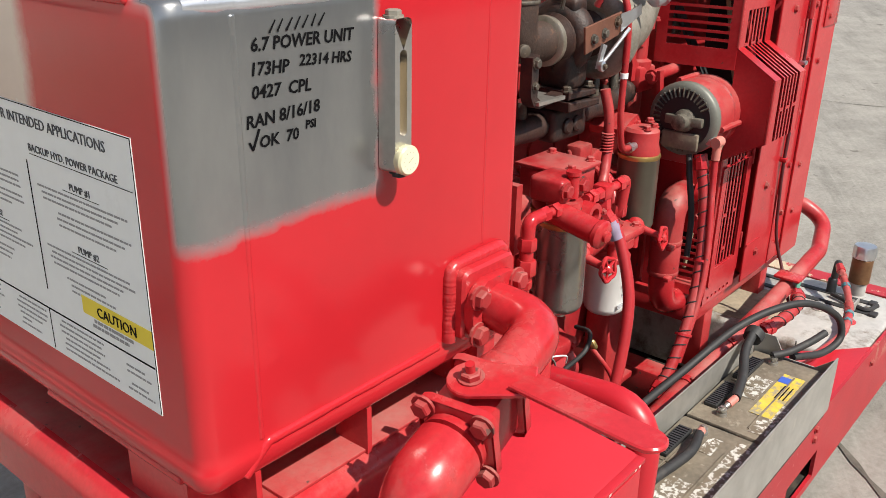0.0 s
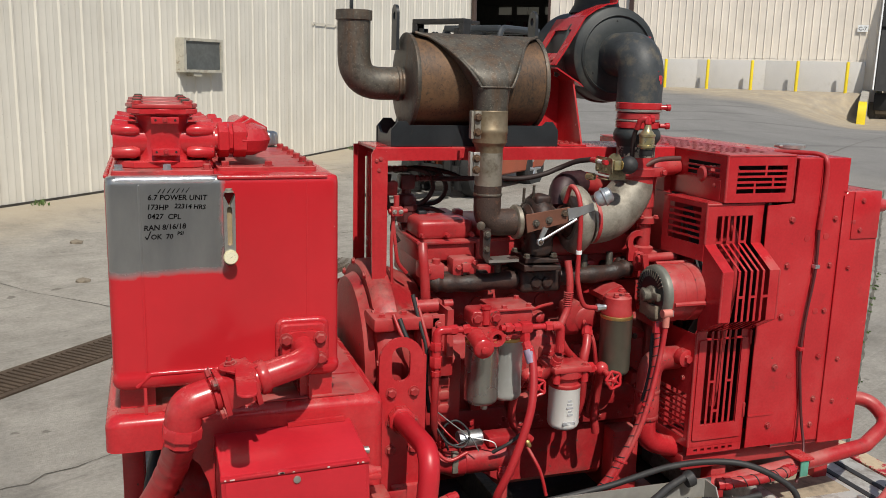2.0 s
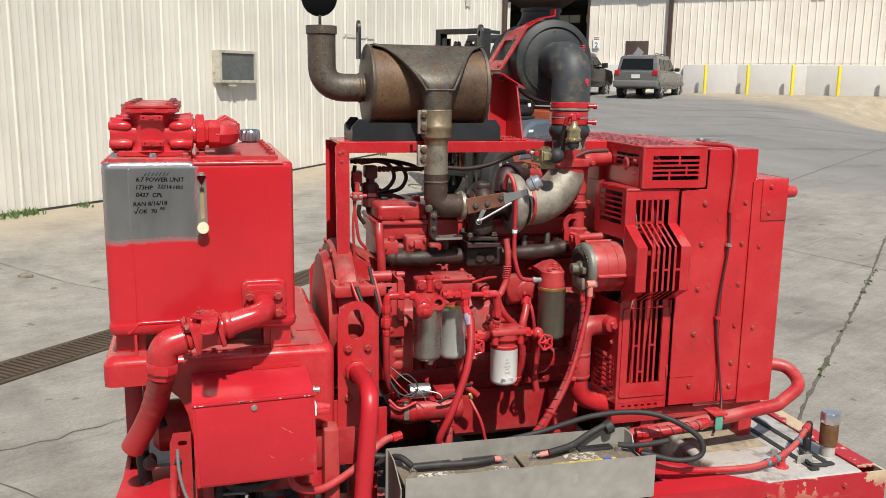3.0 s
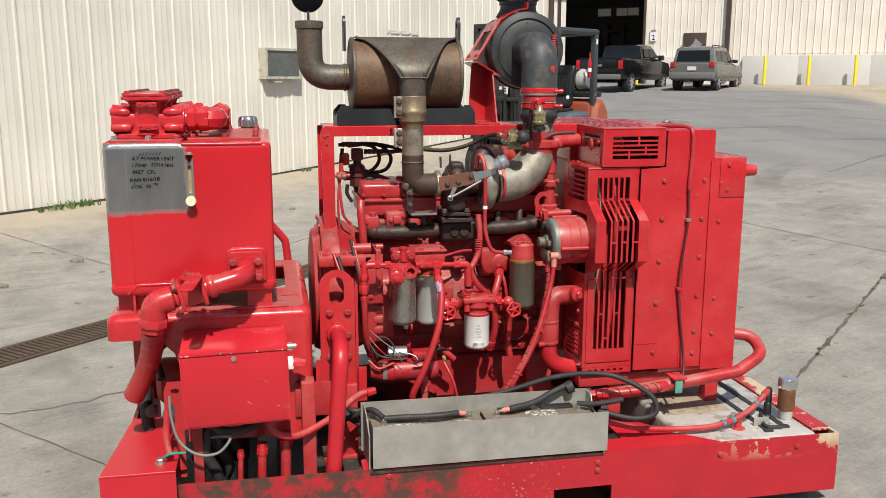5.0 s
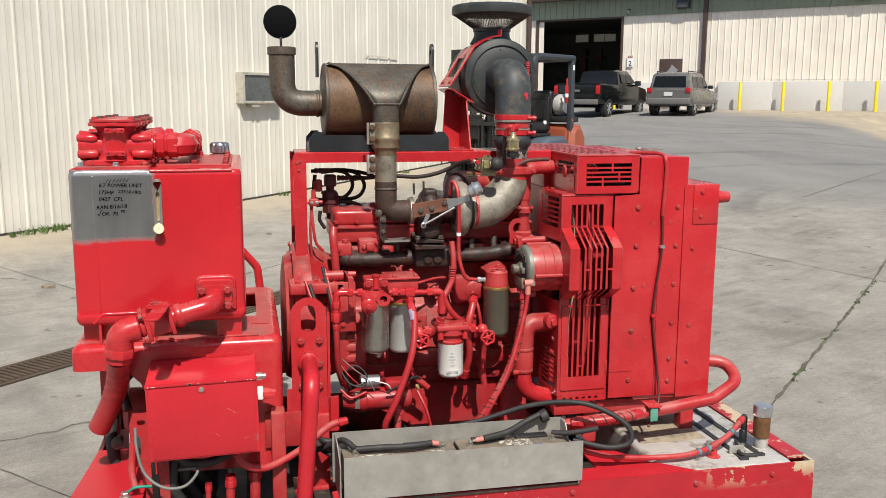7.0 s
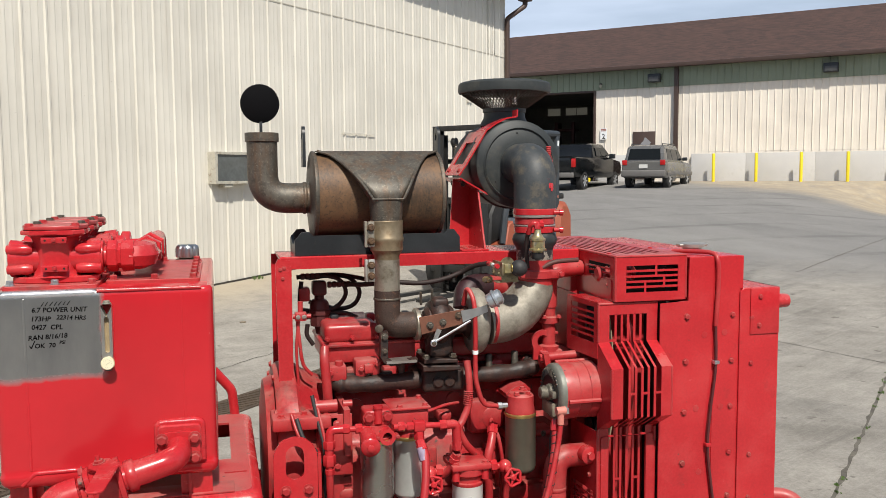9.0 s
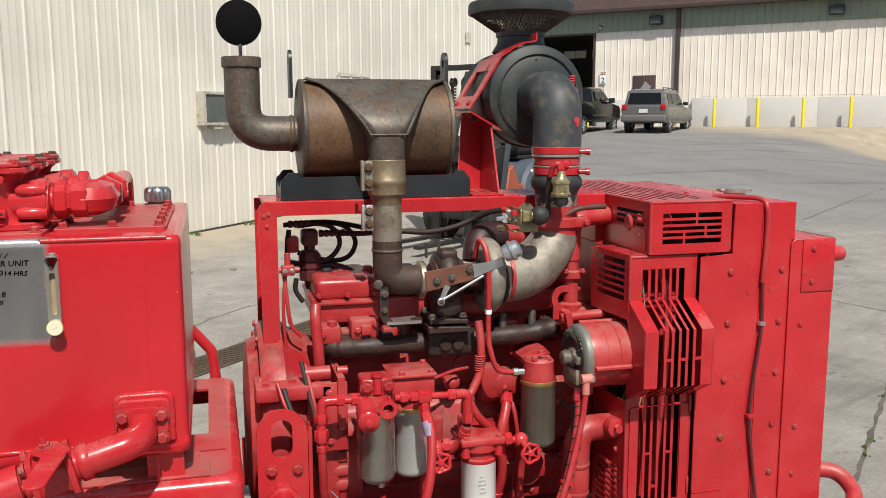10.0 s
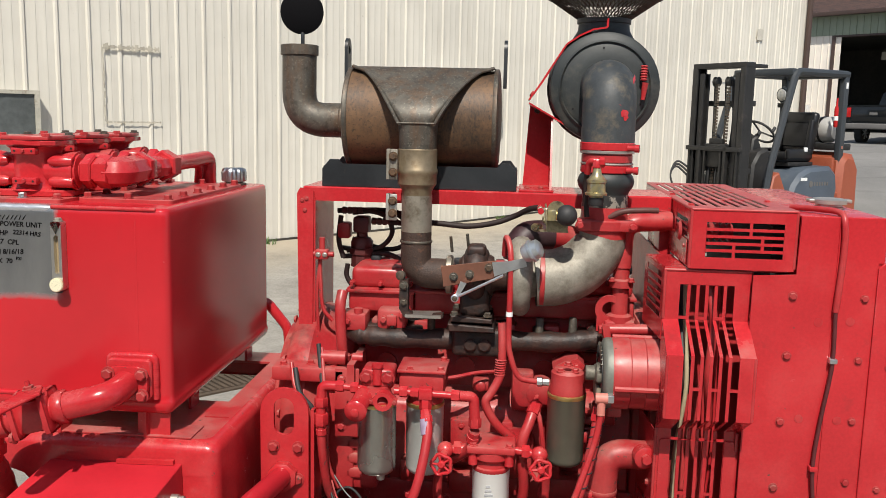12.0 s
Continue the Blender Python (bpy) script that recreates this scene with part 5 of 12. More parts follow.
def filter_head(cx, cy):
    """A cast return-filter head: round body, bolted square lid, a four-bolt port on either side."""
    z0 = TZ1 + 0.010
    t = thing("filter_head", (cx, cy, z0), "red painted cast filter head with a bolted lid, on the tank", "filter", "filter heads on the tank")
    bm = nb()
    prism(bm, [(cx - 0.11, cy - 0.03), (cx - 0.07, cy - 0.062), (cx + 0.07, cy - 0.062), (cx + 0.11, cy - 0.03), (cx + 0.11, cy + 0.03), (cx + 0.07, cy + 0.062), (cx - 0.07, cy + 0.062), (cx - 0.11, cy + 0.03)], "z", z0, z0 + 0.018, bev=0.003)
    part("base_flange", bm, RED, t)
    bm = nb()
    lathe(bm, (cx, cy, z0 + 0.016), UPZ, [(0.072, 0), (0.064, 0.008), (0.060, 0.02), (0.060, 0.095), (0.066, 0.108), (0.075, 0.114), (0.075, 0.120)], 30)
    part("body", bm, RED, t)
    # ports on both sides along x
    for s in (-1, 1):
        bm = nb()
        lathe(bm, (cx + s * 0.03, cy, z0 + 0.066), (s, 0, 0), [(0.046, 0), (0.046, 0.045), (0.05, 0.07), (0.052, 0.086), (0.050, 0.088), (0.041, 0.088), (0.039, 0.085), (0.039, 0.045), (0.030, 0.030)] if s < 0 else [(0.046, 0), (0.046, 0.045), (0.05, 0.07), (0.052, 0.088)], 28)
        port = part("port", bm, RED, t)
        for dy in (-0.040, 0.040):
            for dz in (-0.027, 0.027):
                bm = nb()
                lathe(bm, (cx + s * 0.055, cy + dy, z0 + 0.066 + dz), (s, 0, 0), [(0.010, 0), (0.015, 0.012), (0.015, 0.056), (0.0135, 0.058), (0.0135, 0.064), (0.012, 0.066), (0.007, 0.066), (0.0065, 0.050)], 14)
                part("port_boss", bm, RED, t)
    # lid of two notched plates
    zt = z0 + 0.134
    bm = nb()
    poly = []
    for i in range(32):
        a = 2 * math.pi * i / 32
        k = 0.086 + 0.012 * (1 if (i % 8) in (3, 4, 5) else 0)
        poly.append((cx + k * math.cos(a), cy + k * math.sin(a)))
    prism(bm, poly, "z", zt, zt + 0.012, bev=0.002)
    lid = part("lid", bm, RED, t)
    bm = nb()
    prism(bm, poly[::2], "z", zt + 0.0135, zt + 0.0235, bev=0.002)
    part("cap_plate", bm, RED_DUSTY, t)
    for i in range(4):
        a = radians(90 * i + 45)
        bolt(t, (cx + 0.083 * math.cos(a), cy + 0.083 * math.sin(a), zt + 0.0235), UPZ, 0.011, 0.008, DARK_RUST if math.sin(a * 3 + cx * 40) > 0.5 else RED_DUSTY)
    # small drilled lugs on the front
    for dz in (0.012, 0.098):
        bm = nb()
        box(bm, cx - 0.028, cx + 0.038, cy - 0.078, cy - 0.055, z0 + 0.022 + dz * 0.9, z0 + 0.040 + dz * 0.9, 0.003)
        lug = part("lug", bm, RED, t)
        bolt(t, (cx + 0.005, cy - 0.077, z0 + 0.031 + dz * 0.9), FRONT, 0.0055, 0.006, RED)
        for dx in (-0.017, 0.029):
            bm = nb()
            lathe(bm, (cx + dx, cy - 0.0784, z0 + 0.031 + dz * 0.9), FRONT, [(0.003, 0), (0.003, 0.0006)], 8)
            part("lug_hole", bm, DARK, t)
    return t


for fy in (0.845, 1.045, 1.245):
    filter_head(0.626, fy)


def build_return_line():
    t = thing("return_pipe", (0.86, 1.05, TZ1 + 0.01), "red hexagon unions and pipe joining the filter heads", "pipe")
    z = TZ1 + 0.076
    for y, long in ((0.845, 1), (1.045, 0), (1.245, 0)):
        bm = nb()
        lathe(bm, (0.744, y, z), (1, 0, 0), [(0.046, 0), (0.046, 0.006), (0.030, 0.008), (0.030, 0.016)], 22)
        part("spigot", bm, RED, t)
        bm = nb()
        lathe(bm, (0.758, y, z), (1, 0, 0), [(0.040, 0), (0.045, 0.004), (0.045, 0.026), (0.040, 0.030)], 6)
        part("union_nut", bm, RED, t)
    bm = nb()
    lathe(bm, (0.788, 0.845, z), (1, 0, 0), [(0.036, 0), (0.036, 0.008), (0.044, 0.010), (0.044, 0.042), (0.036, 0.046)], 6)
    part("union_nut", bm, RED, t)
    bm = nb()
    pipe(bm, [(0.815, 0.845, z), (0.858, 0.850, z), (0.858, 0.955, z + 0.002)], 0.040, 0.035, 8)
    part("elbow", bm, RED, t)
    bm = nb()
    lathe(bm, (0.858, 0.940, z + 0.003), (0, 1, 0), [(0.044, 0), (0.047, 0.004), (0.047, 0.036), (0.044, 0.04)], 6)
    part("union_nut", bm, RED, t)
    bm = nb()
    pipe(bm, [(0.79, 1.045, z), (0.856, 1.045, z), (0.858, 1.17, z)], 0.034, 0.035, 8)
    part("elbow", bm, RED, t)
    bm = nb()
    pipe(bm, [(0.858, 0.97, z), (0.858, 1.43, z + 0.010), (0.862, 1.475, z + 0.010), (0.862, 1.478, TZ1)], 0.024, 0.045, 16)
    part("header_pipe", bm, RED, t)
    bm = nb()
    lathe(bm, (0.858, 1.10, z + 0.003), (0, 1, 0), [(0.040, 0), (0.046, 0.006), (0.046, 0.05), (0.032, 0.06)], 6)
    part("union_nut", bm, RED, t)
    bm = nb()
    pipe(bm, [(0.80, 1.33, z - 0.005), (0.85, 1.42, z - 0.01), (0.83, 1.46, TZ1)], 0.013, 0.03, 10)
    part("drain_pipe", bm, RED, t)


build_return_line()


CHROME_SOFT = surface("worn_chrome", (0.62, 0.62, 0.62), 0.30, 1.0, vary=0.15, fine=60, coarse=8, bumpiness=0.05)


def build_breather():
    t = thing("breather_cap", (0.957, 1.452, TZ1), "fluted chrome breather cap on the tank lid", "cap")
    bm = nb()
    lathe(bm, (0.957, 1.452, TZ1), UPZ, [(0.040, 0), (0.040, 0.006), (0.030, 0.008), (0.030, 0.014)], 24)
    part("neck", bm, DARK_RUST, t)
    bm = nb()
    n, rings = 48, []
    for r, h in ((0.037, 0.012), (0.041, 0.016), (0.041, 0.042), (0.038, 0.052), (0.030, 0.057), (0.0, 0.058)):
        rings.append([Vector((0.957, 1.452, TZ1 + h)) + Vector((math.cos(2 * math.pi * i / n), math.sin(2 * math.pi * i / n), 0)) * max(r - (0.0035 if i % 4 < 2 and 0.036 < r else 0), 1e-4) for i in range(n)])
    ring_skin(bm, rings)
    part("cap", bm, CHROME_SOFT, t)


build_breather()


def build_suction():
    """Suction line: flange, elbow, ball valve with its handle, lower elbow and hose."""
    t = thing("suction_line", (0.78, 0.6, 0.9), "red suction pipe with a ball valve, bolted to the tank", "pipe")
    c = Vector((0.944, TY0 - 0.028, 1.036))
    bm = nb()
    prism(bm, rounded(0.891, 1.001, 0.995, 1.080, 0.03, 5), "y", c.y - 0.016, c.y, bev=0.003)
    part("flange", bm, RED, t)
    for dx, dz in ((-0.043, 0.026), (0.043, 0.026), (-0.043, -0.028), (0.043, -0.028)):
        bolt(t, (c.x + dx, c.y - 0.016, c.z + dz), FRONT, 0.0135, 0.014, RED)
    a = Vector((0.66, 0.525, 0.962))
    el = Vector((0.944, 0.565, 1.030))
    u = (a - el).normalized()
    bm = nb()
    sweep(bm, bend([c, el, el + u * 0.142], 0.062, 10), 0.034, 20)
    part("elbow", bm, RED, t)
    bm = nb()
    lathe(bm, el + u * 0.106, u, [(0.039, 0), (0.042, 0.004), (0.042, 0.022), (0.039, 0.026)], 8)
    part("pipe_nut", bm, RED, t)
    v0 = el + u * 0.138
    side = u.cross(Vector((0, 0, 1))).normalized()
    upv = side.cross(u).normalized()
    if upv.z < 0:
        upv = -upv
    rot = Matrix((u, side, upv)).transposed().to_4x4()
    bm = nb()
    box(bm, 0.0, 0.088, -0.040, 0.040, -0.040, 0.040, 0.012, m=Matrix.Translation(v0) @ rot)
    part("valve_body", bm, RED, t)
    for k in (0.0, 0.075):
        bm = nb()
        box(bm, k, k + 0.016, -0.050, 0.050, -0.050, 0.050, 0.014, m=Matrix.Translation(v0) @ rot)
        part("valve_flange", bm, RED, t)
    for dy, dz in ((-0.039, 0.039), (0.039, 0.039), (-0.039, -0.039), (0.039, -0.039)):
        bolt(t, v0 + u * 0.091 + side * dy + upv * dz, u, 0.012, 0.012, RED)
    bm = nb()
    lathe(bm, v0 + u * 0.091, u, [(0.040, 0), (0.042, 0.003), (0.042, 0.012), (0.034, 0.014), (0.034, 0.026)], 24)
    part("threaded_neck", bm, RED, t)
    for i in range(6):
        bm = nb()
        lathe(bm, v0 + u * (0.104 + i * 0.0022), u, [(0.0345, 0), (0.0362, 0.0008), (0.0345, 0.0016)], 24, cap0=False, cap1=False)
        part("thread", bm, RED, t)
    e0 = v0 + u * 0.114
    e1 = e0 + u * 0.055
    down = Vector((-0.13, 0.10, -1)).normalized()
    bm = nb()
    sweep(bm, bend([e0 - u * 0.004, e1, e1 + down * 0.055], 0.05, 9), 0.043, 22)
    part("lower_elbow", bm, RED, t)
    bm = nb()
    lathe(bm, e1 + down * 0.05, down, [(0.046, 0), (0.048, 0.004), (0.048, 0.028), (0.04, 0.03), (0.04, 0.05)], 8)
    part("hose_fitting", bm, RED, t)
    h0 = e1 + down * 0.09
    bm = nb()
    n = 40
    pts = [h0 + Vector((-0.105, 0.19, -0.30)) * (i / n) + Vector((0.018, 0.02, 0)) * math.sin(math.pi * i / n) for i in range(n + 1)]
    rad = [0.037 + (0.0015 if (i // 2) % 3 == 0 and 6 < i < 24 else 0) for i in range(n + 1)]
    sweep(bm, pts, rad, 18)
    part("hose", bm, RED_DUSTY, t, "thick red-sprayed rubber hose")
    # lever
    piv = v0 + u * 0.045 + upv * 0.046
    bm = nb()
    lathe(bm, piv - upv * 0.006, upv, [(0.016, 0), (0.016, 0.012)], 16)
    part("valve_stem", bm, RED, t)
    lx = Vector((0.50, -0.86, 0.0)).normalized()
    lx = (lx - upv * lx.dot(upv)).normalized()
    ly = upv.cross(lx).normalized()
    mrot = Matrix((lx, ly, upv)).transposed().to_4x4()
    bm = nb()
    prism(bm, arc(0, 0, 0.030, 90, 270, 8) + [(0.075, -0.024), (0.075, 0.024)], "z", 0.006, 0.013, bev=0.0015)
    bmesh.ops.transform(bm, matrix=Matrix.Translation(piv) @ mrot, verts=bm.verts)
    part("lever_plate", bm, RED, t)
    bm = nb()
    hx = (Vector((-0.08, -1.0, 0.0)) - upv * 0.0).normalized()
    hy = Vector((0, 0, 1)).cross(hx).normalized()
    hz = hx.cross(hy)
    prism(bm, [(0.0, 0.022), (0.0, -0.024)] + arc(0.165, 0, 0.022, -90, 90, 8), "z", 0.0, 0.007, bev=0.002)
    bmesh.ops.transform(bm, matrix=Matrix.Translation(piv + lx * 0.058 + upv * 0.008) @ Matrix((hx, hy, hz)).transposed().to_4x4(), verts=bm.verts)
    part("lever_handle", bm, RED, t)
    bolt(t, piv + upv * 0.013, upv, 0.0125, 0.010, RED)
    bm = nb()
    cyl(bm, piv + upv * 0.02, piv + upv * 0.034, 0.006, n=12)
    part("stem_thread", bm, RED, t)
    bm = nb()
    cyl(bm, piv + ly * 0.03 + upv * 0.0, piv + ly * 0.03 + lx * 0.035 + upv * 0.0, 0.008, n=10)
    part("stop_pin", bm, RED, t)


build_suction()

# ---- plinth, control box, skid, batteries, fuel tank ----
def chipped(name, col=(0.40, 0.0155, 0.025), bare=(0.46, 0.37, 0.25), dark=(0.055, 0.040, 0.030), x_chip=(2.70, 3.3), x_dark=(1.1, 2.0)):
    """Red paint, flaked off to primer in places and oily in others."""
    mat, nt, b = base_mat(name, 0.42)
    pos = nt.nodes.new("ShaderNodeNewGeometry").outputs["Position"]
    sep = nt.nodes.new("ShaderNodeSeparateXYZ")
    nt.links.new(pos, sep.inputs[0])
    lo, hi = tuple(c * 0.88 for c in col), tuple(c * 1.08 for c in col)
    red = ramp_node(nt, noise_node(nt, 6, 5, 0.6, pos), [(0.3, lo), (0.7, hi)])
    red = mix_node(nt, ramp_node(nt, noise_node(nt, 35, 6, 0.7, pos, (0.4, 1, 1)), [(0.58, 0.0), (0.75, 0.35)]), red, (0.36, 0.08, 0.07))
    speck = ramp_node(nt, noise_node(nt, 120, 3, 0.5, pos), [(0.66, 0.0), (0.68, 1.0)])
    near = math_node(nt, "SUBTRACT", 1.0, math_node(nt, "MULTIPLY", math_node(nt, "ABSOLUTE", math_node(nt, "SUBTRACT", sep.outputs[0], 1.90)), 3.2), True)
    red = mix_node(nt, math_node(nt, "MULTIPLY", speck, near), red, (0.62, 0.45, 0.42))
    big = noise_node(nt, 7.5, 6, 0.62, pos)
    kc = math_node(nt, "MULTIPLY", math_node(nt, "SUBTRACT", sep.outputs[0], x_chip[0]), 5.0, True)
    kz = math_node(nt, "MULTIPLY", math_node(nt, "SUBTRACT", sep.outputs[2], 0.215), 14.0, True)
    chip = math_node(nt, "MULTIPLY", math_node(nt, "MULTIPLY", ramp_node(nt, big, [(0.49, 0.0), (0.50, 1.0)]), kc), kz)
    out = mix_node(nt, chip, red, ramp_node(nt, noise_node(nt, 40, 5, 0.6, pos), [(0.3, bare), (0.7, tuple(c * 1.25 for c in bare))]))
    kd = math_node(nt, "MULTIPLY", math_node(nt, "SUBTRACT", x_dark[1], math_node(nt, "ADD", sep.outputs[0], math_node(nt, "MULTIPLY", big, 0.5))), 6.0, True)
    oil = math_node(nt, "MULTIPLY", ramp_node(nt, noise_node(nt, 10, 7, 0.7, pos), [(0.42, 0.0), (0.54, 0.95)]), kd)
    out = mix_node(nt, oil, out, dark)
    nt.links.new(out, b.inputs["Base Color"])
    bump(nt, b, mix_node(nt, 0.5, chip, noise_node(nt, 80, 4, 0.6, pos)), 0.25, 0.003)
    return mat


RED_WORN = chipped("red_paint_flaked")
SCUFFED = surface("red_paint_scuffed", (0.47, 0.0165, 0.027), 0.38, vary=0.12, fine=60, coarse=5, grime=(0.34, 0.10, 0.085), grime_at=(0.63, 0.72), bumpiness=0.1)
OILY = surface("oily_dirt", (0.030, 0.026, 0.022), 0.6, vary=0.5, fine=60, coarse=7, grime=(0.11, 0.09, 0.065), grime_at=(0.52, 0.72), bumpiness=0.4, bdist=0.005)


def build_plinth():
    t = thing("pump_plinth", (0.82, 1.1, 0.2), "red steel box plinth under the hydraulic tank", "plinth")
    x0, x1, y0, y1, zt = 0.462, 1.168, 0.672, 1.56, 0.878
    R = 0.030
    def rim(z, inset):
        return [Vector((x, y, z)) for x, y in rounded(x0 + inset, x1 - inset, y0 + inset, y1 - inset, R, 5)]
    bm = nb()
    rolled = [rim(zt + 0.002 - R * (1 - math.sin(a)), R * (1 - math.cos(a)) * 0.999) for a in [radians(9 * i) for i in range(11)]]
    ring_skin(bm, [rim(zt - 0.088, 0.012), rim(zt - 0.088, 0.0)] + rolled, True, 0, False, False)
    part("rolled_skirt", bm, RED, t, "skirt of the plinth with rolled edges", angle=60)
    bm = nb()
    inner = [(q.x, q.y) for q in rim(0, R * 0.999)]
    with_holes(bm, inner, [[(0.90, 1.00), (1.085, 1.00), (1.085, 1.42), (0.90, 1.42)], rounded(1.062, 1.130, 0.862, 0.874, 0.005, 2)], "z", zt - 0.006, zt + 0.002)
    part("top_plate", bm, RED_DUSTY, t)
    bm = nb()
    lower = [Vector((x, y, 0)) for x, y in [(0.718, y0 + 0.0008)] + arc(x1 - R, y0 + R + 0.0008, R, -90, 0, 6) + [(x1 - 0.0008, y1), (x1 - 0.010, y1)] + [(x1 - 0.010, y0 + R), (x1 - R, y0 + 0.010), (0.718, y0 + 0.010)]]
    ring_skin(bm, [[q + Vector((0, 0, z)) for q in lower] for z in (0.40, zt - 0.086)])
    part("front_plate", bm, RED, t, "folded front and side of the plinth", angle=60)
    bm = nb()
    prism(bm, [(0.545, zt - 0.086), (0.60, zt - 0.089), (0.648, zt - 0.104), (0.684, zt - 0.14), (0.704, zt - 0.19), (0.7175, zt - 0.27), (0.7175, zt - 0.086)], "y", y0 + 0.0008, y0 + 0.0098)
    part("curved_gusset", bm, RED, t)
    bm = nb()
    box(bm, 0.60, 1.09, TY0 + 0.008, TY0 + 0.10, zt + 0.0022, zt + 0.007, 0.001)
    part("base_strip", bm, RED_DUSTY, t, "flat strip welded under the tank")
    for y in (1.10, 1.42):
        bm = nb()
        box(bm, x0 + 0.02, x0 + 0.08, y, y + 0.05, 0.30, zt - 0.094, 0.003)
        part("leg", bm, RED_DUSTY, t)
    # lugs that carry the tank
    for x, y in ((0.56, 0.72), (0.74, 0.72), (0.97, 0.72), (0.52, 0.80), (0.52, 1.45), (1.0, 1.45), (1.0, 0.95)):
        bm = nb()
        box(bm, x - 0.004, x + 0.004, y - 0.03, y + 0.03, zt + 0.001, TZ0 + 0.006)
        part("tank_lug", bm, RED, t)
    bm = nb()
    pipe(bm, [(0.90, 1.585, 1.09), (1.03, 1.585, 1.045), (1.10, 1.585, 0.96), (1.112, 1.585, zt - 0.05)], 0.018, 0.06, 12)
    part("grab_hoop", bm, RED, t, "bent red tube hoop")


build_plinth()


def build_control_box():
    x0, x1, y0, y1, z0, z1 = 0.714, 1.068, 0.462, 0.6715, 0.533, 0.793
    t = thing("control_box", (0.89, 0.56, z0), "scuffed red sheet-metal control box with a lock, fixed to the plinth", "box")
    bm = nb()
    prism(bm, [(y0, z0), (y1, z0), (y1, z1 + 0.022), (y0 + 0.012, z1 + 0.004), (y0, z1 - 0.006)], "x", x0, x1, bev=0.002)
    part("case", bm, SCUFFED, t)
    bm = nb()
    box(bm, x0 + 0.01, x1 - 0.01, y0 - 0.004, y0 - 0.0005, z0 + 0.006, z1 - 0.012, 0.001)
    part("lid_panel", bm, SCUFFED, t)
    bm = nb()
    box(bm, x0 - 0.002, x1 + 0.002, y0 - 0.005, y0 + 0.016, z1 - 0.008, z1 + 0.0005, 0.002)
    part("lid_lip", bm, SCUFFED, t, "worn folded lip with bare paint edges")
    bm = nb()
    lathe(bm, (0.890, y0 - 0.004, 0.768), FRONT, [(0.009, 0), (0.009, 0.004), (0.006, 0.005)], 16)
    part("lock", bm, STEEL, t)
    bm = nb()
    box(bm, 0.90, 1.05, y1 - 0.012, y1 - 0.001, z1 + 0.022, z1 + 0.034)
    part("hinge", bm, RED, t)
    bm = nb()
    cyl(bm, (x1, 0.60, 0.752), (x1 + 0.018, 0.60, 0.752), 0.014, n=14)
    cyl(bm, (x1 + 0.018, 0.60, 0.752), (x1 + 0.032, 0.60, 0.752), 0.010, n=14)
    part("cable_gland", bm, STEEL, t)
    bm = nb()
    box(bm, x1, x1 + 0.020, 0.58, 0.62, 0.672, 0.712, 0.004)
    part("switch_base", bm, WHITE, t, "white plastic switch base")
    bm = nb()
    lathe(bm, (x1 + 0.018, 0.60, 0.690), (1, 0, 0), [(0.020, 0), (0.018, 0.02), (0.012, 0.034), (0.010, 0.045)], 14)
    box(bm, x1 + 0.02, x1 + 0.06, 0.575, 0.590, 0.676, 0.690, 0.003)
    part("switch_knob", bm, RED, t, "red battery switch knob")
    for x, r in ((0.80, 0.012), (0.845, 0.009), (0.90, 0.009), (0.995, 0.013)):
        bm = nb()
        lathe(bm, (x, 0.56, z0), (0, 0, -1), [(r * 1.3, 0), (r * 1.3, 0.012), (r, 0.014), (r, 0.028)], 12)
        part("cable_gland", bm, RED_DUSTY if x > 0.82 else RUBBER, t)
    # bright scratches along the lip and over the lid
    rnd = random.Random(31)
    bm = nb()
    for i in range(9):
        a = rnd.choice((0.735, 0.86, 0.93, 0.97, 1.03)) + rnd.uniform(-0.02, 0.02)
        box(bm, a, a + rnd.uniform(0.004, 0.014), y0 - 0.0056, y0 - 0.0046, z1 - 0.006, z1 - 0.003 + rnd.uniform(0, 0.002))
    for i in range(4):
        a, z = rnd.uniform(0.76, 1.02), rnd.uniform(0.58, 0.74)
        d = rnd.uniform(-1, 1)
        sweep(bm, [(a, y0 - 0.0044, z), (a + 0.008, y0 - 0.0044, z + 0.010 * d), (a + 0.014, y0 - 0.0044, z + 0.012 * d)], 0.0003, 4)
    tagged(part("scratch", bm, surface("bare_scratch", (0.60, 0.46, 0.42), 0.6, vary=0.2), t, "pale scratches in the paint"), kind="stuff")
    t.rotation_euler = (0, radians(-1.3), 0)
    t.location.x += 0.012
    t.location.z += 0.004


build_control_box()
RY = 0.498      # the front of the skid


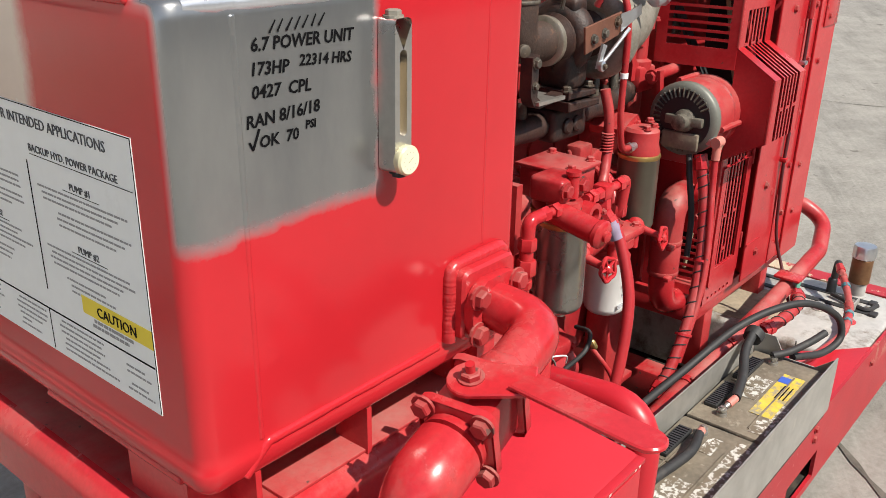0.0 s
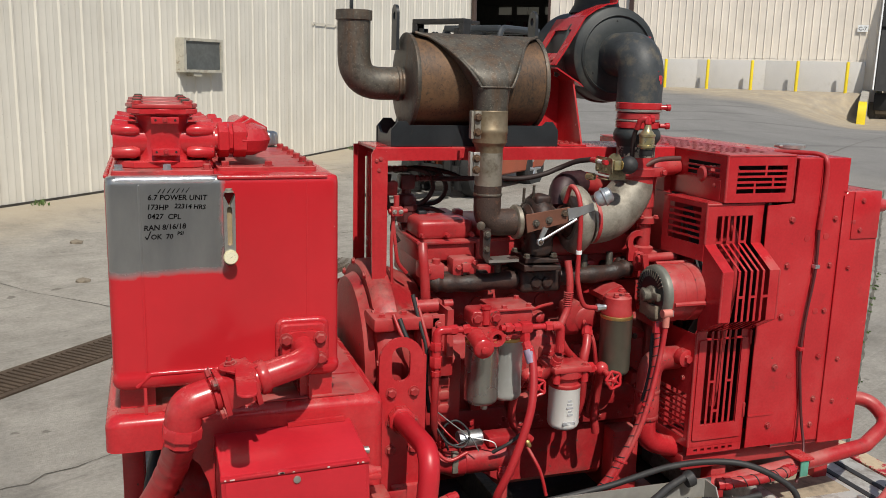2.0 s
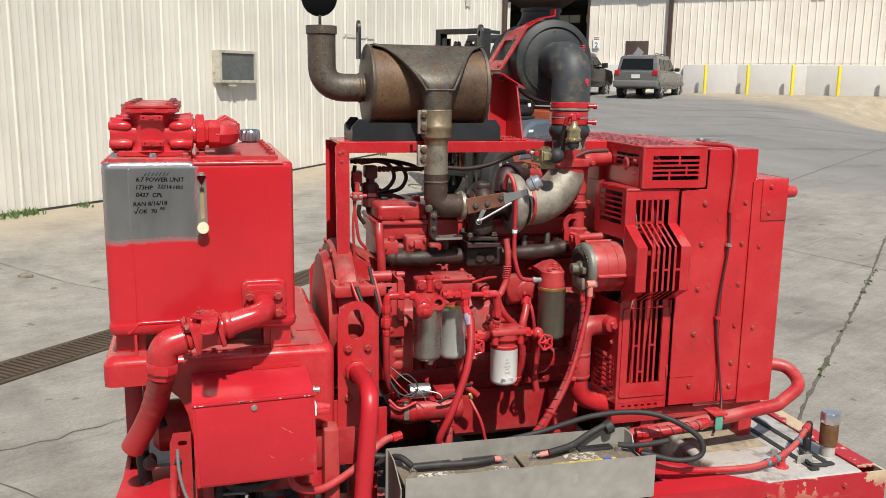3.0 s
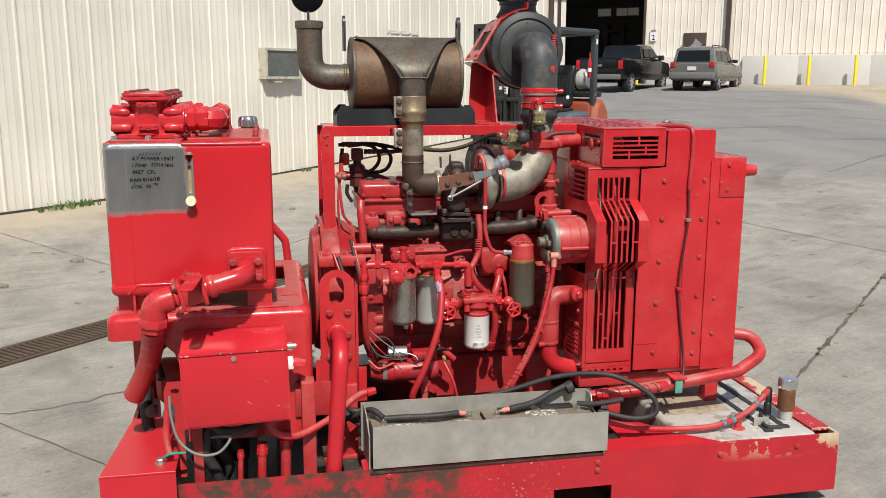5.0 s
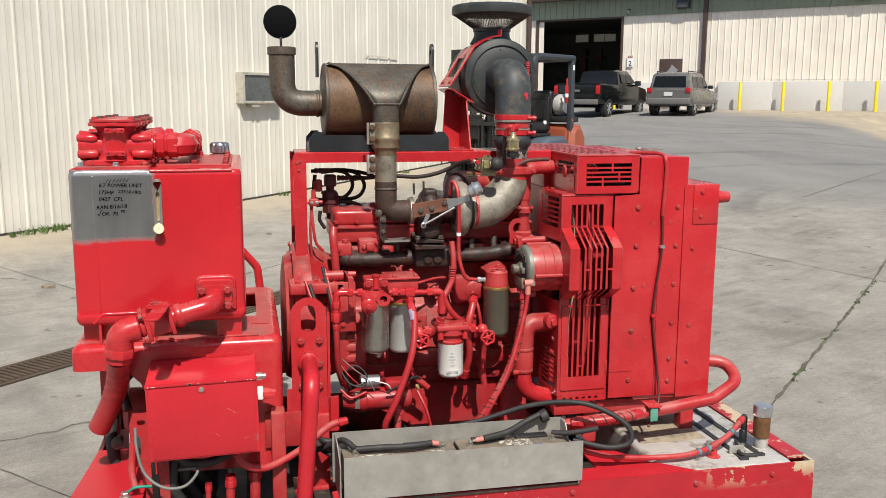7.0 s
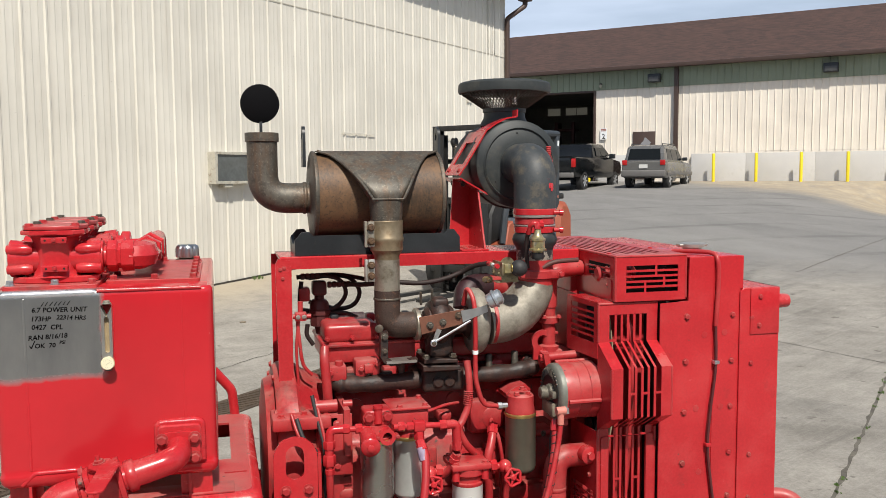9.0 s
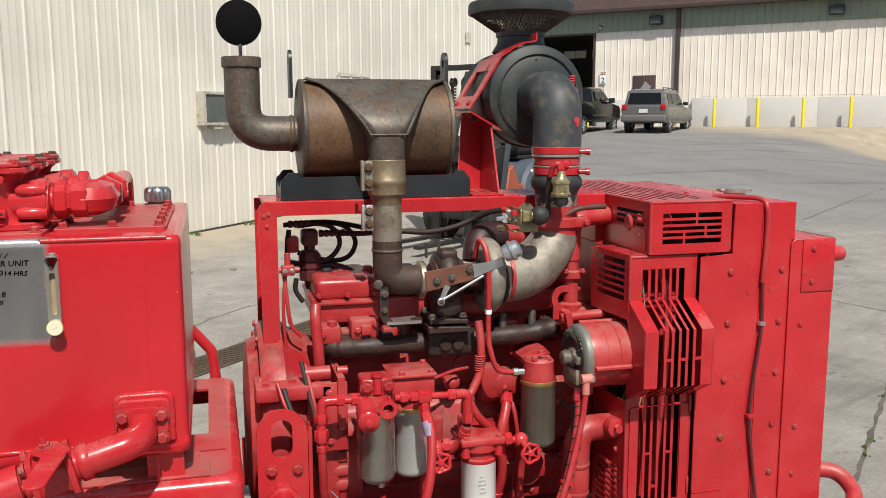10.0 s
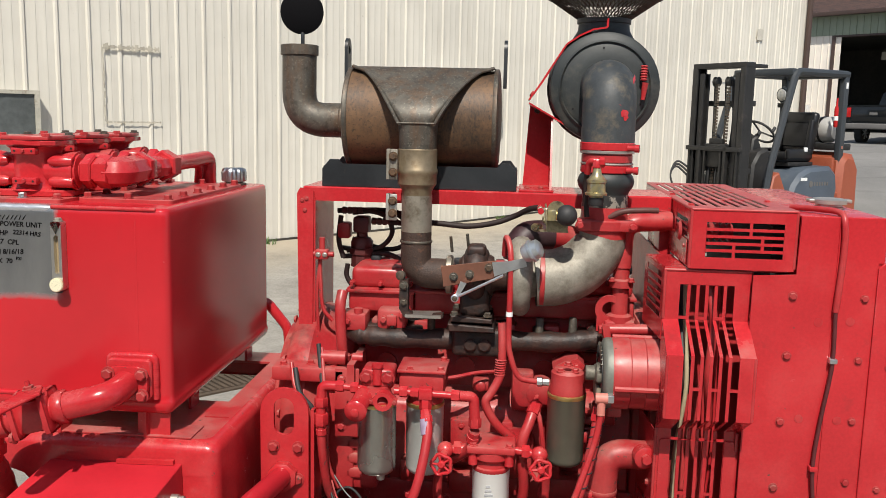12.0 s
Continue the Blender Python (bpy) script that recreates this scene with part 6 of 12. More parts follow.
def build_skid():
    t = thing("skid_frame", (1.9, 1.1, 0), "worn red steel skid frame with flaking paint, under the whole machine", "frame")
    # front rail with fork pocket
    bm = nb()
    with_holes(bm, [(0.66, 0.06), (3.235, 0.06), (3.235, 0.300), (0.66, 0.318)], [[(2.045, 0.085), (2.275, 0.085), (2.275, 0.170), (2.045, 0.170)], [(1.10, 0.085), (1.32, 0.085), (1.32, 0.170), (1.10, 0.170)]], "y", RY, RY + 0.010)
    part("front_rail", bm, RED_WORN, t, "front rail with paint flaked to primer")
    bm = nb()
    prism(bm, [(1.33, RY + 0.009), (2.72, RY + 0.009), (2.60, RY + 0.11), (1.33, RY + 0.11)], "z", 0.296, 0.306)
    part("rail_ledge", bm, SCUFFED, t)
    bm = nb()
    prism(bm, [(2.36, RY + 0.1105), (2.599, RY + 0.1105), (2.50, RY + 0.26), (2.36, RY + 0.30)], "z", 0.290, 0.300)
    part("deck_plate", bm, SCUFFED, t)
    bm = nb()
    box(bm, 3.225, 3.237, RY + 0.010, 1.72, 0.06, 0.300)
    box(bm, 3.155, 3.2245, RY + 0.06, 1.72, 0.291, 0.3005)
    part("end_rail", bm, RED_WORN, t)
    bm = nb()
    box(bm, 0.66, 3.23, 1.71, 1.722, 0.06, 0.300)
    part("back_rail", bm, RED_WORN, t)
    bm = nb()
    box(bm, 0.45, 3.15, RY + 0.012, 1.708, 0.05, 0.075)
    part("floor_plate", bm, OILY, t, "oil-black floor of the skid")
    # left foot with its plate
    bm = nb()
    prism(bm, [(0.445, 0.452), (0.690, 0.452), (0.690, 0.96), (0.485, 0.96)], "z", 0.385, 0.3925, bev=0.0015)
    box(bm, 0.445, 0.69, 0.452, 0.462, 0.10, 0.3845)
    part("foot_plate", bm, SCUFFED, t)
    bm = nb()
    box(bm, 0.48, 0.495, 0.47, 1.70, 0.06, 0.384)
    part("foot_side", bm, SCUFFED, t)
    bm = nb()
    with_holes(bm, [(0.648, 0.30), (0.712, 0.30), (0.712, 0.655), (0.660, 0.655), (0.648, 0.62)], [rounded(0.672, 0.700, 0.612, 0.630, 0.008, 3), rounded(0.660, 0.682, 0.50, 0.575, 0.010, 3), rounded(0.660, 0.682, 0.40, 0.465, 0.010, 3)], "y", 0.600, 0.606)
    part("upright", bm, RED_DUSTY, t, "slotted red upright beside the control box")
    bm = nb()
    box(bm, 0.74, 0.775, 0.56, 0.60, 0.075, 0.53, 0.004)
    part("upright", bm, RED_CAST, t)
    bm = nb()
    box(bm, 1.12, 1.17, 0.60, 0.68, 0.075, 0.62, 0.006)
    box(bm, 1.10, 1.23, 0.66, 0.668, 0.47, 0.60, 0.002)
    part("upright", bm, RED_CAST, t, "stained red upright by the pump drive")
    # cross members
    for x in (0.95, 1.28, 1.75, 2.30, 2.75):
        bm = nb()
        box(bm, x, x + 0.08, RY + 0.12, 1.70, 0.076, 0.20, 0.005)
        part("cross_member", bm, OILY if x < 2.0 else RED_DUSTY, t)
    for x, z in ((2.215, 0.292 - 0.025), (2.215, 0.235), (1.42, 0.285), (2.72, 0.255), (3.05, 0.262)):
        bolt(t, (x, RY, z), FRONT, 0.010, 0.008, RED)
    bolt(t, (0.633, 0.52, 0.3925), UPZ, 0.014, 0.02, STEEL)
    # engine feet
    for x, y in ((1.30, 0.92), (2.17, 1.12), (1.30, 1.55), (2.17, 1.55)):
        bm = nb()
        box(bm, x - 0.05, x + 0.05, y - 0.04, y + 0.04, 0.19, 0.50, 0.006)
        box(bm, x - 0.09, x + 0.09, y - 0.06, y + 0.06, 0.19, 0.21, 0.003)
        part("engine_foot", bm, RED_DUSTY, t)


build_skid()


def build_battery_box():
    t = thing("battery_box", (1.8, 0.6, 0.30), "open battery box of scuffed grey sheet metal on the skid", "battery box")
    BX0, BX1, BY0, BY1 = 1.362, 2.246, 0.486, 0.700
    bm = nb()
    prism(bm, [(BX0, 0.322), (BX1, 0.318), (BX1, 0.471), (BX0, 0.480)], "y", BY0, BY0 + 0.004)
    part("front_sheet", bm, GREY_PLATE, t)
    bm = nb()
    prism(bm, [(BX0 - 0.02, 0.30), (BX1 + 0.01, 0.30), (BX1 + 0.01, 0.487), (BX0 - 0.02, 0.493)], "y", BY1, BY1 + 0.004)
    part("back_sheet", bm, GREY_PLATE, t)
    bm = nb()
    prism(bm, [(BY0 + 0.02, 0.30), (BY1 - 0.001, 0.30), (BY1 - 0.001, 0.489), (BY0 + 0.13, 0.489), (BY0 + 0.02, 0.44)], "x", BX0 - 0.012, BX0 - 0.008)
    part("end_sheet", bm, GREY_PLATE, t)
    bm = nb()
    prism(bm, [(BY0 + 0.005, 0.30), (BY1 - 0.001, 0.30), (BY1 - 0.001, 0.482), (BY0 + 0.16, 0.482), (BY0 + 0.13, 0.43), (BY0 + 0.05, 0.43), (BY0 + 0.005, 0.468)], "x", BX1 - 0.012, BX1 - 0.008)
    part("end_sheet", bm, GREY_PLATE, t)
    bm = nb()
    box(bm, BX0 - 0.01, BX1 - 0.006, BY0 + 0.005, BY1 - 0.001, 0.3005, 0.306)
    part("bottom_sheet", bm, OILY, t)
    for x in (1.40, 2.20):
        bolt(t, (x, BY0 + 0.02, 0.318), FRONT, 0.006, 0.004, STEEL)
    bm = nb()
    prism(bm, [(2.262, 0.0), (2.30, 0.0), (2.262, 0.05)], "y", 0.60, 0.603)
    bmesh.ops.translate(bm, verts=bm.verts, vec=(0, 0, 0.425))
    part("loose_flap", bm, GREY_PLATE, t)
    # two batteries
    for k, x0 in enumerate((1.375, 1.805)):
        b = thing("battery", (x0 + 0.21, 0.6, 0.307), "large black battery with a grimy top and torn labels", "battery", "batteries in the box")
        x1, y0, y1, zt = x0 + 0.415, 0.505, 0.690, 0.432
        bm = nb()
        box(bm, x0, x1, y0, y1, 0.307, zt - 0.018, 0.006)
        part("case", bm, BATTERY_CASE, b)
        bm = nb()
        box(bm, x0 - 0.002, x1 + 0.002, y0 - 0.002, y1 + 0.002, zt - 0.017, zt, 0.005)
        part("lid", bm, BATTERY_TOP, b, "dusty battery lid")
        for i in range(2):
            vx = x0 + 0.06 + i * 0.17
            bm = nb()
            box(bm, vx, vx + 0.13, y1 - 0.045, y1 - 0.012, zt - 0.001, zt + 0.010, 0.003)
            cap = part("vent_cap", bm, RUBBER, b)
            bm = nb()
            for q in range(13):
                box(bm, vx + 0.003 + q * 0.0096, vx + 0.0075 + q * 0.0096, y1 - 0.042, y1 - 0.015, zt + 0.009, zt + 0.0125)
            tagged(part("vent_rib", bm, BATTERY_CASE, cap), kind="stuff")
        for lx, ly, w, d in ((0.03, 0.552, 0.30, 0.004), (0.215, 0.615, 0.004, 0.06), (0.12, 0.640, 0.16, 0.005)):
            bm = nb()
            box(bm, x0 + lx, x0 + lx + w, ly, ly + d, zt - 0.001, zt + 0.0035, 0.001)
            part("lid_ridge", bm, BATTERY_TOP, b)
        torn = surface("torn_label", (0.58, 0.57, 0.53), 0.5, vary=0.15, fine=60, coarse=38, grime=(0.17, 0.14, 0.10), grime_at=(0.46, 0.50), bumpiness=0.1)
        for lx, ly, w, d in ((0.06, 0.512, 0.33, 0.036), (0.05, 0.560, 0.13, 0.05), (0.30, 0.575, 0.07, 0.03)) if not k else ((0.02, 0.512, 0.16, 0.040), (0.16, 0.590, 0.12, 0.05)):
            bm = nb()
            box(bm, x0 + lx, x0 + lx + w, ly, ly + d, zt + 0.0004, zt + 0.0012)
            part("label", bm, torn, b, "torn white label")
        if k:
            bm = nb()
            box(bm, x0 + 0.10, x0 + 0.335, 0.528, 0.582, zt + 0.0014, zt + 0.002)
            part("label", bm, WORN_LABEL, b, "torn yellow label")
            bm = nb()
            box(bm, x0 + 0.285, x0 + 0.318, 0.556, 0.582, zt + 0.0022, zt + 0.0028)
            part("label", bm, BLUE_LABEL, b, "blue label")
            for py in (0.536, 0.546, 0.556):
                bm = nb()
                box(bm, x0 + 0.20, x0 + 0.275, py, py + 0.003, zt + 0.0022, zt + 0.0028)
                part("print_bar", bm, INK, b)
        for x in (x0 + 0.045, x0 + 0.37):
            bm = nb()
            lathe(bm, (x, 0.625, zt - 0.001), UPZ, [(0.013, 0), (0.012, 0.008), (0.005, 0.009), (0.005, 0.024)], 12)
            lathe(bm, (x, 0.625, zt + 0.012), UPZ, [(0.010, 0), (0.010, 0.007)], 6)
            part("terminal", bm, STEEL, b)
    return t


build_battery_box()


def cable(name, pts, r, mat, label, category="cable", group="", n=10):
    bm = nb()
    tube(bm, pts, r, n, 8)
    z = min(Vector(p).z for p in pts)
    return solo(name, bm, mat, (pts[0][0], pts[0][1], z), label, category, group)


def lug_end(p, q, mat=STEEL, copper=True):
    """A crimped cable end from p towards q."""
    p, q = Vector(p), Vector(q)
    t = thing("cable_lug", tuple(p), "crimped cable lug with a pale red sleeve", "cable lug", "battery cable lugs")
    bm = nb()
    cyl(bm, p, p.lerp(q, 0.55), 0.0095, n=10)
    part("sleeve", bm, surface("salmon_sleeve", (0.62, 0.22, 0.18), 0.5, vary=0.2) if copper else RUBBER, t)
    bm = nb()
    cyl(bm, p.lerp(q, 0.5), p.lerp(q, 0.8), 0.007, 0.005, n=10)
    lathe(bm, q - Vector((0, 0, 0.002)), UPZ, [(0.011, 0), (0.011, 0.004)], 12)
    part("lug", bm, mat, t)


ZB = 0.447
cable("battery_cable", [(1.20, 0.80, 0.36), (1.33, 0.74, 0.43), (1.38, 0.68, 0.47), (1.42, 0.625, ZB + 0.008)], 0.011, RUBBER, "thick black battery cable", group="battery cables")
cable("battery_cable", [(1.42, 0.625, ZB + 0.006), (1.50, 0.615, ZB + 0.010), (1.62, 0.60, ZB + 0.012), (1.70, 0.615, ZB + 0.012)], 0.011, RUBBER, "thick black battery cable joining the terminals", group="battery cables")
cable("battery_cable", [(1.90, 0.615, ZB + 0.012), (2.00, 0.64, ZB + 0.02), (2.08, 0.67, 0.49), (2.15, 0.68, 0.515)], 0.012, RUBBER, "thick black battery cable", group="battery cables")
cable("battery_cable", [(2.175, 0.63, ZB + 0.008), (2.22, 0.60, 0.46), (2.28, 0.57, 0.475), (2.33, 0.55, 0.49)], 0.010, RUBBER, "black battery cable over the end of the box", group="battery cables")
cable("looped_cable", [(1.42, 0.83, 0.395), (1.62, 0.80, 0.42), (1.90, 0.76, 0.47), (2.12, 0.70, 0.545), (2.30, 0.62, 0.565), (2.44, 0.56, 0.50), (2.46, 0.54, 0.43), (2.38, 0.56, 0.405), (2.25, 0.60, 0.43)], 0.0100, RUBBER, "thick black cable in a loop over the battery box", group="battery cables", n=14)
cable("starter_cable", [(1.42, 0.83, 0.395), (1.33, 0.86, 0.40), (1.29, 0.84, 0.42), (1.31, 0.79, 0.40), (1.40, 0.72, 0.36)], 0.0125, RUBBER, "thick black cable dipping behind the battery box", group="battery cables", n=12)
lug_end((1.70, 0.615, ZB + 0.012), (1.745, 0.625, ZB))
lug_end((1.90, 0.615, ZB + 0.012), (1.850, 0.625, ZB))
lug_end((1.46, 0.62, ZB + 0.008), (1.42, 0.625, ZB), copper=False)
bm = nb()
lathe(bm, (2.145, 0.68, 0.50), (0.8, 0, 0.3), [(0.024, 0), (0.026, 0.01), (0.026, 0.025), (0.02, 0.03)], 14)
solo("cable_boot", bm, RUBBER, (2.145, 0.68, 0.49), "black rubber boot on a cable end", "boot")


def build_fuel_tank():
    t = thing("fuel_tank", (2.95, 0.9, 0.08), "silver-grey fuel tank in the skid, with a tall filler", "tank")
    x0, x1, y0, y1, zt = 2.60, 3.150, 0.5105, 1.66, 0.302
    bm = nb()
    box(bm, x0, x1, y0, y1, 0.08, zt, 0.018, 3)
    part("shell", bm, SILVER_TANK, t)
    for x, ya in ((2.952, 0.575), (3.040, 0.60)):
        bm = nb()
        box(bm, x, x + 0.026, ya, 1.64, zt - 0.004, zt + 0.004, 0.0015)
        box(bm, x - 0.006, x + 0.030, ya - 0.018, ya + 0.006, zt - 0.002, zt + 0.009, 0.002)
        part("strap", bm, RUBBER, t, "black strap laid over the tank")
    bm = nb()
    box(bm, x0 + 0.04, 2.93, 0.80, 1.62, zt - 0.002, zt + 0.0015, 0.001)
    part("dirt_film", bm, surface("caked_tan_dirt", (0.30, 0.25, 0.18), 0.9, vary=0.35, fine=50, coarse=8, grime=(0.14, 0.115, 0.085), grime_at=(0.48, 0.70), bumpiness=0.3), t, "tan dirt lying on the tank's top")
    bm = nb()
    lathe(bm, (3.097, 0.662, zt - 0.002), UPZ, [(0.034, 0), (0.034, 0.006), (0.028, 0.008), (0.028, 0.05)], 22)
    part("neck", bm, SILVER_TANK, t)
    bm = nb()
    lathe(bm, (3.097, 0.662, zt + 0.048), UPZ, [(0.029, 0), (0.034, 0.004), (0.034, 0.088), (0.029, 0.092)], 22)
    part("filler_sleeve", bm, surface("rusty_brass", (0.22, 0.115, 0.055), 0.55, 0.5, vary=0.35, fine=60, coarse=14, bumpiness=0.2), t, "rust-brown filler sleeve")
    bm = nb()
    n, rings = 32, []
    for r, h in ((0.036, 0.140), (0.038, 0.144), (0.038, 0.176), (0.034, 0.184), (0.0, 0.186)):
        rings.append([Vector((3.097, 0.662, zt + h)) + Vector((math.cos(2 * math.pi * i / n), math.sin(2 * math.pi * i / n), 0)) * max(r - (0.003 if i % 4 == 0 and r > 0.035 else 0), 1e-4) for i in range(n)])
    ring_skin(bm, rings)
    part("cap", bm, ZINC, t, "knurled zinc cap")
    for p in ((2.99, 0.645), (2.86, 0.62), (2.90, 0.72)):
        bm = nb()
        lathe(bm, (p[0], p[1], zt - 0.001), UPZ, [(0.028, 0), (0.028, 0.004), (0.016, 0.006), (0.014, 0.022), (0.008, 0.024)], 16)
        part("sender_plug", bm, STEEL if p[0] > 2.88 else RED, t)
    bm = nb()
    box(bm, 2.935, 3.00, 0.625, 0.630, zt, zt + 0.035, 0.002)
    part("tab", bm, GREY_PLATE, t)
    for p in ((3.02, 0.60), (3.04, 0.70), (2.78, 0.60)):
        bolt(t, (p[0], p[1], zt), UPZ, 0.008, 0.006, STEEL)
    bm = nb()
    tube(bm, [(3.02, 0.72, zt + 0.012), (2.97, 0.60, zt + 0.010), (3.03, 0.575, zt + 0.010)], 0.008, 8)
    part("breather_tube", bm, RUBBER, t)
    bm = nb()
    lathe(bm, (3.06, 0.735, zt - 0.001), UPZ, [(0.016, 0), (0.016, 0.05), (0.012, 0.055)], 14)
    part("breather", bm, BLACK, t)


build_fuel_tank()


def red_hose(name, pts, r, label, spiral=True, mat=None, group="", seed=0):
    t = thing(name, (pts[0][0], pts[0][1], min(p[2] for p in pts)), label, "hose", group)
    path = spline(pts, 12)
    bm = nb()
    sweep(bm, path, r, 14)
    part("hose_body", bm, mat or RED_DUSTY, t)
    if spiral:
        bm = nb()
        turns, n = int(sum((b - a).length for a, b in zip(path, path[1:])) / (r * 2.2)), len(path)
        out = []
        tot = turns * 12
        _, u, _v = frame_of(path[1] - path[0])
        for i in range(tot + 1):
            f = i / tot * (n - 1)
            k = min(int(f), n - 2)
            p = path[k].lerp(path[k + 1], f - k)
            tg = (path[k + 1] - path[k]).normalized()
            u = (u - tg * u.dot(tg)).normalized()
            w = tg.cross(u)
            a = 2 * math.pi * i / 12
            out.append(p + (u * math.cos(a) + w * math.sin(a)) * r * 1.02)
        sweep(bm, out, r * 0.13, 5)
        part("spiral_wrap", bm, RUBBER, t, "dark spiral wrap")
    for e, f in ((path[0], path[1]), (path[-1], path[-2])):
        bm = nb()
        d = (f - e).normalized()
        lathe(bm, e, d, [(r * 1.15, 0), (r * 1.15, r * 1.2), (r * 1.3, r * 1.25), (r * 1.3, r * 2.6), (r * 1.1, r * 2.7)], 8)
        part("hose_fitting", bm, RED, t)
    return t


# long pipe along the front of the engine, and its bend by the fuel tank
bm = nb()
pipe(bm, [(1.42, 0.765, 0.368), (2.45, 0.765, 0.436), (2.72, 0.765, 0.462), (2.93, 0.765, 0.490), (3.062, 0.80, 0.548), (3.055, 0.89, 0.603), (2.92, 0.93, 0.612)], 0.0255, 0.07, 18)
lp = thing("coolant_pipe", (2.2, 0.77, 0.34), "long red pipe along the foot of the engine", "pipe")
part("pipe", bm, RED_DUSTY, lp)
for x in (1.95, 2.20):
    bm = nb()
    cyl(bm, (x, 0.765, 0.402 + (x - 1.95) * 0.067), (x + 0.022, 0.765, 0.4035 + (x - 1.95) * 0.067), 0.0305, n=18)
    part("clamp_band", bm, RED, lp)
    bolt(lp, (x + 0.011, 0.765 - 0.015, 0.428 + (x - 1.95) * 0.067), UPZ, 0.006, 0.008, RED)
bm = nb()
box(bm, 2.620, 2.680, 0.722, 0.80, 0.484, 0.492, 0.002)
part("pipe_clamp", bm, RED, lp)
bm = nb()
box(bm, 2.632, 2.665, 0.728, 0.735, 0.425, 0.490, 0.003)
part("clamp_pad", bm, surface("faded_green", (0.10, 0.32, 0.24), 0.6, vary=0.25), lp, "faded green clamp pad")
red_hose("sheathed_hose", [(2.28, 0.70, 0.46), (2.40, 0.68, 0.468), (2.50, 0.68, 0.475), (2.58, 0.71, 0.47)], 0.017, "red hose bound with spiral wrap", group="red hoses")
FUEL_RUN = [(2.28, 0.63, 0.375), (2.45, 0.61, 0.338), (2.68, 0.59, 0.330), (2.80, 0.605, 0.338), (2.862, 0.622, 0.348), (2.95, 0.66, 0.372), (3.045, 0.72, 0.412)]
red_hose("fuel_hose", FUEL_RUN, 0.0115, "red-sprayed fuel hose over the fuel tank", group="red hoses", spiral=False)
tf = thing("fuel_tee", (2.862, 0.622, 0.304), "red tee fitting with teal tape on the fuel hose", "fitting")
bm = nb()
cyl(bm, (2.862, 0.622, 0.322), (2.862, 0.622, 0.346), 0.010, n=10)
part("stem", bm, RED_BOLT, tf)
bm = nb()
lathe(bm, (2.862, 0.622, 0.324), UPZ, [(0.014, 0), (0.014, 0.013)], 6)
part("stem_nut", bm, RED_BOLT, tf)
TEAL = surface("teal_tape", (0.05, 0.22, 0.26), 0.5, vary=0.3, grime=(0.30, 0.03, 0.035), grime_at=(0.5, 0.6), coarse=60)
fuel_path = spline(FUEL_RUN, 12)
for k, nm, mt in ((33, "tape_band", TEAL), (40, "tape_band", TEAL), (44, "hose_clamp", RED_BOLT), (46, "tee_body", RED_BOLT), (50, "hose_clamp", RED_BOLT), (61, "tape_band", TEAL), (66, "hose_clamp", RED_BOLT)):
    bm = nb()
    a, d = fuel_path[k], (fuel_path[k + 1] - fuel_path[k]).normalized()
    w_ = 0.034 if nm == "tee_body" else 0.016
    lathe(bm, a, d, [(0.0125, 0), (0.0142, 0.002), (0.0142, w_ - 0.002), (0.0125, w_)], 6 if nm == "hose_clamp" else 14)
    part(nm, bm, mt, tf)
bm = nb()
pipe(bm, [(3.045, 0.72, 0.412), (3.058, 0.728, 0.417), (3.062, 0.732, 0.36)], 0.0125, 0.012, 12)
part("black_elbow", bm, RUBBER, tf, "black elbow at the end of the hose")
# bent red pipe in front of the bracket
bm = nb()
pipe(bm, [(1.275, 0.88, 0.715), (1.262, 0.545, 0.757), (1.228, 0.540, 0.33), (1.213, 0.545, 0.16)], 0.029, 0.075, 18)
bp = thing("bent_pipe", (1.21, 0.57, 0.2), "chipped red pipe bent down in front of the bracket", "pipe")
part("pipe", bm, SCUFFED, bp)
bm = nb()
lathe(bm, (1.276, 0.90, 0.713), FRONT, [(0.040, 0), (0.042, 0.004), (0.042, 0.03), (0.036, 0.034)], 8)
part("union_nut", bm, RED, bp)
# hoses and wires under the control box
red_hose("hydraulic_hose", [(0.995, 0.56, 0.53), (1.02, 0.54, 0.47), (1.10, 0.56, 0.44), (1.22, 0.62, 0.47), (1.33, 0.70, 0.52), (1.40, 0.72, 0.53)], 0.013, "smooth red hose looping under the control box", spiral=False, group="red hoses")
for x, y, h, r in ((0.90, 0.56, 0.40, 0.010), (0.975, 0.57, 0.42, 0.016), (1.06, 0.60, 0.44, 0.019)):
    red_hose("hydraulic_hose", [(x, y, 0.12), (x - 0.004, y, 0.25), (x + 0.002, y, h)], r, "short upright red hose in the skid", spiral=False, group="red hoses")
for i, (x, y) in enumerate(((0.80, 0.60), (0.84, 0.66), (0.88, 0.72), (0.82, 0.70))):
    cable("black_hose", [(x, y, 0.52), (x - 0.02, y - 0.02, 0.40), (x + 0.02, y, 0.28), (x, y + 0.02, 0.10)], 0.020, RUBBER, "oily black hose in the skid", "hose", "black hoses")
cable("corrugated_conduit", [(0.80, 0.56, 0.53), (0.83, 0.55, 0.49), (0.90, 0.56, 0.475), (0.98, 0.60, 0.49)], 0.016, RUBBER, "black corrugated conduit under the control box", "conduit")
cable("grey_wire", [(0.672, 0.56, 0.62), (0.676, 0.54, 0.55), (0.70, 0.52, 0.47), (0.76, 0.50, 0.425), (0.83, 0.50, 0.425), (0.87, 0.52, 0.47), (0.80, 0.58, 0.45)], 0.0052, GREY_WIRE, "grey wire hanging in a loop", "wire")
cable("green_wire", [(0.645, 0.52, 0.413), (0.67, 0.51, 0.43), (0.72, 0.52, 0.425)], 0.005, GREEN_PAINT, "short green earth wire beside the plinth", "wire")
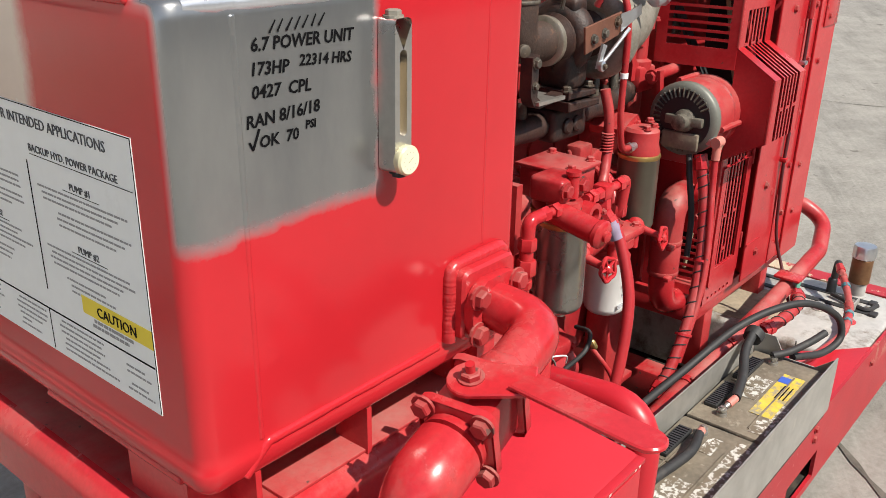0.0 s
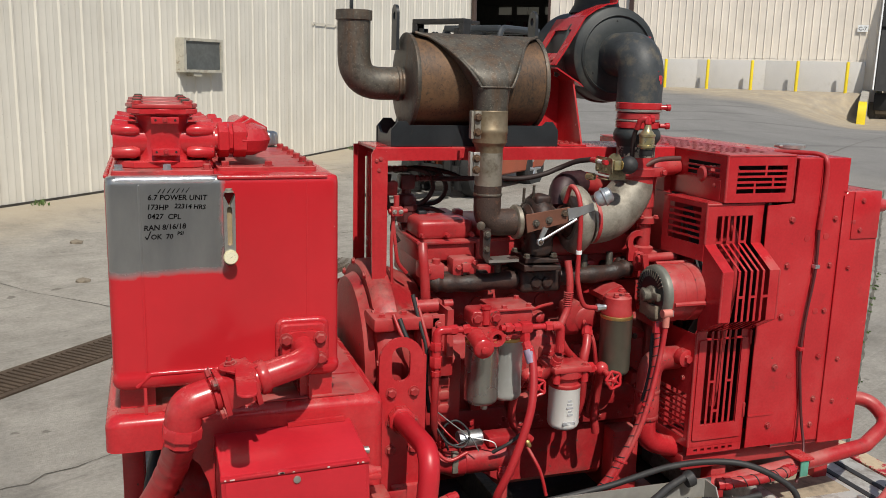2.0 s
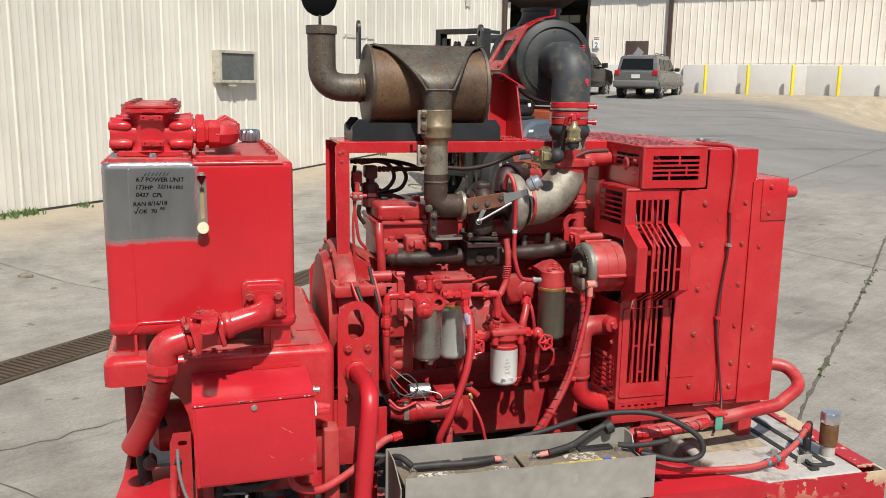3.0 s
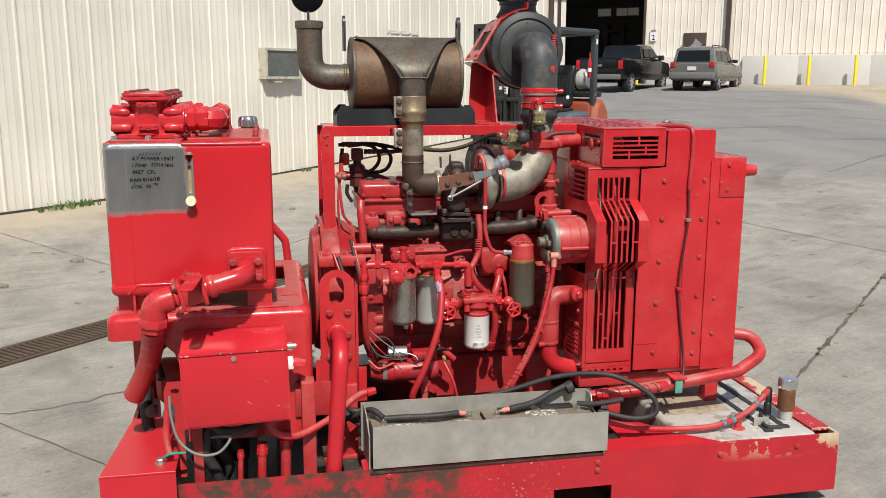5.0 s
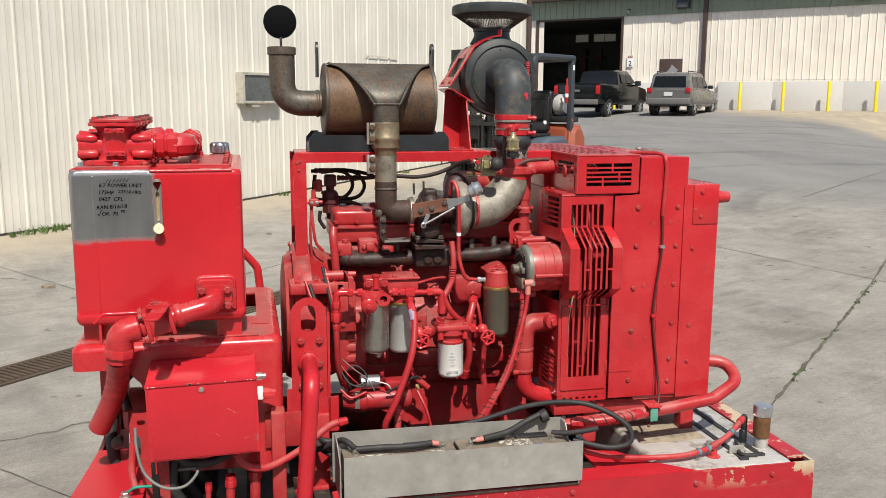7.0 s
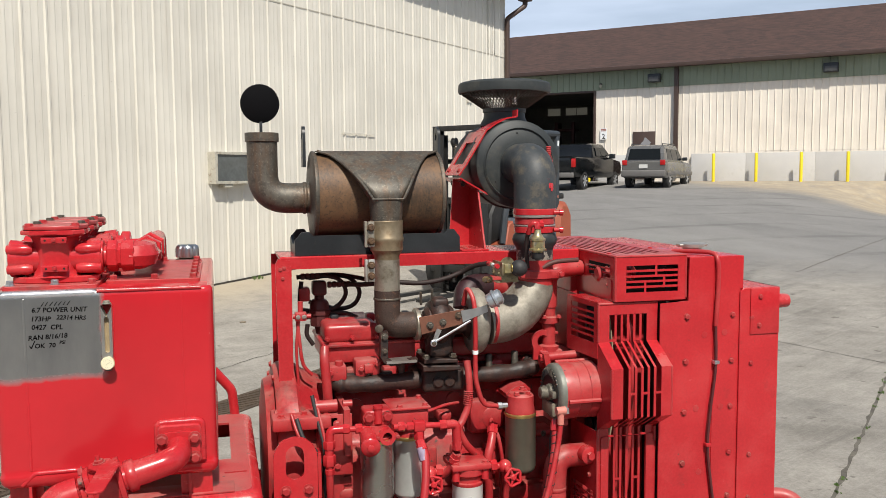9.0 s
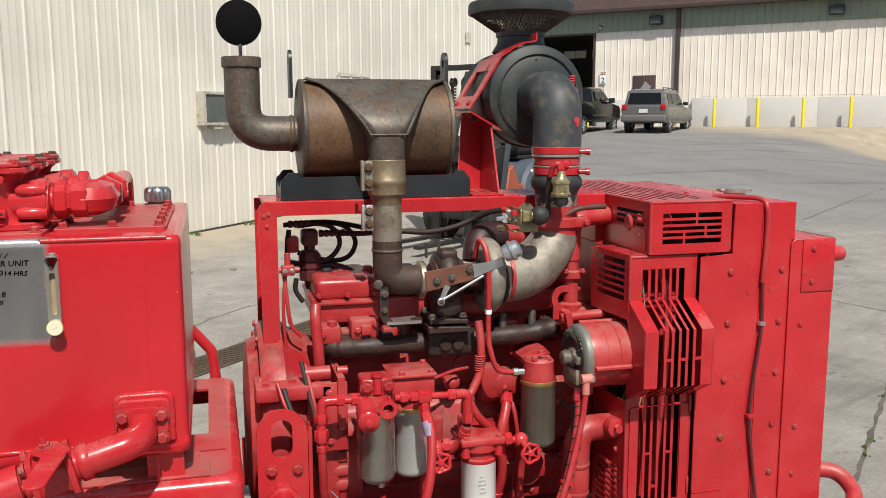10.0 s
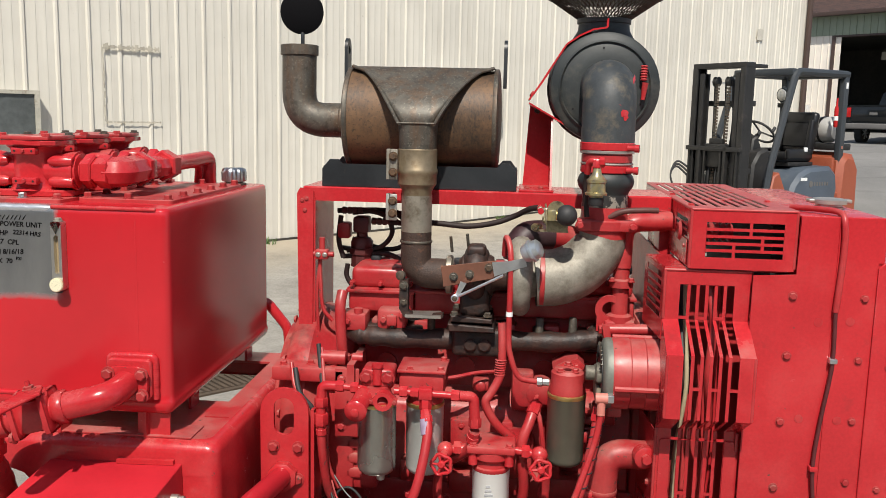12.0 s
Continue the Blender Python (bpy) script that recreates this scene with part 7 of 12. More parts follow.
cable("red_wire", [(0.66, 0.58, 0.56), (0.655, 0.55, 0.47), (0.665, 0.53, 0.42)], 0.012, RED_DUSTY, "red sheathed wire hanging by the plinth", "wire")
cable("black_hose", [(0.62, 0.80, 0.60), (0.60, 0.86, 0.68), (0.66, 0.92, 0.72), (0.72, 0.95, 0.66)], 0.016, RUBBER, "black hose arching behind the plinth", "hose", "black hoses")
cable("black_hose", [(0.60, 0.98, 0.70), (0.57, 0.90, 0.62), (0.55, 0.86, 0.50), (0.56, 0.84, 0.38)], 0.022, RUBBER, "black hose under the plinth", "hose", "black hoses")
# pump casting under the plinth
pm = thing("hydraulic_pump", (0.78, 1.0, 0.30), "oily red hydraulic pump under the plinth", "pump")
bm = nb()
lathe(bm, (0.58, 1.02, 0.52), (1, 0, 0), [(0.07, 0), (0.09, 0.02), (0.09, 0.16), (0.12, 0.18), (0.12, 0.50)], 20)
part("body", bm, RED_CAST, pm)
bm = nb()
box(bm, 0.70, 0.92, 0.90, 1.14, 0.20, 0.44, 0.02)
part("foot", bm, OILY, pm)
bm = nb()
lathe(bm, (0.575, 0.86, 0.47), (0, -1, 0.1), [(0.018, 0), (0.018, 0.03), (0.022, 0.035), (0.022, 0.06), (0.012, 0.065)], 14)
part("fitting", bm, DARK_RUST, pm)

# ---- the engine ----
RIGHT = (1, 0, 0)


def build_engine():
    e = thing("diesel_engine", (1.83, 1.3, 0.38), "red painted six-cylinder diesel engine, dusty and oil-stained", "engine")
    # block: stepped casting with bosses
    bm = nb()
    box(bm, 1.44, 2.26, 1.215, 1.56, 0.60, 1.02, 0.012)
    box(bm, 1.42, 2.27, 1.135, 1.58, 0.52, 0.615, 0.010)
    prism(bm, [(1.150, 0.60), (1.22, 0.60), (1.22, 0.900), (1.205, 0.895), (1.160, 0.858), (1.150, 0.845)], "x", 1.445, 2.255, bev=0.006)
    for i in range(6):
        x = 1.515 + i * 0.12
        box(bm, x - 0.035, x + 0.035, 1.125, 1.17, 0.70, 0.82, 0.012)
        cyl(bm, (x, 1.22, 0.960), (x, 1.208, 0.960), 0.030, n=18)
    part("block", bm, RED_CAST, e)
    bm = nb()
    box(bm, 1.43, 2.265, 1.205, 1.555, 1.025, 1.130, 0.010)
    for i in range(6):
        x = 1.50 + i * 0.128
        box(bm, x - 0.024, x + 0.024, 1.140, 1.215, 1.050, 1.112, 0.008)
    part("cylinder_head", bm, RED_CAST, e)
    for i in range(12):
        bolt(e, (1.475 + i * 0.068, 1.205, 1.038 + 0.004 * (i % 2)), FRONT, 0.0095, 0.012, RED_DUSTY)
    # oil pan
    bm = nb()
    prism(bm, [(1.46, 0.522), (2.26, 0.522), (2.26, 0.44), (2.12, 0.30), (1.72, 0.30), (1.60, 0.42), (1.46, 0.44)], "y", 1.17, 1.54, bev=0.02)
    part("oil_pan", bm, RED_CAST, e)
    for i in range(11):
        bolt(e, (1.47 + i * 0.077, 1.135, 0.545), FRONT, 0.008, 0.008, RED_DUSTY)
    # valve cover in two steps
    bm = nb()
    box(bm, 1.402, 1.60, 1.165, 1.46, 1.128, 1.198, 0.010)
    box(bm, 1.408, 1.595, 1.175, 1.45, 1.196, 1.262, 0.018, 3)
    part("valve_cover", bm, RED_DUSTY, e)
    bm = nb()
    box(bm, 1.398, 2.255, 1.160, 1.47, 1.190, 1.199, 0.002)
    part("cover_flange", bm, RED_DUSTY, e)
    bm = nb()
    box(bm, 1.602, 2.25, 1.165, 1.46, 1.128, 1.192, 0.010)
    box(bm, 1.61, 2.245, 1.175, 1.45, 1.197, 1.248, 0.018, 3)
    part("valve_cover", bm, RED_DUSTY, e)
    for i in range(7):
        bm = nb()
        box(bm, 1.445 + i * 0.13, 1.475 + i * 0.13, 1.30, 1.34, 1.245, 1.275, 0.006)
        part("injector_cap", bm, RED_CAST if i % 2 else BLACK, e)
    bm = nb()
    box(bm, 1.396, 1.602, 1.152, 1.47, 1.186, 1.196, 0.003)
    part("gasket_rail", bm, RED_CAST, e)
    for x in (1.415, 1.50, 1.585):
        bolt(e, (x, 1.165, 1.215), FRONT, 0.007, 0.02, RED_DUSTY)
    # small castings at the rear of the head
    bm = nb()
    box(bm, 1.395, 1.47, 1.085, 1.165, 1.085, 1.138, 0.008)
    lathe(bm, (1.445, 1.10, 1.135), UPZ, [(0.014, 0), (0.014, 0.016), (0.010, 0.018)], 12)
    box(bm, 1.50, 1.585, 1.10, 1.165, 1.09, 1.150, 0.010)
    box(bm, 1.53, 1.56, 1.085, 1.11, 1.105, 1.135, 0.004)
    part("water_outlet", bm, RED_DUSTY, e)
    for p in ((1.415, 1.084, 1.115), (1.52, 1.099, 1.12), (1.575, 1.099, 1.135)):
        bolt(e, p, FRONT, 0.009, 0.010, RED_DUSTY)
    # flywheel housing
    bm = nb()
    lathe(bm, (1.235, 1.30, 0.80), RIGHT, [(0.30, 0), (0.315, 0.02), (0.315, 0.07), (0.29, 0.10), (0.25, 0.185), (0.22, 0.20)], 44)
    part("flywheel_housing", bm, RED_CAST, e)
    bm = nb()
    lathe(bm, (1.175, 1.30, 0.80), RIGHT, [(0.20, 0.02), (0.255, 0.028), (0.27, 0.058)], 44)
    part("clutch_cover", bm, RED_CAST, e)
    for i in range(12):
        a = radians(20 + i * 30)
        bolt(e, (1.235, 1.30 + 0.305 * math.cos(a), 0.80 + 0.305 * math.sin(a)), LEFTX, 0.010, 0.008, RED)
    bm = nb()
    box(bm, 1.215, 1.43, 0.985, 1.12, 0.955, 0.998, 0.008)
    box(bm, 1.36, 1.45, 1.02, 1.13, 0.62, 0.95, 0.015)
    part("housing_bracket", bm, RED_DUSTY, e)
    for p in ((1.245, 1.01, 0.998), (1.39, 1.02, 0.998), (1.32, 1.03, 0.998), (1.29, 1.08, 0.998)):
        bolt(e, p, UPZ, 0.010, 0.010, RED_DUSTY)
    bm = nb()
    lathe(bm, (1.355, 1.02, 1.022), RIGHT, [(0.020, 0), (0.020, 0.07), (0.016, 0.072)], 16)
    lathe(bm, (1.445, 1.02, 1.025), RIGHT, [(0.013, 0), (0.013, 0.03)], 12)
    part("water_stub", bm, RED_DUSTY, e)
    bm = nb()
    tube(bm, [(1.405, 1.075, 1.00), (1.40, 1.07, 1.08), (1.395, 1.08, 1.16), (1.398, 1.10, 1.20)], 0.016, 12)
    lathe(bm, (1.405, 1.075, 0.985), UPZ, [(0.024, 0), (0.024, 0.03), (0.018, 0.034)], 16)
    part("filler_tube", bm, RED_DUSTY, e)
    # gear case at the fan end
    bm = nb()
    box(bm, 2.255, 2.31, 1.14, 1.58, 0.50, 1.14, 0.02)
    part("gear_case", bm, RED_CAST, e)
    # lifting eye
    bm = nb()
    with_holes(bm, arc(2.172, 1.178, 0.042, -30, 210, 16) + [(2.135, 1.115), (2.215, 1.115)], [arc(2.172, 1.180, 0.022, 0, 345, 14)], "y", 1.095, 1.107)
    part("lifting_eye", bm, RED_DUSTY, e)
    # thermostat housing and upper pipe
    bm = nb()
    lathe(bm, (2.200, 1.115, 1.14), UPZ, [(0.036, 0), (0.036, 0.02), (0.024, 0.026), (0.024, 0.10), (0.036, 0.104), (0.036, 0.124), (0.024, 0.128), (0.024, 0.18)], 18)
    box(bm, 2.155, 2.245, 1.08, 1.15, 1.08, 1.15, 0.012)
    part("thermostat_housing", bm, RED_DUSTY, e)
    for x, y in ((2.172, 1.088), (2.226, 1.085)):
        bolt(e, (x, y, 1.264), UPZ, 0.008, 0.010, RED_DUSTY)
    bm = nb()
    pipe(bm, [(2.200, 1.115, 1.30), (2.203, 1.117, 1.428), (2.3345, 1.150, 1.432)], 0.028, 0.05, 16)
    part("upper_coolant_pipe", bm, RED_DUSTY, e)
    bm = nb()
    cyl(bm, (2.150, 1.045, 1.132), (2.285, 1.045, 1.137), 0.016, n=16)
    part("bracket_tube", bm, RED_DUSTY, e)
    bolt(e, (2.150, 1.045, 1.132), LEFTX, 0.014, 0.012, RED_DUSTY)
    bm = nb()
    prism(bm, [(2.145, 1.15), (2.165, 1.15), (2.19, 1.02), (2.17, 1.02)], "y", 1.02, 1.03)
    part("alternator_strap", bm, RED_DUSTY, e)
    # side cover, dipstick boss and clutter on the block's flank
    bm = nb()
    box(bm, 1.86, 1.97, 1.06, 1.16, 0.66, 0.80, 0.02)
    box(bm, 1.72, 2.20, 1.09, 1.16, 0.60, 0.665, 0.015)
    box(bm, 1.90, 1.965, 1.09, 1.14, 0.865, 0.985, 0.012)
    lathe(bm, (1.985, 1.15, 0.92), FRONT, [(0.042, 0), (0.042, 0.06), (0.034, 0.065)], 20)
    box(bm, 1.43, 1.52, 1.03, 1.15, 0.62, 0.85, 0.02)
    for i in range(4):
        box(bm, 1.425, 1.475, 1.02, 1.05, 0.66 + i * 0.045, 0.69 + i * 0.045, 0.006)
    part("flank_casting", bm, RED_CAST, e)
    bm = nb()
    lathe(bm, (2.06, 1.14, 0.62), FRONT, [(0.05, 0), (0.05, 0.03), (0.042, 0.04)], 22)
    part("oil_cooler_cover", bm, RED_CAST, e)
    return e


ENGINE = build_engine()


def build_lift_bracket():
    t = thing("lifting_bracket", (1.278, 0.905, 0.42), "red lifting plate with a slotted eye and bolts", "bracket")
    bm = nb()
    with_holes(bm, [(1.210, 0.47), (1.346, 0.47)] + arc(1.278, 0.895, 0.068, 0, 180, 12), [rounded(1.248, 1.305, 0.828, 0.935, 0.0275, 6)], "y", 0.896, 0.908)
    part("plate", bm, RED, t)
    bm = nb()
    prism(bm, [(0.909, 0.46), (1.0, 0.46), (1.0, 0.885), (0.975, 0.90), (0.909, 0.90)], "x", 1.349, 1.359)
    part("side_gusset", bm, RED, t)
    bm = nb()
    prism(bm, [(1.19, 0.42), (1.39, 0.42), (1.39, 0.56), (1.33, 0.56), (1.33, 0.60), (1.19, 0.60)], "y", 0.909, 0.921)
    part("foot_plate", bm, RED, t)
    for p in ((1.247, 0.795), (1.317, 0.795), (1.247, 0.702), (1.317, 0.702), (1.247, 0.615), (1.317, 0.615)):
        bolt(t, (p[0], 0.896, p[1]), FRONT, 0.0135, 0.014, RED)
    return t


LIFT_FRONT = build_lift_bracket()
copy_thing(LIFT_FRONT, Matrix.Translation((1.278, 1.700, 0.42)))


def can(name, cx, cy, z0, z1, r, mat, label, text=False, drain=False, group="filters"):
    t = thing(name, (cx, cy, z0), label, "filter", group)
    bm = nb()
    lathe(bm, (cx, cy, z0), UPZ, [(r * 0.55, 0), (r * 0.80, 0.003), (r * 0.94, 0.010), (r, 0.020), (r, z1 - z0 - 0.006), (r * 1.025, z1 - z0 - 0.004), (r * 1.025, z1 - z0)], 32)
    part("canister", bm, mat, t)
    bm = nb()
    lathe(bm, (cx, cy, z1 - 0.012), UPZ, [(r * 0.98, 0), (r * 1.03, 0.004), (r * 1.03, 0.012), (r * 0.96, 0.014)], 32)
    part("rim", bm, BRASS if mat is not FILTER_WHITE else RED_DUSTY, t, "stained metal rim")
    if drain:
        bm = nb()
        lathe(bm, (cx + 0.012, cy, z0 + 0.002), (0, 0, -1), [(0.016, 0), (0.016, 0.01), (0.011, 0.012), (0.011, 0.024)], 12)
        part("drain_plug", bm, STEEL, t)
    if text:
        bm = nb()
        for i in range(5):
            a = radians(-96 + i * 1.0)
            z = z0 + 0.105 - i * 0.012
            w = 0.006 + (i % 3) * 0.003
            p = Vector((cx + r * math.cos(a), cy + r * math.sin(a) - 0.0008, z))
            box(bm, p.x - w, p.x + w, p.y - 0.0006, p.y + 0.0006, z, z + 0.006)
        for i in range(3):
            box(bm, cx - 0.026, cx + 0.02, cy - r - 0.0008, cy - r + 0.002, z0 + 0.026 + i * 0.004, z0 + 0.0275 + i * 0.004)
        tagged(part("print_bar", bm, surface("pale_print", (0.42, 0.43, 0.45), 0.5, vary=0.1, bumpiness=0.0), t), kind="stuff")
    return t


can("fuel_filter", 1.536, 0.905, 0.735, 0.940, 0.053, FILTER_GREY, "grey metal fuel filter canister with a drain plug", drain=True)
can("fuel_filter", 1.658, 1.005, 0.702, 0.912, 0.053, surface("filter_can_pale", (0.50, 0.52, 0.50), 0.34, 0.3, vary=0.12, fine=50, coarse=8, grime=(0.25, 0.25, 0.22), grime_at=(0.55, 0.8), bumpiness=0.04), "pale grey fuel filter canister")
can("coolant_filter", 1.852, 0.962, 0.598, 0.752, 0.052, FILTER_WHITE, "white coolant filter canister with faint print", text=True)
can("oil_filter", 2.056, 1.010, 0.748, 0.955, 0.053, surface("filter_can_olive", (0.135, 0.13, 0.10), 0.36, 0.4, vary=0.12, fine=50, coarse=6, grime=(0.20, 0.18, 0.14), grime_at=(0.6, 0.85), bumpiness=0.04), "dark olive filter canister with a gold rim")


def build_filter_heads():
    t = thing("fuel_manifold", (1.56, 0.93, 0.93), "red cast head and pipe fittings over the fuel filters", "filter head")
    bm = nb()
    box(bm, 1.494, 1.582, 0.888, 0.970, 0.978, 1.032, 0.010, 3)
    lathe(bm, (1.536, 0.905, 0.938), UPZ, [(0.050, 0), (0.052, 0.01), (0.040, 0.02), (0.036, 0.045)], 24)
    part("head_casting", bm, RED_DUSTY, t)
    bm = nb()
    lathe(bm, (1.538, 0.89, 0.99), UPZ, [(0.013, 0), (0.013, 0.045), (0.016, 0.048), (0.016, 0.056)], 14)
    part("bleed_boss", bm, RED, t)
    for x in (1.508, 1.568):
        bolt(t, (x, 0.887, 1.010), FRONT, 0.0145, 0.012, RED)
    bm = nb()
    cyl(bm, (1.505, 0.91, 0.962), (1.498, 0.80, 0.945), 0.026, n=18)
    part("hand_primer", bm, RED, t)
    bm = nb()
    lathe(bm, (1.498, 0.803, 0.9455), (-0.06, -1, -0.13), [(0.027, 0), (0.030, 0.003), (0.030, 0.012), (0.025, 0.017), (0.012, 0.019), (0.012, 0.026), (0.007, 0.029)], 22)
    part("primer_cap", bm, RED, t)
    bm = nb()
    with_holes(bm, arc(1.560, 0.955, 0.026, 20, 160, 6) + [(1.522, 0.952)] + arc(1.560, 0.955, 0.026, 200, 340, 6) + [(1.598, 0.958)], [arc(1.560, 0.955, 0.015, 0, 330, 12)], "y", 0.845, 0.875)
    part("port_flange", bm, RED, t)
    for x in (1.528, 1.592):
        bolt(t, (x, 0.845, 0.955), FRONT, 0.006, 0.006, RED)
    bm = nb()
    cyl(bm, (1.560, 0.874, 0.955), (1.560, 0.876, 0.955), 0.015, n=14)
    part("port_bore", bm, DARK, t)
    bm = nb()
    box(bm, 1.590, 1.715, 0.94, 1.06, 0.945, 1.012, 0.006)
    lathe(bm, (1.658, 1.005, 0.910), UPZ, [(0.050, 0), (0.052, 0.012), (0.042, 0.04)], 24)
    part("head_casting", bm, RED_DUSTY, t)
    bm = nb()
    box(bm, 1.585, 1.72, 0.93, 1.07, 1.0125, 1.020, 0.002)
    part("head_plate", bm, RED_DUSTY, t, "dust-covered top plate")
    for p in ((1.62, 0.945), (1.705, 0.95), (1.705, 1.05)):
        bolt(t, (p[0], p[1], 1.020), UPZ, 0.009, 0.010, RED_DUSTY)
    # row of unions and tees
    def run(p, q, r=0.010):
        bm = nb()
        cyl(bm, p, q, r, n=12)
        part("fitting_pipe", bm, RED, t)
    def nut(p, d, r=0.016, h=0.022):
        bm = nb()
        lathe(bm, p, d, [(r * 0.92, 0), (r, 0.003), (r, h - 0.003), (r * 0.92, h)], 6)
        part("union_nut", bm, RED, t)
    run((1.40, 0.89, 0.980), (1.50, 0.89, 0.975)), nut((1.425, 0.89, 0.979), RIGHT), nut((1.465, 0.89, 0.977), RIGHT)
    bm = nb()
    pipe(bm, [(1.43, 0.89, 0.979), (1.385, 0.89, 0.979), (1.382, 0.89, 0.90)], 0.014, 0.018, 12)
    part("elbow", bm, RED, t)
    nut((1.383, 0.89, 0.945), (0, 0, -1), 0.019, 0.026), nut((1.383, 0.89, 0.90), (0, 0, -1), 0.020, 0.034)
    run((1.585, 0.885, 0.975), (1.76, 0.90, 0.965)), nut((1.60, 0.886, 0.974), RIGHT), nut((1.63, 0.888, 0.972), RIGHT, 0.014), nut((1.74, 0.898, 0.966), RIGHT)
    bm = nb()
    box(bm, 1.652, 1.690, 0.875, 0.91, 0.955, 0.988, 0.005)
    part("tee", bm, RED, t)
    nut((1.671, 0.892, 0.955), (0, -0.1, -1), 0.017, 0.03)
    bm = nb()
    pipe(bm, [(1.76, 0.90, 0.965), (1.800, 0.91, 0.962), (1.805, 0.92, 0.88)], 0.015, 0.02, 12)
    part("elbow", bm, RED, t)
    nut((1.805, 0.92, 0.90), (0, 0.05, -1), 0.018, 0.028)
    # bracket between head and block
    bm = nb()
    prism(bm, [(1.44, 0.87), (1.46, 0.87), (1.46, 1.02), (1.44, 1.02)], "y", 0.96, 1.15)
    box(bm, 1.40, 1.47, 0.985, 0.995, 0.80, 1.0, 0.002)
    part("head_bracket", bm, RED_DUSTY, t)
    for z in (0.83, 0.97):
        bolt(t, (1.42, 0.985, z), FRONT, 0.010, 0.009, RED_DUSTY)

    w = thing("coolant_manifold", (1.85, 0.96, 0.75), "red cast coolant filter head with two handwheel valves", "filter head")
    bm = nb()
    box(bm, 1.785, 1.918, 0.905, 1.035, 0.800, 0.820, 0.005)
    lathe(bm, (1.852, 0.962, 0.750), UPZ, [(0.046, 0), (0.046, 0.02), (0.058, 0.03), (0.058, 0.05)], 24)
    part("head_casting", bm, RED_DUSTY, w)
    for x in (1.802, 1.902):
        bm = nb()
        cyl(bm, (x, 0.925, 0.765), (x, 0.925, 0.802), 0.013, n=12)
        part("post", bm, RED, w)
        for y in (0.922, 1.018):
            bolt(w, (x, y, 0.820), UPZ, 0.010, 0.009, RED_DUSTY)
    for s, x0, vx in ((-1, 1.785, 1.722), (1, 1.918, 1.985)):
        bm = nb()
        cyl(bm, (x0, 0.975, 0.790), (vx, 0.965, 0.785), 0.012, n=12)
        part("nipple", bm, RED, w)
        bm = nb()
        lathe(bm, (x0 + s * 0.018, 0.973, 0.789), (s, 0, 0), [(0.018, 0), (0.02, 0.004), (0.02, 0.018), (0.018, 0.022)], 6)
        part("union_nut", bm, RED, w)
        bm = nb()
        bmesh.ops.create_uvsphere(bm, u_segments=14, v_segments=10, radius=0.024, matrix=Matrix.Translation((vx, 0.965, 0.785)))
        cyl(bm, (vx, 0.965, 0.785), (vx + s * 0.004, 0.900, 0.774), 0.012, 0.009, n=12)
        part("valve_body", bm, RED, w)
        hub = Vector((vx + s * 0.004, 0.888, 0.772))
        d, u, v = frame_of((0.12 * s, -1, 0.12))
        bm = nb()
        ring = [hub + (u * math.cos(2 * math.pi * i / 28) + v * math.sin(2 * math.pi * i / 28)) * (0.027 + 0.0025 * math.cos(5 * 2 * math.pi * i / 28)) for i in range(29)]
        sweep(bm, ring, 0.0048, 8)
        for k in range(5):
            a = 2 * math.pi * k / 5
            sweep(bm, [hub, hub + (u * math.cos(a) + v * math.sin(a)) * 0.028], 0.0038, 6)
        lathe(bm, hub - d * 0.008, d, [(0.011, 0), (0.011, 0.012), (0.007, 0.016)], 8)
        part("handwheel", bm, RED, w, "spoked red handwheel")
        bm = nb()
        tube(bm, [(vx + s * 0.01, 0.985, 0.775), (vx + s * 0.022, 1.02, 0.70), (vx + s * 0.02, 1.03, 0.60), (vx + s * (-0.05 if s < 0 else 0.03), 1.03, 0.53)], 0.014, 12)
        part("water_hose", bm, RED_DUSTY, w)

    o = thing("oil_manifold", (2.056, 1.01, 0.955), "red cast filter head bolted to the engine", "filter head")
    bm = nb()
    lathe(bm, (2.056, 1.010, 0.953), UPZ, [(0.050, 0), (0.052, 0.01), (0.046, 0.03), (0.046, 0.062), (0.038, 0.07)], 24)
    prism(bm, [(2.02, 0.995), (2.09, 0.995), (2.105, 1.025), (2.085, 1.045), (2.05, 1.035), (2.015, 1.015)], "y", 1.04, 1.14)
    part("head_casting", bm, RED_DUSTY, o)
    for p in ((2.035, 0.985, 1.023), (2.075, 0.985, 1.023), (2.056, 0.99, 1.040)):
        bolt(o, p, UPZ, 0.009, 0.010, RED_DUSTY)
    bolt(o, (2.082, 1.04, 1.022), FRONT, 0.009, 0.010, RED_DUSTY)
    bm = nb()
    lathe(bm, (2.005, 1.0, 0.985), LEFTX, [(0.010, 0), (0.010, 0.018), (0.013, 0.02), (0.013, 0.034)], 8)
    part("sensor", bm, ZINC, o, "zinc sensor plug")


build_filter_heads()


GRIMY_ALU = surface("grimy_aluminium", (0.17, 0.155, 0.125), 0.6, 0.4, vary=0.35, fine=150, coarse=16, grime=(0.05, 0.042, 0.035), grime_at=(0.48, 0.66), bumpiness=0.3)


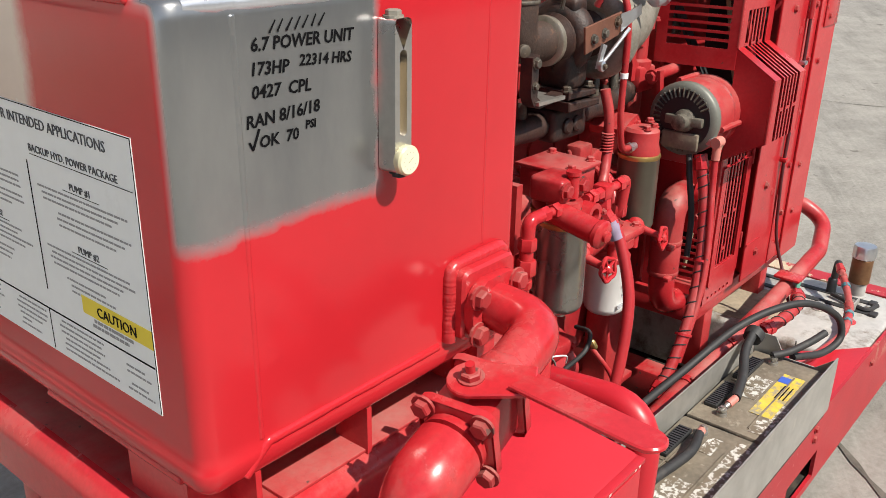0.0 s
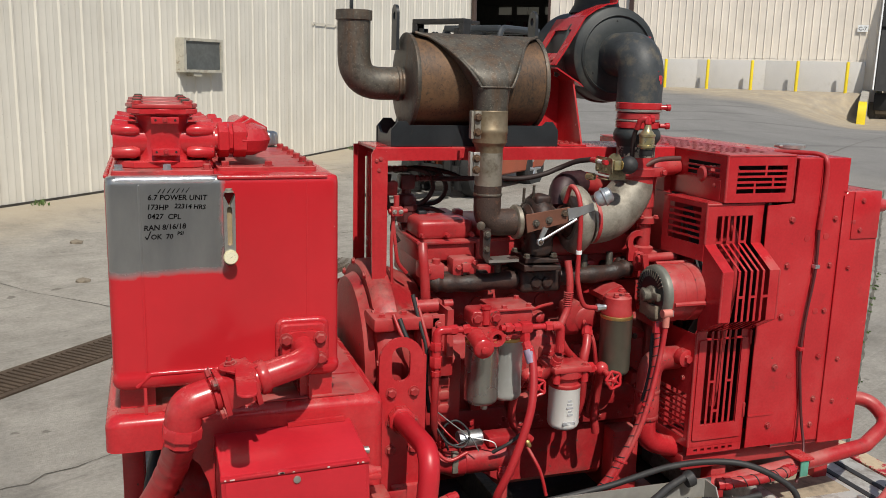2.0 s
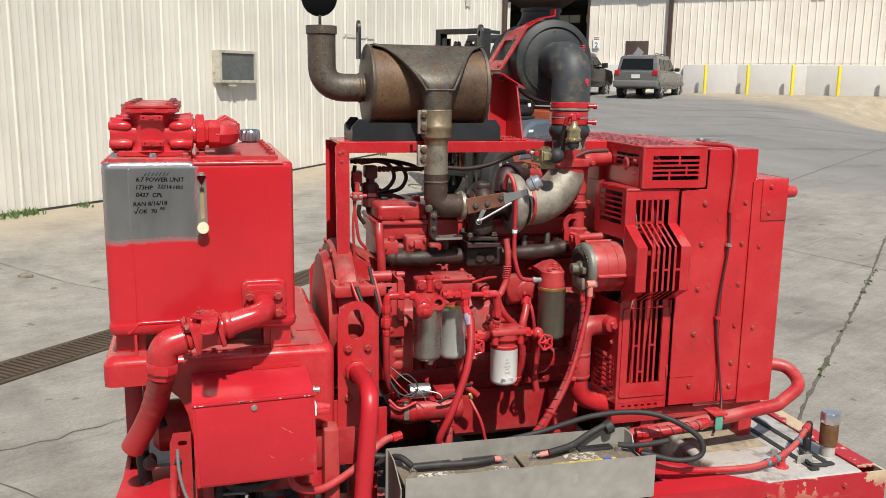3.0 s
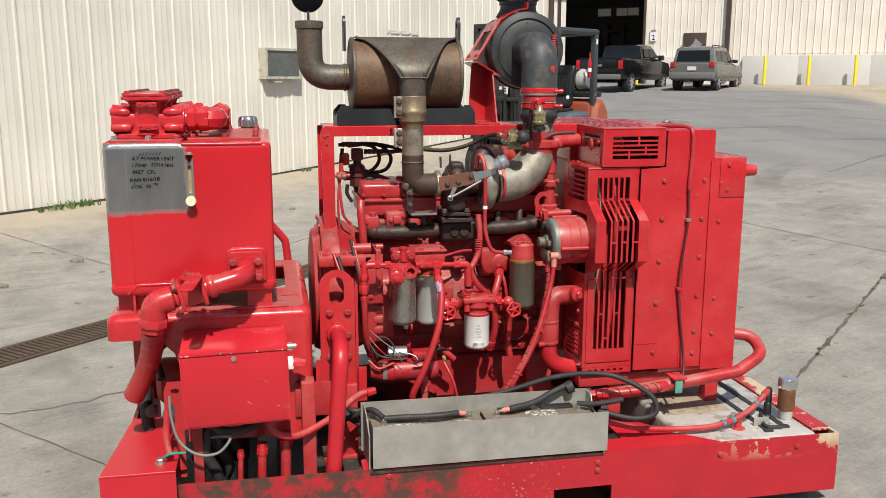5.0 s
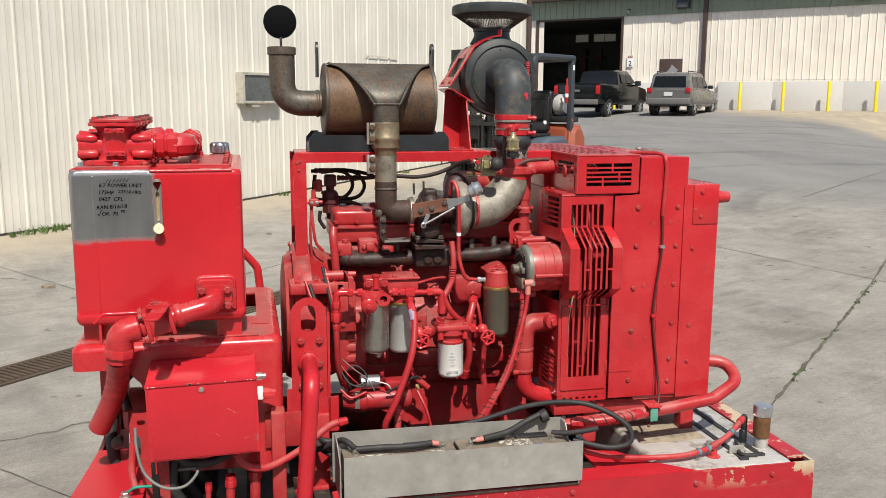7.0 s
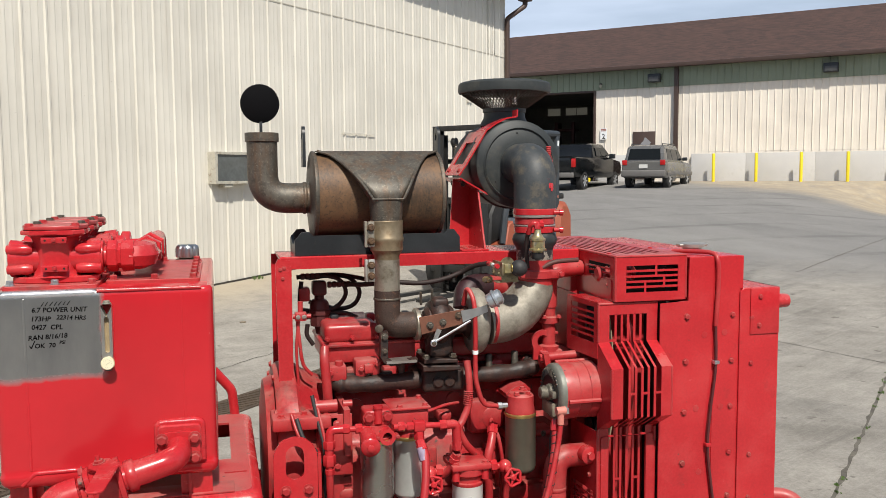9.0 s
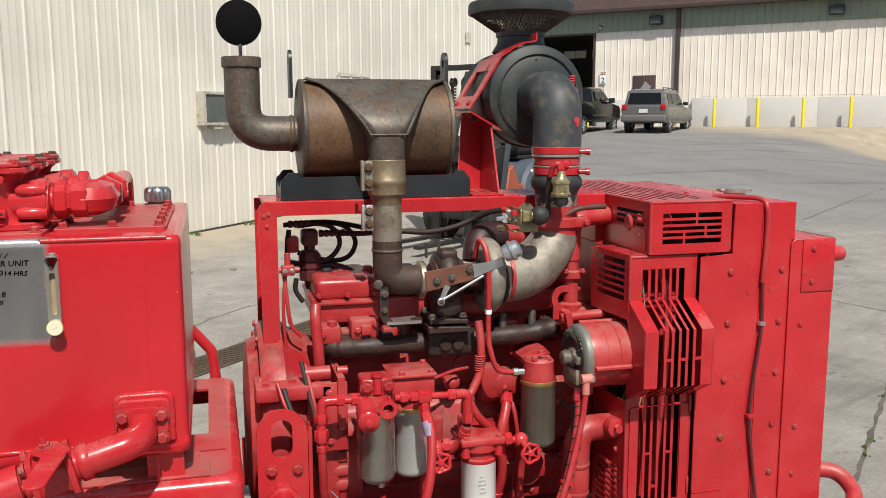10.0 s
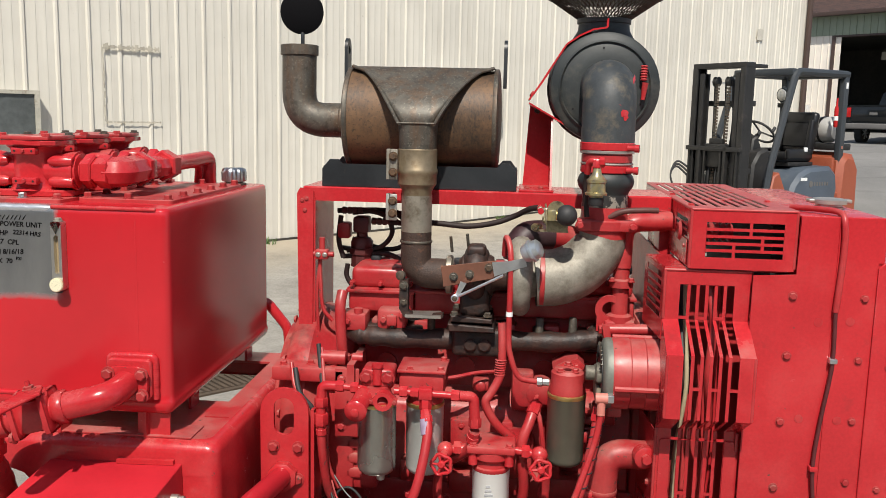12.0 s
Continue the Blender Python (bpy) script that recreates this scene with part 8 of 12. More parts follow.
def build_alternator():
    t = thing("alternator", (2.215, 0.945, 0.94), "red alternator with a bare aluminium rear cover", "alternator")
    cx, cy, cz = 2.14, 0.945, 1.038
    bm = nb()
    lathe(bm, (cx + 0.026, cy, cz), RIGHT, [(0.094, 0), (0.096, 0.01), (0.096, 0.045), (0.093, 0.048), (0.093, 0.085), (0.096, 0.088), (0.096, 0.125), (0.085, 0.135)], 36)
    for a in (70, 190, 310):
        c, s = math.cos(radians(a)), math.sin(radians(a))
        cyl(bm, (cx + 0.03, cy + 0.097 * c, cz + 0.097 * s), (cx + 0.15, cy + 0.097 * c, cz + 0.097 * s), 0.008, n=8)
    part("body", bm, RED_DUSTY, t)
    bm = nb()
    lathe(bm, (cx, cy, cz), RIGHT, [(0.080, 0), (0.092, 0.006), (0.095, 0.012), (0.095, 0.026)], 36)
    part("rear_cover", bm, surface("olive_grey_casting", (0.175, 0.18, 0.155), 0.5, 0.25, vary=0.2, fine=120, coarse=14, bumpiness=0.2), t, "bare aluminium rear cover")
    bm = nb()
    lathe(bm, (cx - 0.001, cy, cz), LEFTX, [(0.078, 0), (0.078, 0.0015)], 32)
    part("rear_face", bm, BLACK, t)
    for a in range(0, 360, 10):
        if 150 < a < 230:
            continue
        c, s = math.cos(radians(a)), math.sin(radians(a))
        bm = nb()
        sweep(bm, [(cx - 0.004, cy + 0.058 * c, cz + 0.058 * s), (cx - 0.004, cy + 0.082 * c, cz + 0.082 * s)], 0.0027, 4)
        part("vent_rib", bm, GRIMY_ALU, t)
    bm = nb()
    lathe(bm, (cx, cy - 0.01, cz), LEFTX, [(0.030, 0), (0.028, 0.012), (0.020, 0.018), (0.020, 0.040), (0.016, 0.042)], 18)
    box(bm, cx - 0.016, cx, cy - 0.062, cy + 0.04, cz - 0.012, cz + 0.012, 0.004)
    part("bearing_boss", bm, GRIMY_ALU, t)
    bm = nb()
    box(bm, cx - 0.014, cx, cy - 0.055, cy + 0.045, cz - 0.075, cz - 0.030, 0.005)
    part("regulator", bm, BATTERY_TOP, t)
    bm = nb()
    box(bm, cx + 0.004, cx + 0.030, cy - 0.098, cy - 0.060, cz - 0.056, cz - 0.034, 0.004)
    part("terminal_cover", bm, ZINC, t, "small zinc terminal cover")
    bm = nb()
    cyl(bm, (cx - 0.02, cy - 0.105, cz - 0.04), (cx + 0.012, cy - 0.105, cz - 0.04), 0.014, n=12)
    cyl(bm, (cx - 0.004, cy - 0.105, cz - 0.04), (cx - 0.004, cy - 0.105, cz - 0.085), 0.011, n=12)
    part("cable_boot", bm, surface("salmon_boot", (0.58, 0.20, 0.16), 0.55, vary=0.2), t, "pale red rubber terminal boot")
    bm = nb()
    lathe(bm, (cx + 0.16, cy, cz), RIGHT, [(0.035, 0), (0.05, 0.004), (0.035, 0.02), (0.05, 0.036), (0.035, 0.04)], 24)
    part("pulley", bm, DARK_RUST, t)
    bm = nb()
    box(bm, cx + 0.02, cx + 0.06, cy - 0.02, cy + 0.12, cz - 0.12, cz - 0.085, 0.006)
    part("mount_foot", bm, RED_DUSTY, t)


build_alternator()


def build_starter():
    t = thing("starter_motor", (1.57, 0.96, 0.46), "dirty red starter motor beside the flywheel housing", "starter")
    bm = nb()
    lathe(bm, (1.41, 0.965, 0.520), RIGHT, [(0.028, 0), (0.034, 0.02), (0.050, 0.06), (0.050, 0.09), (0.046, 0.095), (0.046, 0.235), (0.050, 0.24), (0.050, 0.262), (0.040, 0.275), (0.018, 0.28)], 26)
    part("motor", bm, RED_CAST, t)
    bm = nb()
    lathe(bm, (1.48, 0.945, 0.600), RIGHT, [(0.026, 0), (0.028, 0.006), (0.028, 0.075), (0.022, 0.08)], 20)
    part("solenoid", bm, ZINC, t, "bare metal solenoid")
    bm = nb()
    box(bm, 1.58, 1.68, 0.93, 1.0, 0.565, 0.60, 0.008)
    part("bracket", bm, RED_CAST, t)
    bm = nb()
    box(bm, 1.455, 1.475, 0.915, 0.935, 0.50, 0.57, 0.003)
    part("terminal_strip", bm, ALU, t)
    bolt(t, (1.66, 0.935, 0.585), FRONT, 0.009, 0.01, RED_DUSTY)


build_starter()


def build_lower_pipe():
    t = thing("radiator_pipe", (2.18, 0.95, 0.45), "red cast elbow and hose from pump to radiator", "pipe")
    bm = nb()
    pipe(bm, [(2.275, 0.97, 0.800), (2.165, 0.955, 0.806), (2.160, 0.955, 0.68)], 0.040, 0.055, 22)
    part("cast_elbow", bm, RED_CAST, t)
    bm = nb()
    lathe(bm, (2.262, 0.93, 0.818), (0.15, -1, 0.0), [(0.030, 0), (0.030, 0.03), (0.022, 0.034)], 18)
    lathe(bm, (2.267, 0.897, 0.818), (0.15, -1, 0.0), [(0.014, 0), (0.014, 0.012)], 6)
    part("plug_boss", bm, RED, t)
    bm = nb()
    pipe(bm, [(2.160, 0.955, 0.69), (2.160, 0.955, 0.515), (2.30, 0.965, 0.470)], 0.036, 0.085, 22)
    part("hose", bm, RED, t)
    for z in (0.690, 0.600):
        bm = nb()
        lathe(bm, (2.160, 0.955, z), UPZ, [(0.0415, 0), (0.0425, 0.002), (0.0425, 0.012), (0.0415, 0.014)], 24)
        part("hose_clamp", bm, RED_BOLT, t)
        bm = nb()
        box(bm, 2.106, 2.132, 0.912, 0.930, z, z + 0.014, 0.003)
        part("clamp_screw", bm, RED, t)
    bm = nb()
    lathe(bm, (2.160, 0.955, 0.612), UPZ, [(0.0405, 0), (0.042, 0.02), (0.042, 0.06), (0.0405, 0.078)], 24)
    part("hose_sleeve", bm, RED_DUSTY, t)


build_lower_pipe()

# hoses and harnesses over the engine's flank
red_hose("fuel_line", [(1.671, 0.885, 0.925), (1.682, 0.85, 0.87), (1.660, 0.80, 0.74), (1.60, 0.78, 0.58), (1.555, 0.79, 0.47), (1.58, 0.83, 0.41)], 0.0130, "scuffed red fuel hose hanging before the filters", spiral=False, group="red hoses", mat=surface("red_hose_scuffed", (0.38, 0.02, 0.025), 0.45, vary=0.15, fine=120, coarse=10, grime=(0.55, 0.40, 0.38), grime_at=(0.66, 0.72), bumpiness=0.1))
bm = nb()
path = spline([(1.673, 0.868, 0.895), (1.677, 0.848, 0.850)], 3)
sweep(bm, [(1.6735, 0.871, 0.905), (1.680, 0.853, 0.868)], 0.0162, 12)
solo("hose_mark", bm, surface("pale_mauve", (0.30, 0.24, 0.34), 0.5, vary=0.2, grime=(0.45, 0.3, 0.3), coarse=30), (1.675, 0.86, 0.868), "pale mauve band on the hose", "mark")
red_hose("fuel_line", [(1.383, 0.89, 0.87), (1.385, 0.90, 0.78), (1.395, 0.93, 0.66), (1.43, 0.96, 0.58)], 0.012, "dusty red fuel hose beside the bracket", spiral=False, group="red hoses")
red_hose("fuel_line", [(1.805, 0.92, 0.86), (1.79, 0.95, 0.80), (1.75, 1.0, 0.75), (1.72, 1.06, 0.72)], 0.014, "short red hose bound with a tie", spiral=False, group="red hoses")
red_hose("heater_hose", [(1.975, 1.06, 0.905), (1.955, 1.02, 0.86), (1.935, 1.0, 0.79), (1.945, 1.02, 0.66), (1.93, 1.05, 0.56)], 0.015, "red hose running down the engine's flank", spiral=False, group="red hoses")
red_hose("wiring_loom", [(2.135, 0.88, 0.96), (2.12, 0.85, 0.86), (2.08, 0.82, 0.72), (2.01, 0.80, 0.58), (1.93, 0.80, 0.46), (1.87, 0.81, 0.40)], 0.0145, "red-sprayed wiring loom in spiral wrap", group="red hoses")
cable("charge_wire", [(2.136, 0.84, 0.95), (2.12, 0.83, 0.87), (2.07, 0.80, 0.72), (2.02, 0.79, 0.60), (1.95, 0.79, 0.47)], 0.0085, RED_DUSTY, "red wire tied to the loom", "wire")
for i, p in enumerate(((2.075, 0.815, 0.705), (1.985, 0.80, 0.535))):
    bm = nb()
    lathe(bm, p, (-0.4, -0.1, -0.9), [(0.022, 0), (0.022, 0.006)], 14)
    solo("cable_tie", bm, RED, p, "red painted cable tie on the loom", "cable tie", "cable ties")
for pts, r, mat in (([(1.42, 0.94, 0.63), (1.45, 0.91, 0.60), (1.50, 0.91, 0.61)], 0.0035, BLACK), ([(1.40, 0.95, 0.68), (1.43, 0.90, 0.645), (1.47, 0.91, 0.60), (1.48, 0.92, 0.56)], 0.0028, RED_DUSTY), ([(1.52, 0.915, 0.615), (1.58, 0.90, 0.60), (1.60, 0.91, 0.57)], 0.0020, WHITE), ([(1.40, 0.93, 0.58), (1.44, 0.91, 0.55), (1.50, 0.91, 0.57)], 0.006, RED_DUSTY), ([(1.29, 0.97, 1.0), (1.31, 0.94, 0.94), (1.345, 0.935, 0.90), (1.36, 0.94, 0.86)], 0.007, RUBBER), ([(1.275, 0.985, 1.01), (1.295, 0.95, 0.95), (1.33, 0.94, 0.91)], 0.006, RED_DUSTY)):
    cable("engine_wire", pts, r, mat, "thin wire hanging by the starter motor", "wire", "engine wires")
cable("sense_wire", [(1.70, 0.90, 0.57), (1.73, 0.86, 0.50), (1.75, 0.85, 0.42)], 0.006, RED_DUSTY, "thin red wire down to the skid", "wire", "engine wires")
red_hose("drain_hose", [(1.63, 0.93, 0.50), (1.625, 0.91, 0.44), (1.62, 0.90, 0.36)], 0.015, "short red drain hose below the starter", group="red hoses")
bm = nb()
lathe(bm, (1.70, 0.905, 0.59), (0.3, -0.5, -1), [(0.006, 0), (0.008, 0.004), (0.008, 0.02), (0.005, 0.024)], 8)
solo("brass_fitting", bm, BRASS, (1.70, 0.905, 0.56), "small brass pipe fitting", "fitting")


# small fittings and wires over the block's flank
def engine_clutter():
    rnd = random.Random(21)
    for i in range(7):
        bolt(ENGINE, (1.47 + i * 0.123, 1.135, 0.568), FRONT, 0.009, 0.008, RED_DUSTY)
    for i in range(6):
        bolt(ENGINE, (1.455 + i * 0.12, 1.215, 0.925), FRONT, 0.008, 0.008, RED_DUSTY)
        bolt(ENGINE, (1.515 + i * 0.12, 1.125, 0.80), FRONT, 0.0075, 0.007, RED_DUSTY)
    for x, z, w, h in ((1.60, 0.66, 0.05, 0.07), (1.76, 0.72, 0.06, 0.05), (2.03, 0.70, 0.05, 0.09), (2.12, 0.80, 0.06, 0.05), (1.81, 0.935, 0.05, 0.035), (2.20, 0.66, 0.04, 0.10)):
        bm = nb()
        box(bm, x - w / 2, x + w / 2, 1.095, 1.16, z - h / 2, z + h / 2, 0.010)
        lathe(bm, (x, 1.10, z), FRONT, [(w * 0.32, 0), (w * 0.30, 0.014), (w * 0.18, 0.018)], 14)
        part("boss", bm, RED_CAST, ENGINE)
    bm = nb()
    box(bm, 2.02, 2.20, 1.06, 1.15, 0.845, 0.870, 0.006)
    part("alternator_bracket", bm, RED_CAST, ENGINE)
    for x in (2.05, 2.16):
        bolt(ENGINE, (x, 1.06, 0.857), FRONT, 0.008, 0.010, DARK_RUST)
    bm = nb()
    tube(bm, [(1.60, 1.10, 0.99), (1.64, 1.05, 0.97), (1.72, 1.03, 0.975), (1.80, 1.06, 0.985), (1.86, 1.10, 0.98)], 0.0055, 8)
    part("breather_line", bm, RED_DUSTY, ENGINE)
    bm = nb()
    tube(bm, [(1.98, 1.10, 0.92), (1.97, 1.06, 0.90), (1.985, 1.03, 0.86), (2.0, 1.03, 0.74), (1.99, 1.05, 0.60)], 0.007, 8)
    part("dipstick_tube", bm, RED_DUSTY, ENGINE)


engine_clutter()
WIRE_BLACK = RUBBER
for pts, r, mat, lb in (
        ([(1.345, 1.02, 1.06), (1.36, 0.99, 0.98), (1.375, 0.96, 0.90), (1.372, 0.95, 0.80), (1.385, 0.95, 0.70)], 0.0065, WIRE_BLACK, "black wire running down beside the bracket"),
        ([(1.355, 1.02, 1.05), (1.372, 0.975, 0.96), (1.388, 0.945, 0.86), (1.392, 0.94, 0.74), (1.42, 0.95, 0.66)], 0.0055, RED_DUSTY, "red-sprayed wire running down beside the bracket"),
        ([(1.40, 0.93, 0.66), (1.43, 0.90, 0.615), (1.48, 0.89, 0.60), (1.50, 0.90, 0.64), (1.46, 0.91, 0.68), (1.42, 0.92, 0.65), (1.44, 0.92, 0.58)], 0.0035, WIRE_BLACK, "loop of black wire by the starter"),
        ([(1.41, 0.94, 0.70), (1.45, 0.90, 0.67), (1.50, 0.885, 0.63), (1.53, 0.89, 0.58)], 0.0020, GREY_WIRE, "thin grey wire by the starter"),
        ([(1.58, 0.90, 0.565), (1.63, 0.88, 0.60), (1.68, 0.90, 0.62), (1.72, 0.96, 0.60)], 0.0055, WIRE_BLACK, "short black wire behind the fuel hose"),
        ([(2.17, 0.93, 0.98), (2.13, 0.90, 0.90), (2.115, 0.875, 0.80), (2.085, 0.86, 0.70)], 0.008, WIRE_BLACK, "black cable from the alternator")):
    cable("engine_wire", pts, r, mat, lb, "wire", "engine wires")

# ---- turbocharger, exhaust and its frame ----
def build_manifold():
    t = thing("exhaust_manifold", (1.79, 1.11, 1.03), "rust-brown cast exhaust manifold along the cylinder head", "manifold")
    for pts in ([(1.45, 1.155, 1.085), (1.436, 1.115, 1.075), (1.47, 1.108, 1.069), (1.56, 1.105, 1.066), (1.74, 1.105, 1.070)], [(1.86, 1.105, 1.072), (2.02, 1.105, 1.074), (2.12, 1.108, 1.084), (2.145, 1.125, 1.090), (2.14, 1.16, 1.092)]):
        bm = nb()
        path = spline(pts, 8)
        sweep(bm, path, [0.029 + 0.0025 * math.sin(i * 1.1) for i in range(len(path))], 18)
        part("runner", bm, CAST_BROWN, t)
    bm = nb()
    box(bm, 1.725, 1.872, 1.062, 1.205, 1.030, 1.112, 0.014, 3)
    part("collector", bm, CAST_BROWN, t)
    for i in range(6):
        x = 1.475 + i * 0.128
        bm = nb()
        box(bm, x - 0.03, x + 0.03, 1.118, 1.204, 1.045, 1.10, 0.008)
        part("port_flange", bm, CAST_BROWN, t)
    for x, z in ((1.545, 1.10), (1.66, 1.10), (1.975, 1.105), (2.07, 1.11)):
        bm = nb()
        lathe(bm, (x, 1.11, z - 0.01), UPZ, [(0.012, 0), (0.012, 0.045), (0.010, 0.048)], 10)
        part("stud", bm, DARK_RUST, t)
    for x in (1.778, 1.818):
        bm = nb()
        lathe(bm, (x, 1.066, 1.066), FRONT, [(0.019, 0), (0.019, 0.010), (0.014, 0.014)], 16)
        part("core_plug", bm, CAST_BROWN, t)


build_manifold()


def build_turbo():
    t = thing("turbocharger", (1.83, 1.07, 1.11), "turbocharger with rust-brown turbine and dull aluminium compressor", "turbocharger")
    # foot and turbine housing
    bm = nb()
    prism(bm, [(1.715, 1.135), (1.845, 1.128), (1.848, 1.113), (1.718, 1.113)], "y", 1.02, 1.16, bev=0.003)
    prism(bm, [(1.722, 1.158), (1.838, 1.150), (1.840, 1.137), (1.722, 1.139)], "y", 1.025, 1.155, bev=0.003)
    part("foot_flange", bm, CAST_BROWN, t)
    for p in ((1.732, 1.04), (1.826, 1.04), (1.732, 1.14), (1.826, 1.14)):
        bolt(t, (p[0], p[1], 1.156), UPZ, 0.010, 0.012, DARK_RUST)
    bm = nb()
    c = Vector((1.788, 1.10, 1.262))
    rings = []
    for i in range(33):
        a = radians(-100 + i * 10.6)
        rr = 0.040 * (1.05 - 0.45 * i / 32)
        ctr = c + Vector((0, math.cos(a), math.sin(a))) * 0.058
        rad = Vector((0, math.cos(a), math.sin(a)))
        rings.append([ctr + rad * rr * math.cos(2 * math.pi * k / 12) + Vector((1, 0, 0)) * rr * 1.15 * math.sin(2 * math.pi * k / 12) for k in range(12)])
    ring_skin(bm, rings)
    part("turbine_scroll", bm, CAST_BROWN, t)
    bm = nb()
    lathe(bm, c - Vector((0.05, 0, 0)), RIGHT, [(0.045, 0), (0.060, 0.012), (0.062, 0.09), (0.055, 0.10)], 24)
    part("turbine_housing", bm, CAST_BROWN, t)
    bm = nb()
    box(bm, 1.745, 1.83, 1.045, 1.13, 1.15, 1.24, 0.016, 3)
    part("turbine_neck", bm, CAST_BROWN, t)
    bm = nb()
    box(bm, 1.762, 1.815, 1.05, 1.12, 1.318, 1.355, 0.012, 3)
    part("top_boss", bm, CAST_BROWN, t)
    for p in ((1.765, 1.085, 1.34), (1.72, 1.06, 1.335)):
        bm = nb()
        cyl(bm, p, (p[0] - 0.004, p[1] - 0.012, p[2] + 0.045), 0.0045, n=8)
        part("stud", bm, DARK_RUST, t)
    bm = nb()
    lathe(bm, (1.702, 1.095, 1.264), RIGHT, [(0.052, 0), (0.056, 0.003), (0.056, 0.016), (0.052, 0.019)], 26)
    part("v_band", bm, DULL_STEEL, t, "dull steel band clamp")
    # bearing housing
    bm = nb()
    lathe(bm, (1.835, 1.095, 1.262), RIGHT, [(0.050, 0), (0.040, 0.012), (0.038, 0.04), (0.055, 0.055)], 20)
    part("bearing_housing", bm, CAST_BROWN, t)
    # compressor scroll
    bm = nb()
    c = Vector((1.915, 1.085, 1.264))
    rings = []
    for i in range(37):
        a = radians(60 - i * 9.8)
        rr = 0.020 + 0.018 * i / 36
        rad = Vector((0, math.cos(a), math.sin(a)))
        ctr = c + rad * 0.082
        rings.append([ctr + rad * rr * math.cos(2 * math.pi * k / 14) + Vector((1, 0, 0)) * rr * math.sin(2 * math.pi * k / 14) for k in range(14)])
    ring_skin(bm, rings)
    lathe(bm, c - Vector((0.02, 0, 0)), RIGHT, [(0.07, 0), (0.088, 0.008), (0.084, 0.030), (0.058, 0.045), (0.052, 0.075)], 30)
    part("compressor_housing", bm, ALU, t)
    bm = nb()
    lathe(bm, c + Vector((0.052, 0, 0)), RIGHT, [(0.075, 0), (0.079, 0.003), (0.079, 0.014), (0.075, 0.017)], 30)
    part("band_clamp", bm, RED_DUSTY, t, "red painted band clamp")
    # compressor outlet, rising behind
    bm = nb()
    pipe(bm, [(1.985, 1.215, 1.372), (2.03, 1.225, 1.368), (2.11, 1.25, 1.345)], 0.040, 0.06, 18)
    part("outlet_pipe", bm, RED_CAST, t)
    bm = nb()
    pipe(bm, [(1.905, 1.165, 1.30), (1.915, 1.185, 1.372), (2.000, 1.218, 1.372)], 0.044, 0.055, 18)
    part("outlet_hose", bm, surface("maroon_rubber", (0.035, 0.014, 0.018), 0.5, vary=0.4, coarse=12, grime=(0.09, 0.06, 0.055), grime_at=(0.55, 0.78)), t, "dark maroon rubber hose")
    # wastegate: brown plate, rod, canister
    r = Matrix.Translation((1.775, 0.985, 1.290)) @ Matrix.Rotation(radians(-11), 4, "Y")
    bm = nb()
    prism(bm, [(-0.078, -0.028), (0.06, -0.026), (0.078, -0.012), (0.078, 0.022), (-0.075, 0.030)], "y", -0.003, 0.003, bev=0.001)
    bmesh.ops.transform(bm, matrix=r, verts=bm.verts)
    plate = part("wastegate_bracket", bm, surface("brown_rust_plate", (0.16, 0.065, 0.04), 0.65, 0.2, vary=0.3, fine=80, coarse=14, bumpiness=0.15), t, "rust-brown flat bracket")
    for p in ((-0.045, -0.004), (0.0, -0.004), (0.055, 0.006)):
        q = r @ Vector((p[0], -0.003, p[1]))
        bolt(t, q, FRONT, 0.0095, 0.009, DARK_RUST)
    bm = nb()
    prism(bm, [(0.066, -0.020), (0.110, -0.012), (0.158, -0.006), (0.158, 0.018), (0.110, 0.016), (0.066, 0.020)], "y", -0.007, -0.004)
    bmesh.ops.transform(bm, matrix=r, verts=bm.verts)
    part("bracket_tongue", bm, ZINC, t)
    can_c = Vector((1.942, 0.945, 1.362))
    d = Vector((0.75, -0.25, 0.42)).normalized()
    bm = nb()
    lathe(bm, can_c - d * 0.026, d, [(0.014, 0), (0.022, 0.003), (0.025, 0.010), (0.026, 0.022), (0.031, 0.025), (0.031, 0.031), (0.026, 0.034), (0.025, 0.048), (0.017, 0.054)], 26)
    part("wastegate_canister", bm, surface("pale_blue_zinc", (0.50, 0.54, 0.57), 0.36, 0.75, vary=0.15, fine=80, coarse=20, bumpiness=0.1), t, "bright zinc actuator canister")
    bm = nb()
    cyl(bm, (1.868, 0.972, 1.288), (1.742, 0.965, 1.224), 0.0042, n=8)
    part("wastegate_rod", bm, ZINC, t)
    bm = nb()
    lathe(bm, (1.738, 0.962, 1.222), FRONT, [(0.010, -0.004), (0.011, 0), (0.011, 0.006), (0.008, 0.008)], 14)
    part("rod_end", bm, ZINC, t)
    bolt(t, (1.738, 0.953, 1.222), FRONT, 0.0055, 0.005, DARK_RUST)
    bm = nb()
    prism(bm, [(1.733, 1.216), (1.744, 1.216), (1.768, 1.262), (1.752, 1.268)], "y", 0.968, 0.974)
    part("wastegate_lever", bm, ZINC, t)
    # oil feed and drain
    for nm, pts, rr in (("oil_feed_line", [(1.868, 1.06, 1.330), (1.872, 1.03, 1.385), (1.885, 1.0, 1.355), (1.888, 0.985, 1.28), (1.888, 0.985, 1.12), (1.895, 0.985, 1.06), (1.92, 0.99, 1.0), (1.97, 1.0, 0.985)], 0.0082), ("oil_drain_line", [(1.868, 1.02, 1.145), (1.872, 1.005, 1.08), (1.868, 1.0, 1.0), (1.845, 0.99, 0.95), (1.83, 0.985, 0.92), (1.86, 0.995, 0.86), (1.92, 1.02, 0.80)], 0.0125)):
        bm = nb()
        tube(bm, pts, rr, 10)
        part(nm, bm, RED_DUSTY, t)
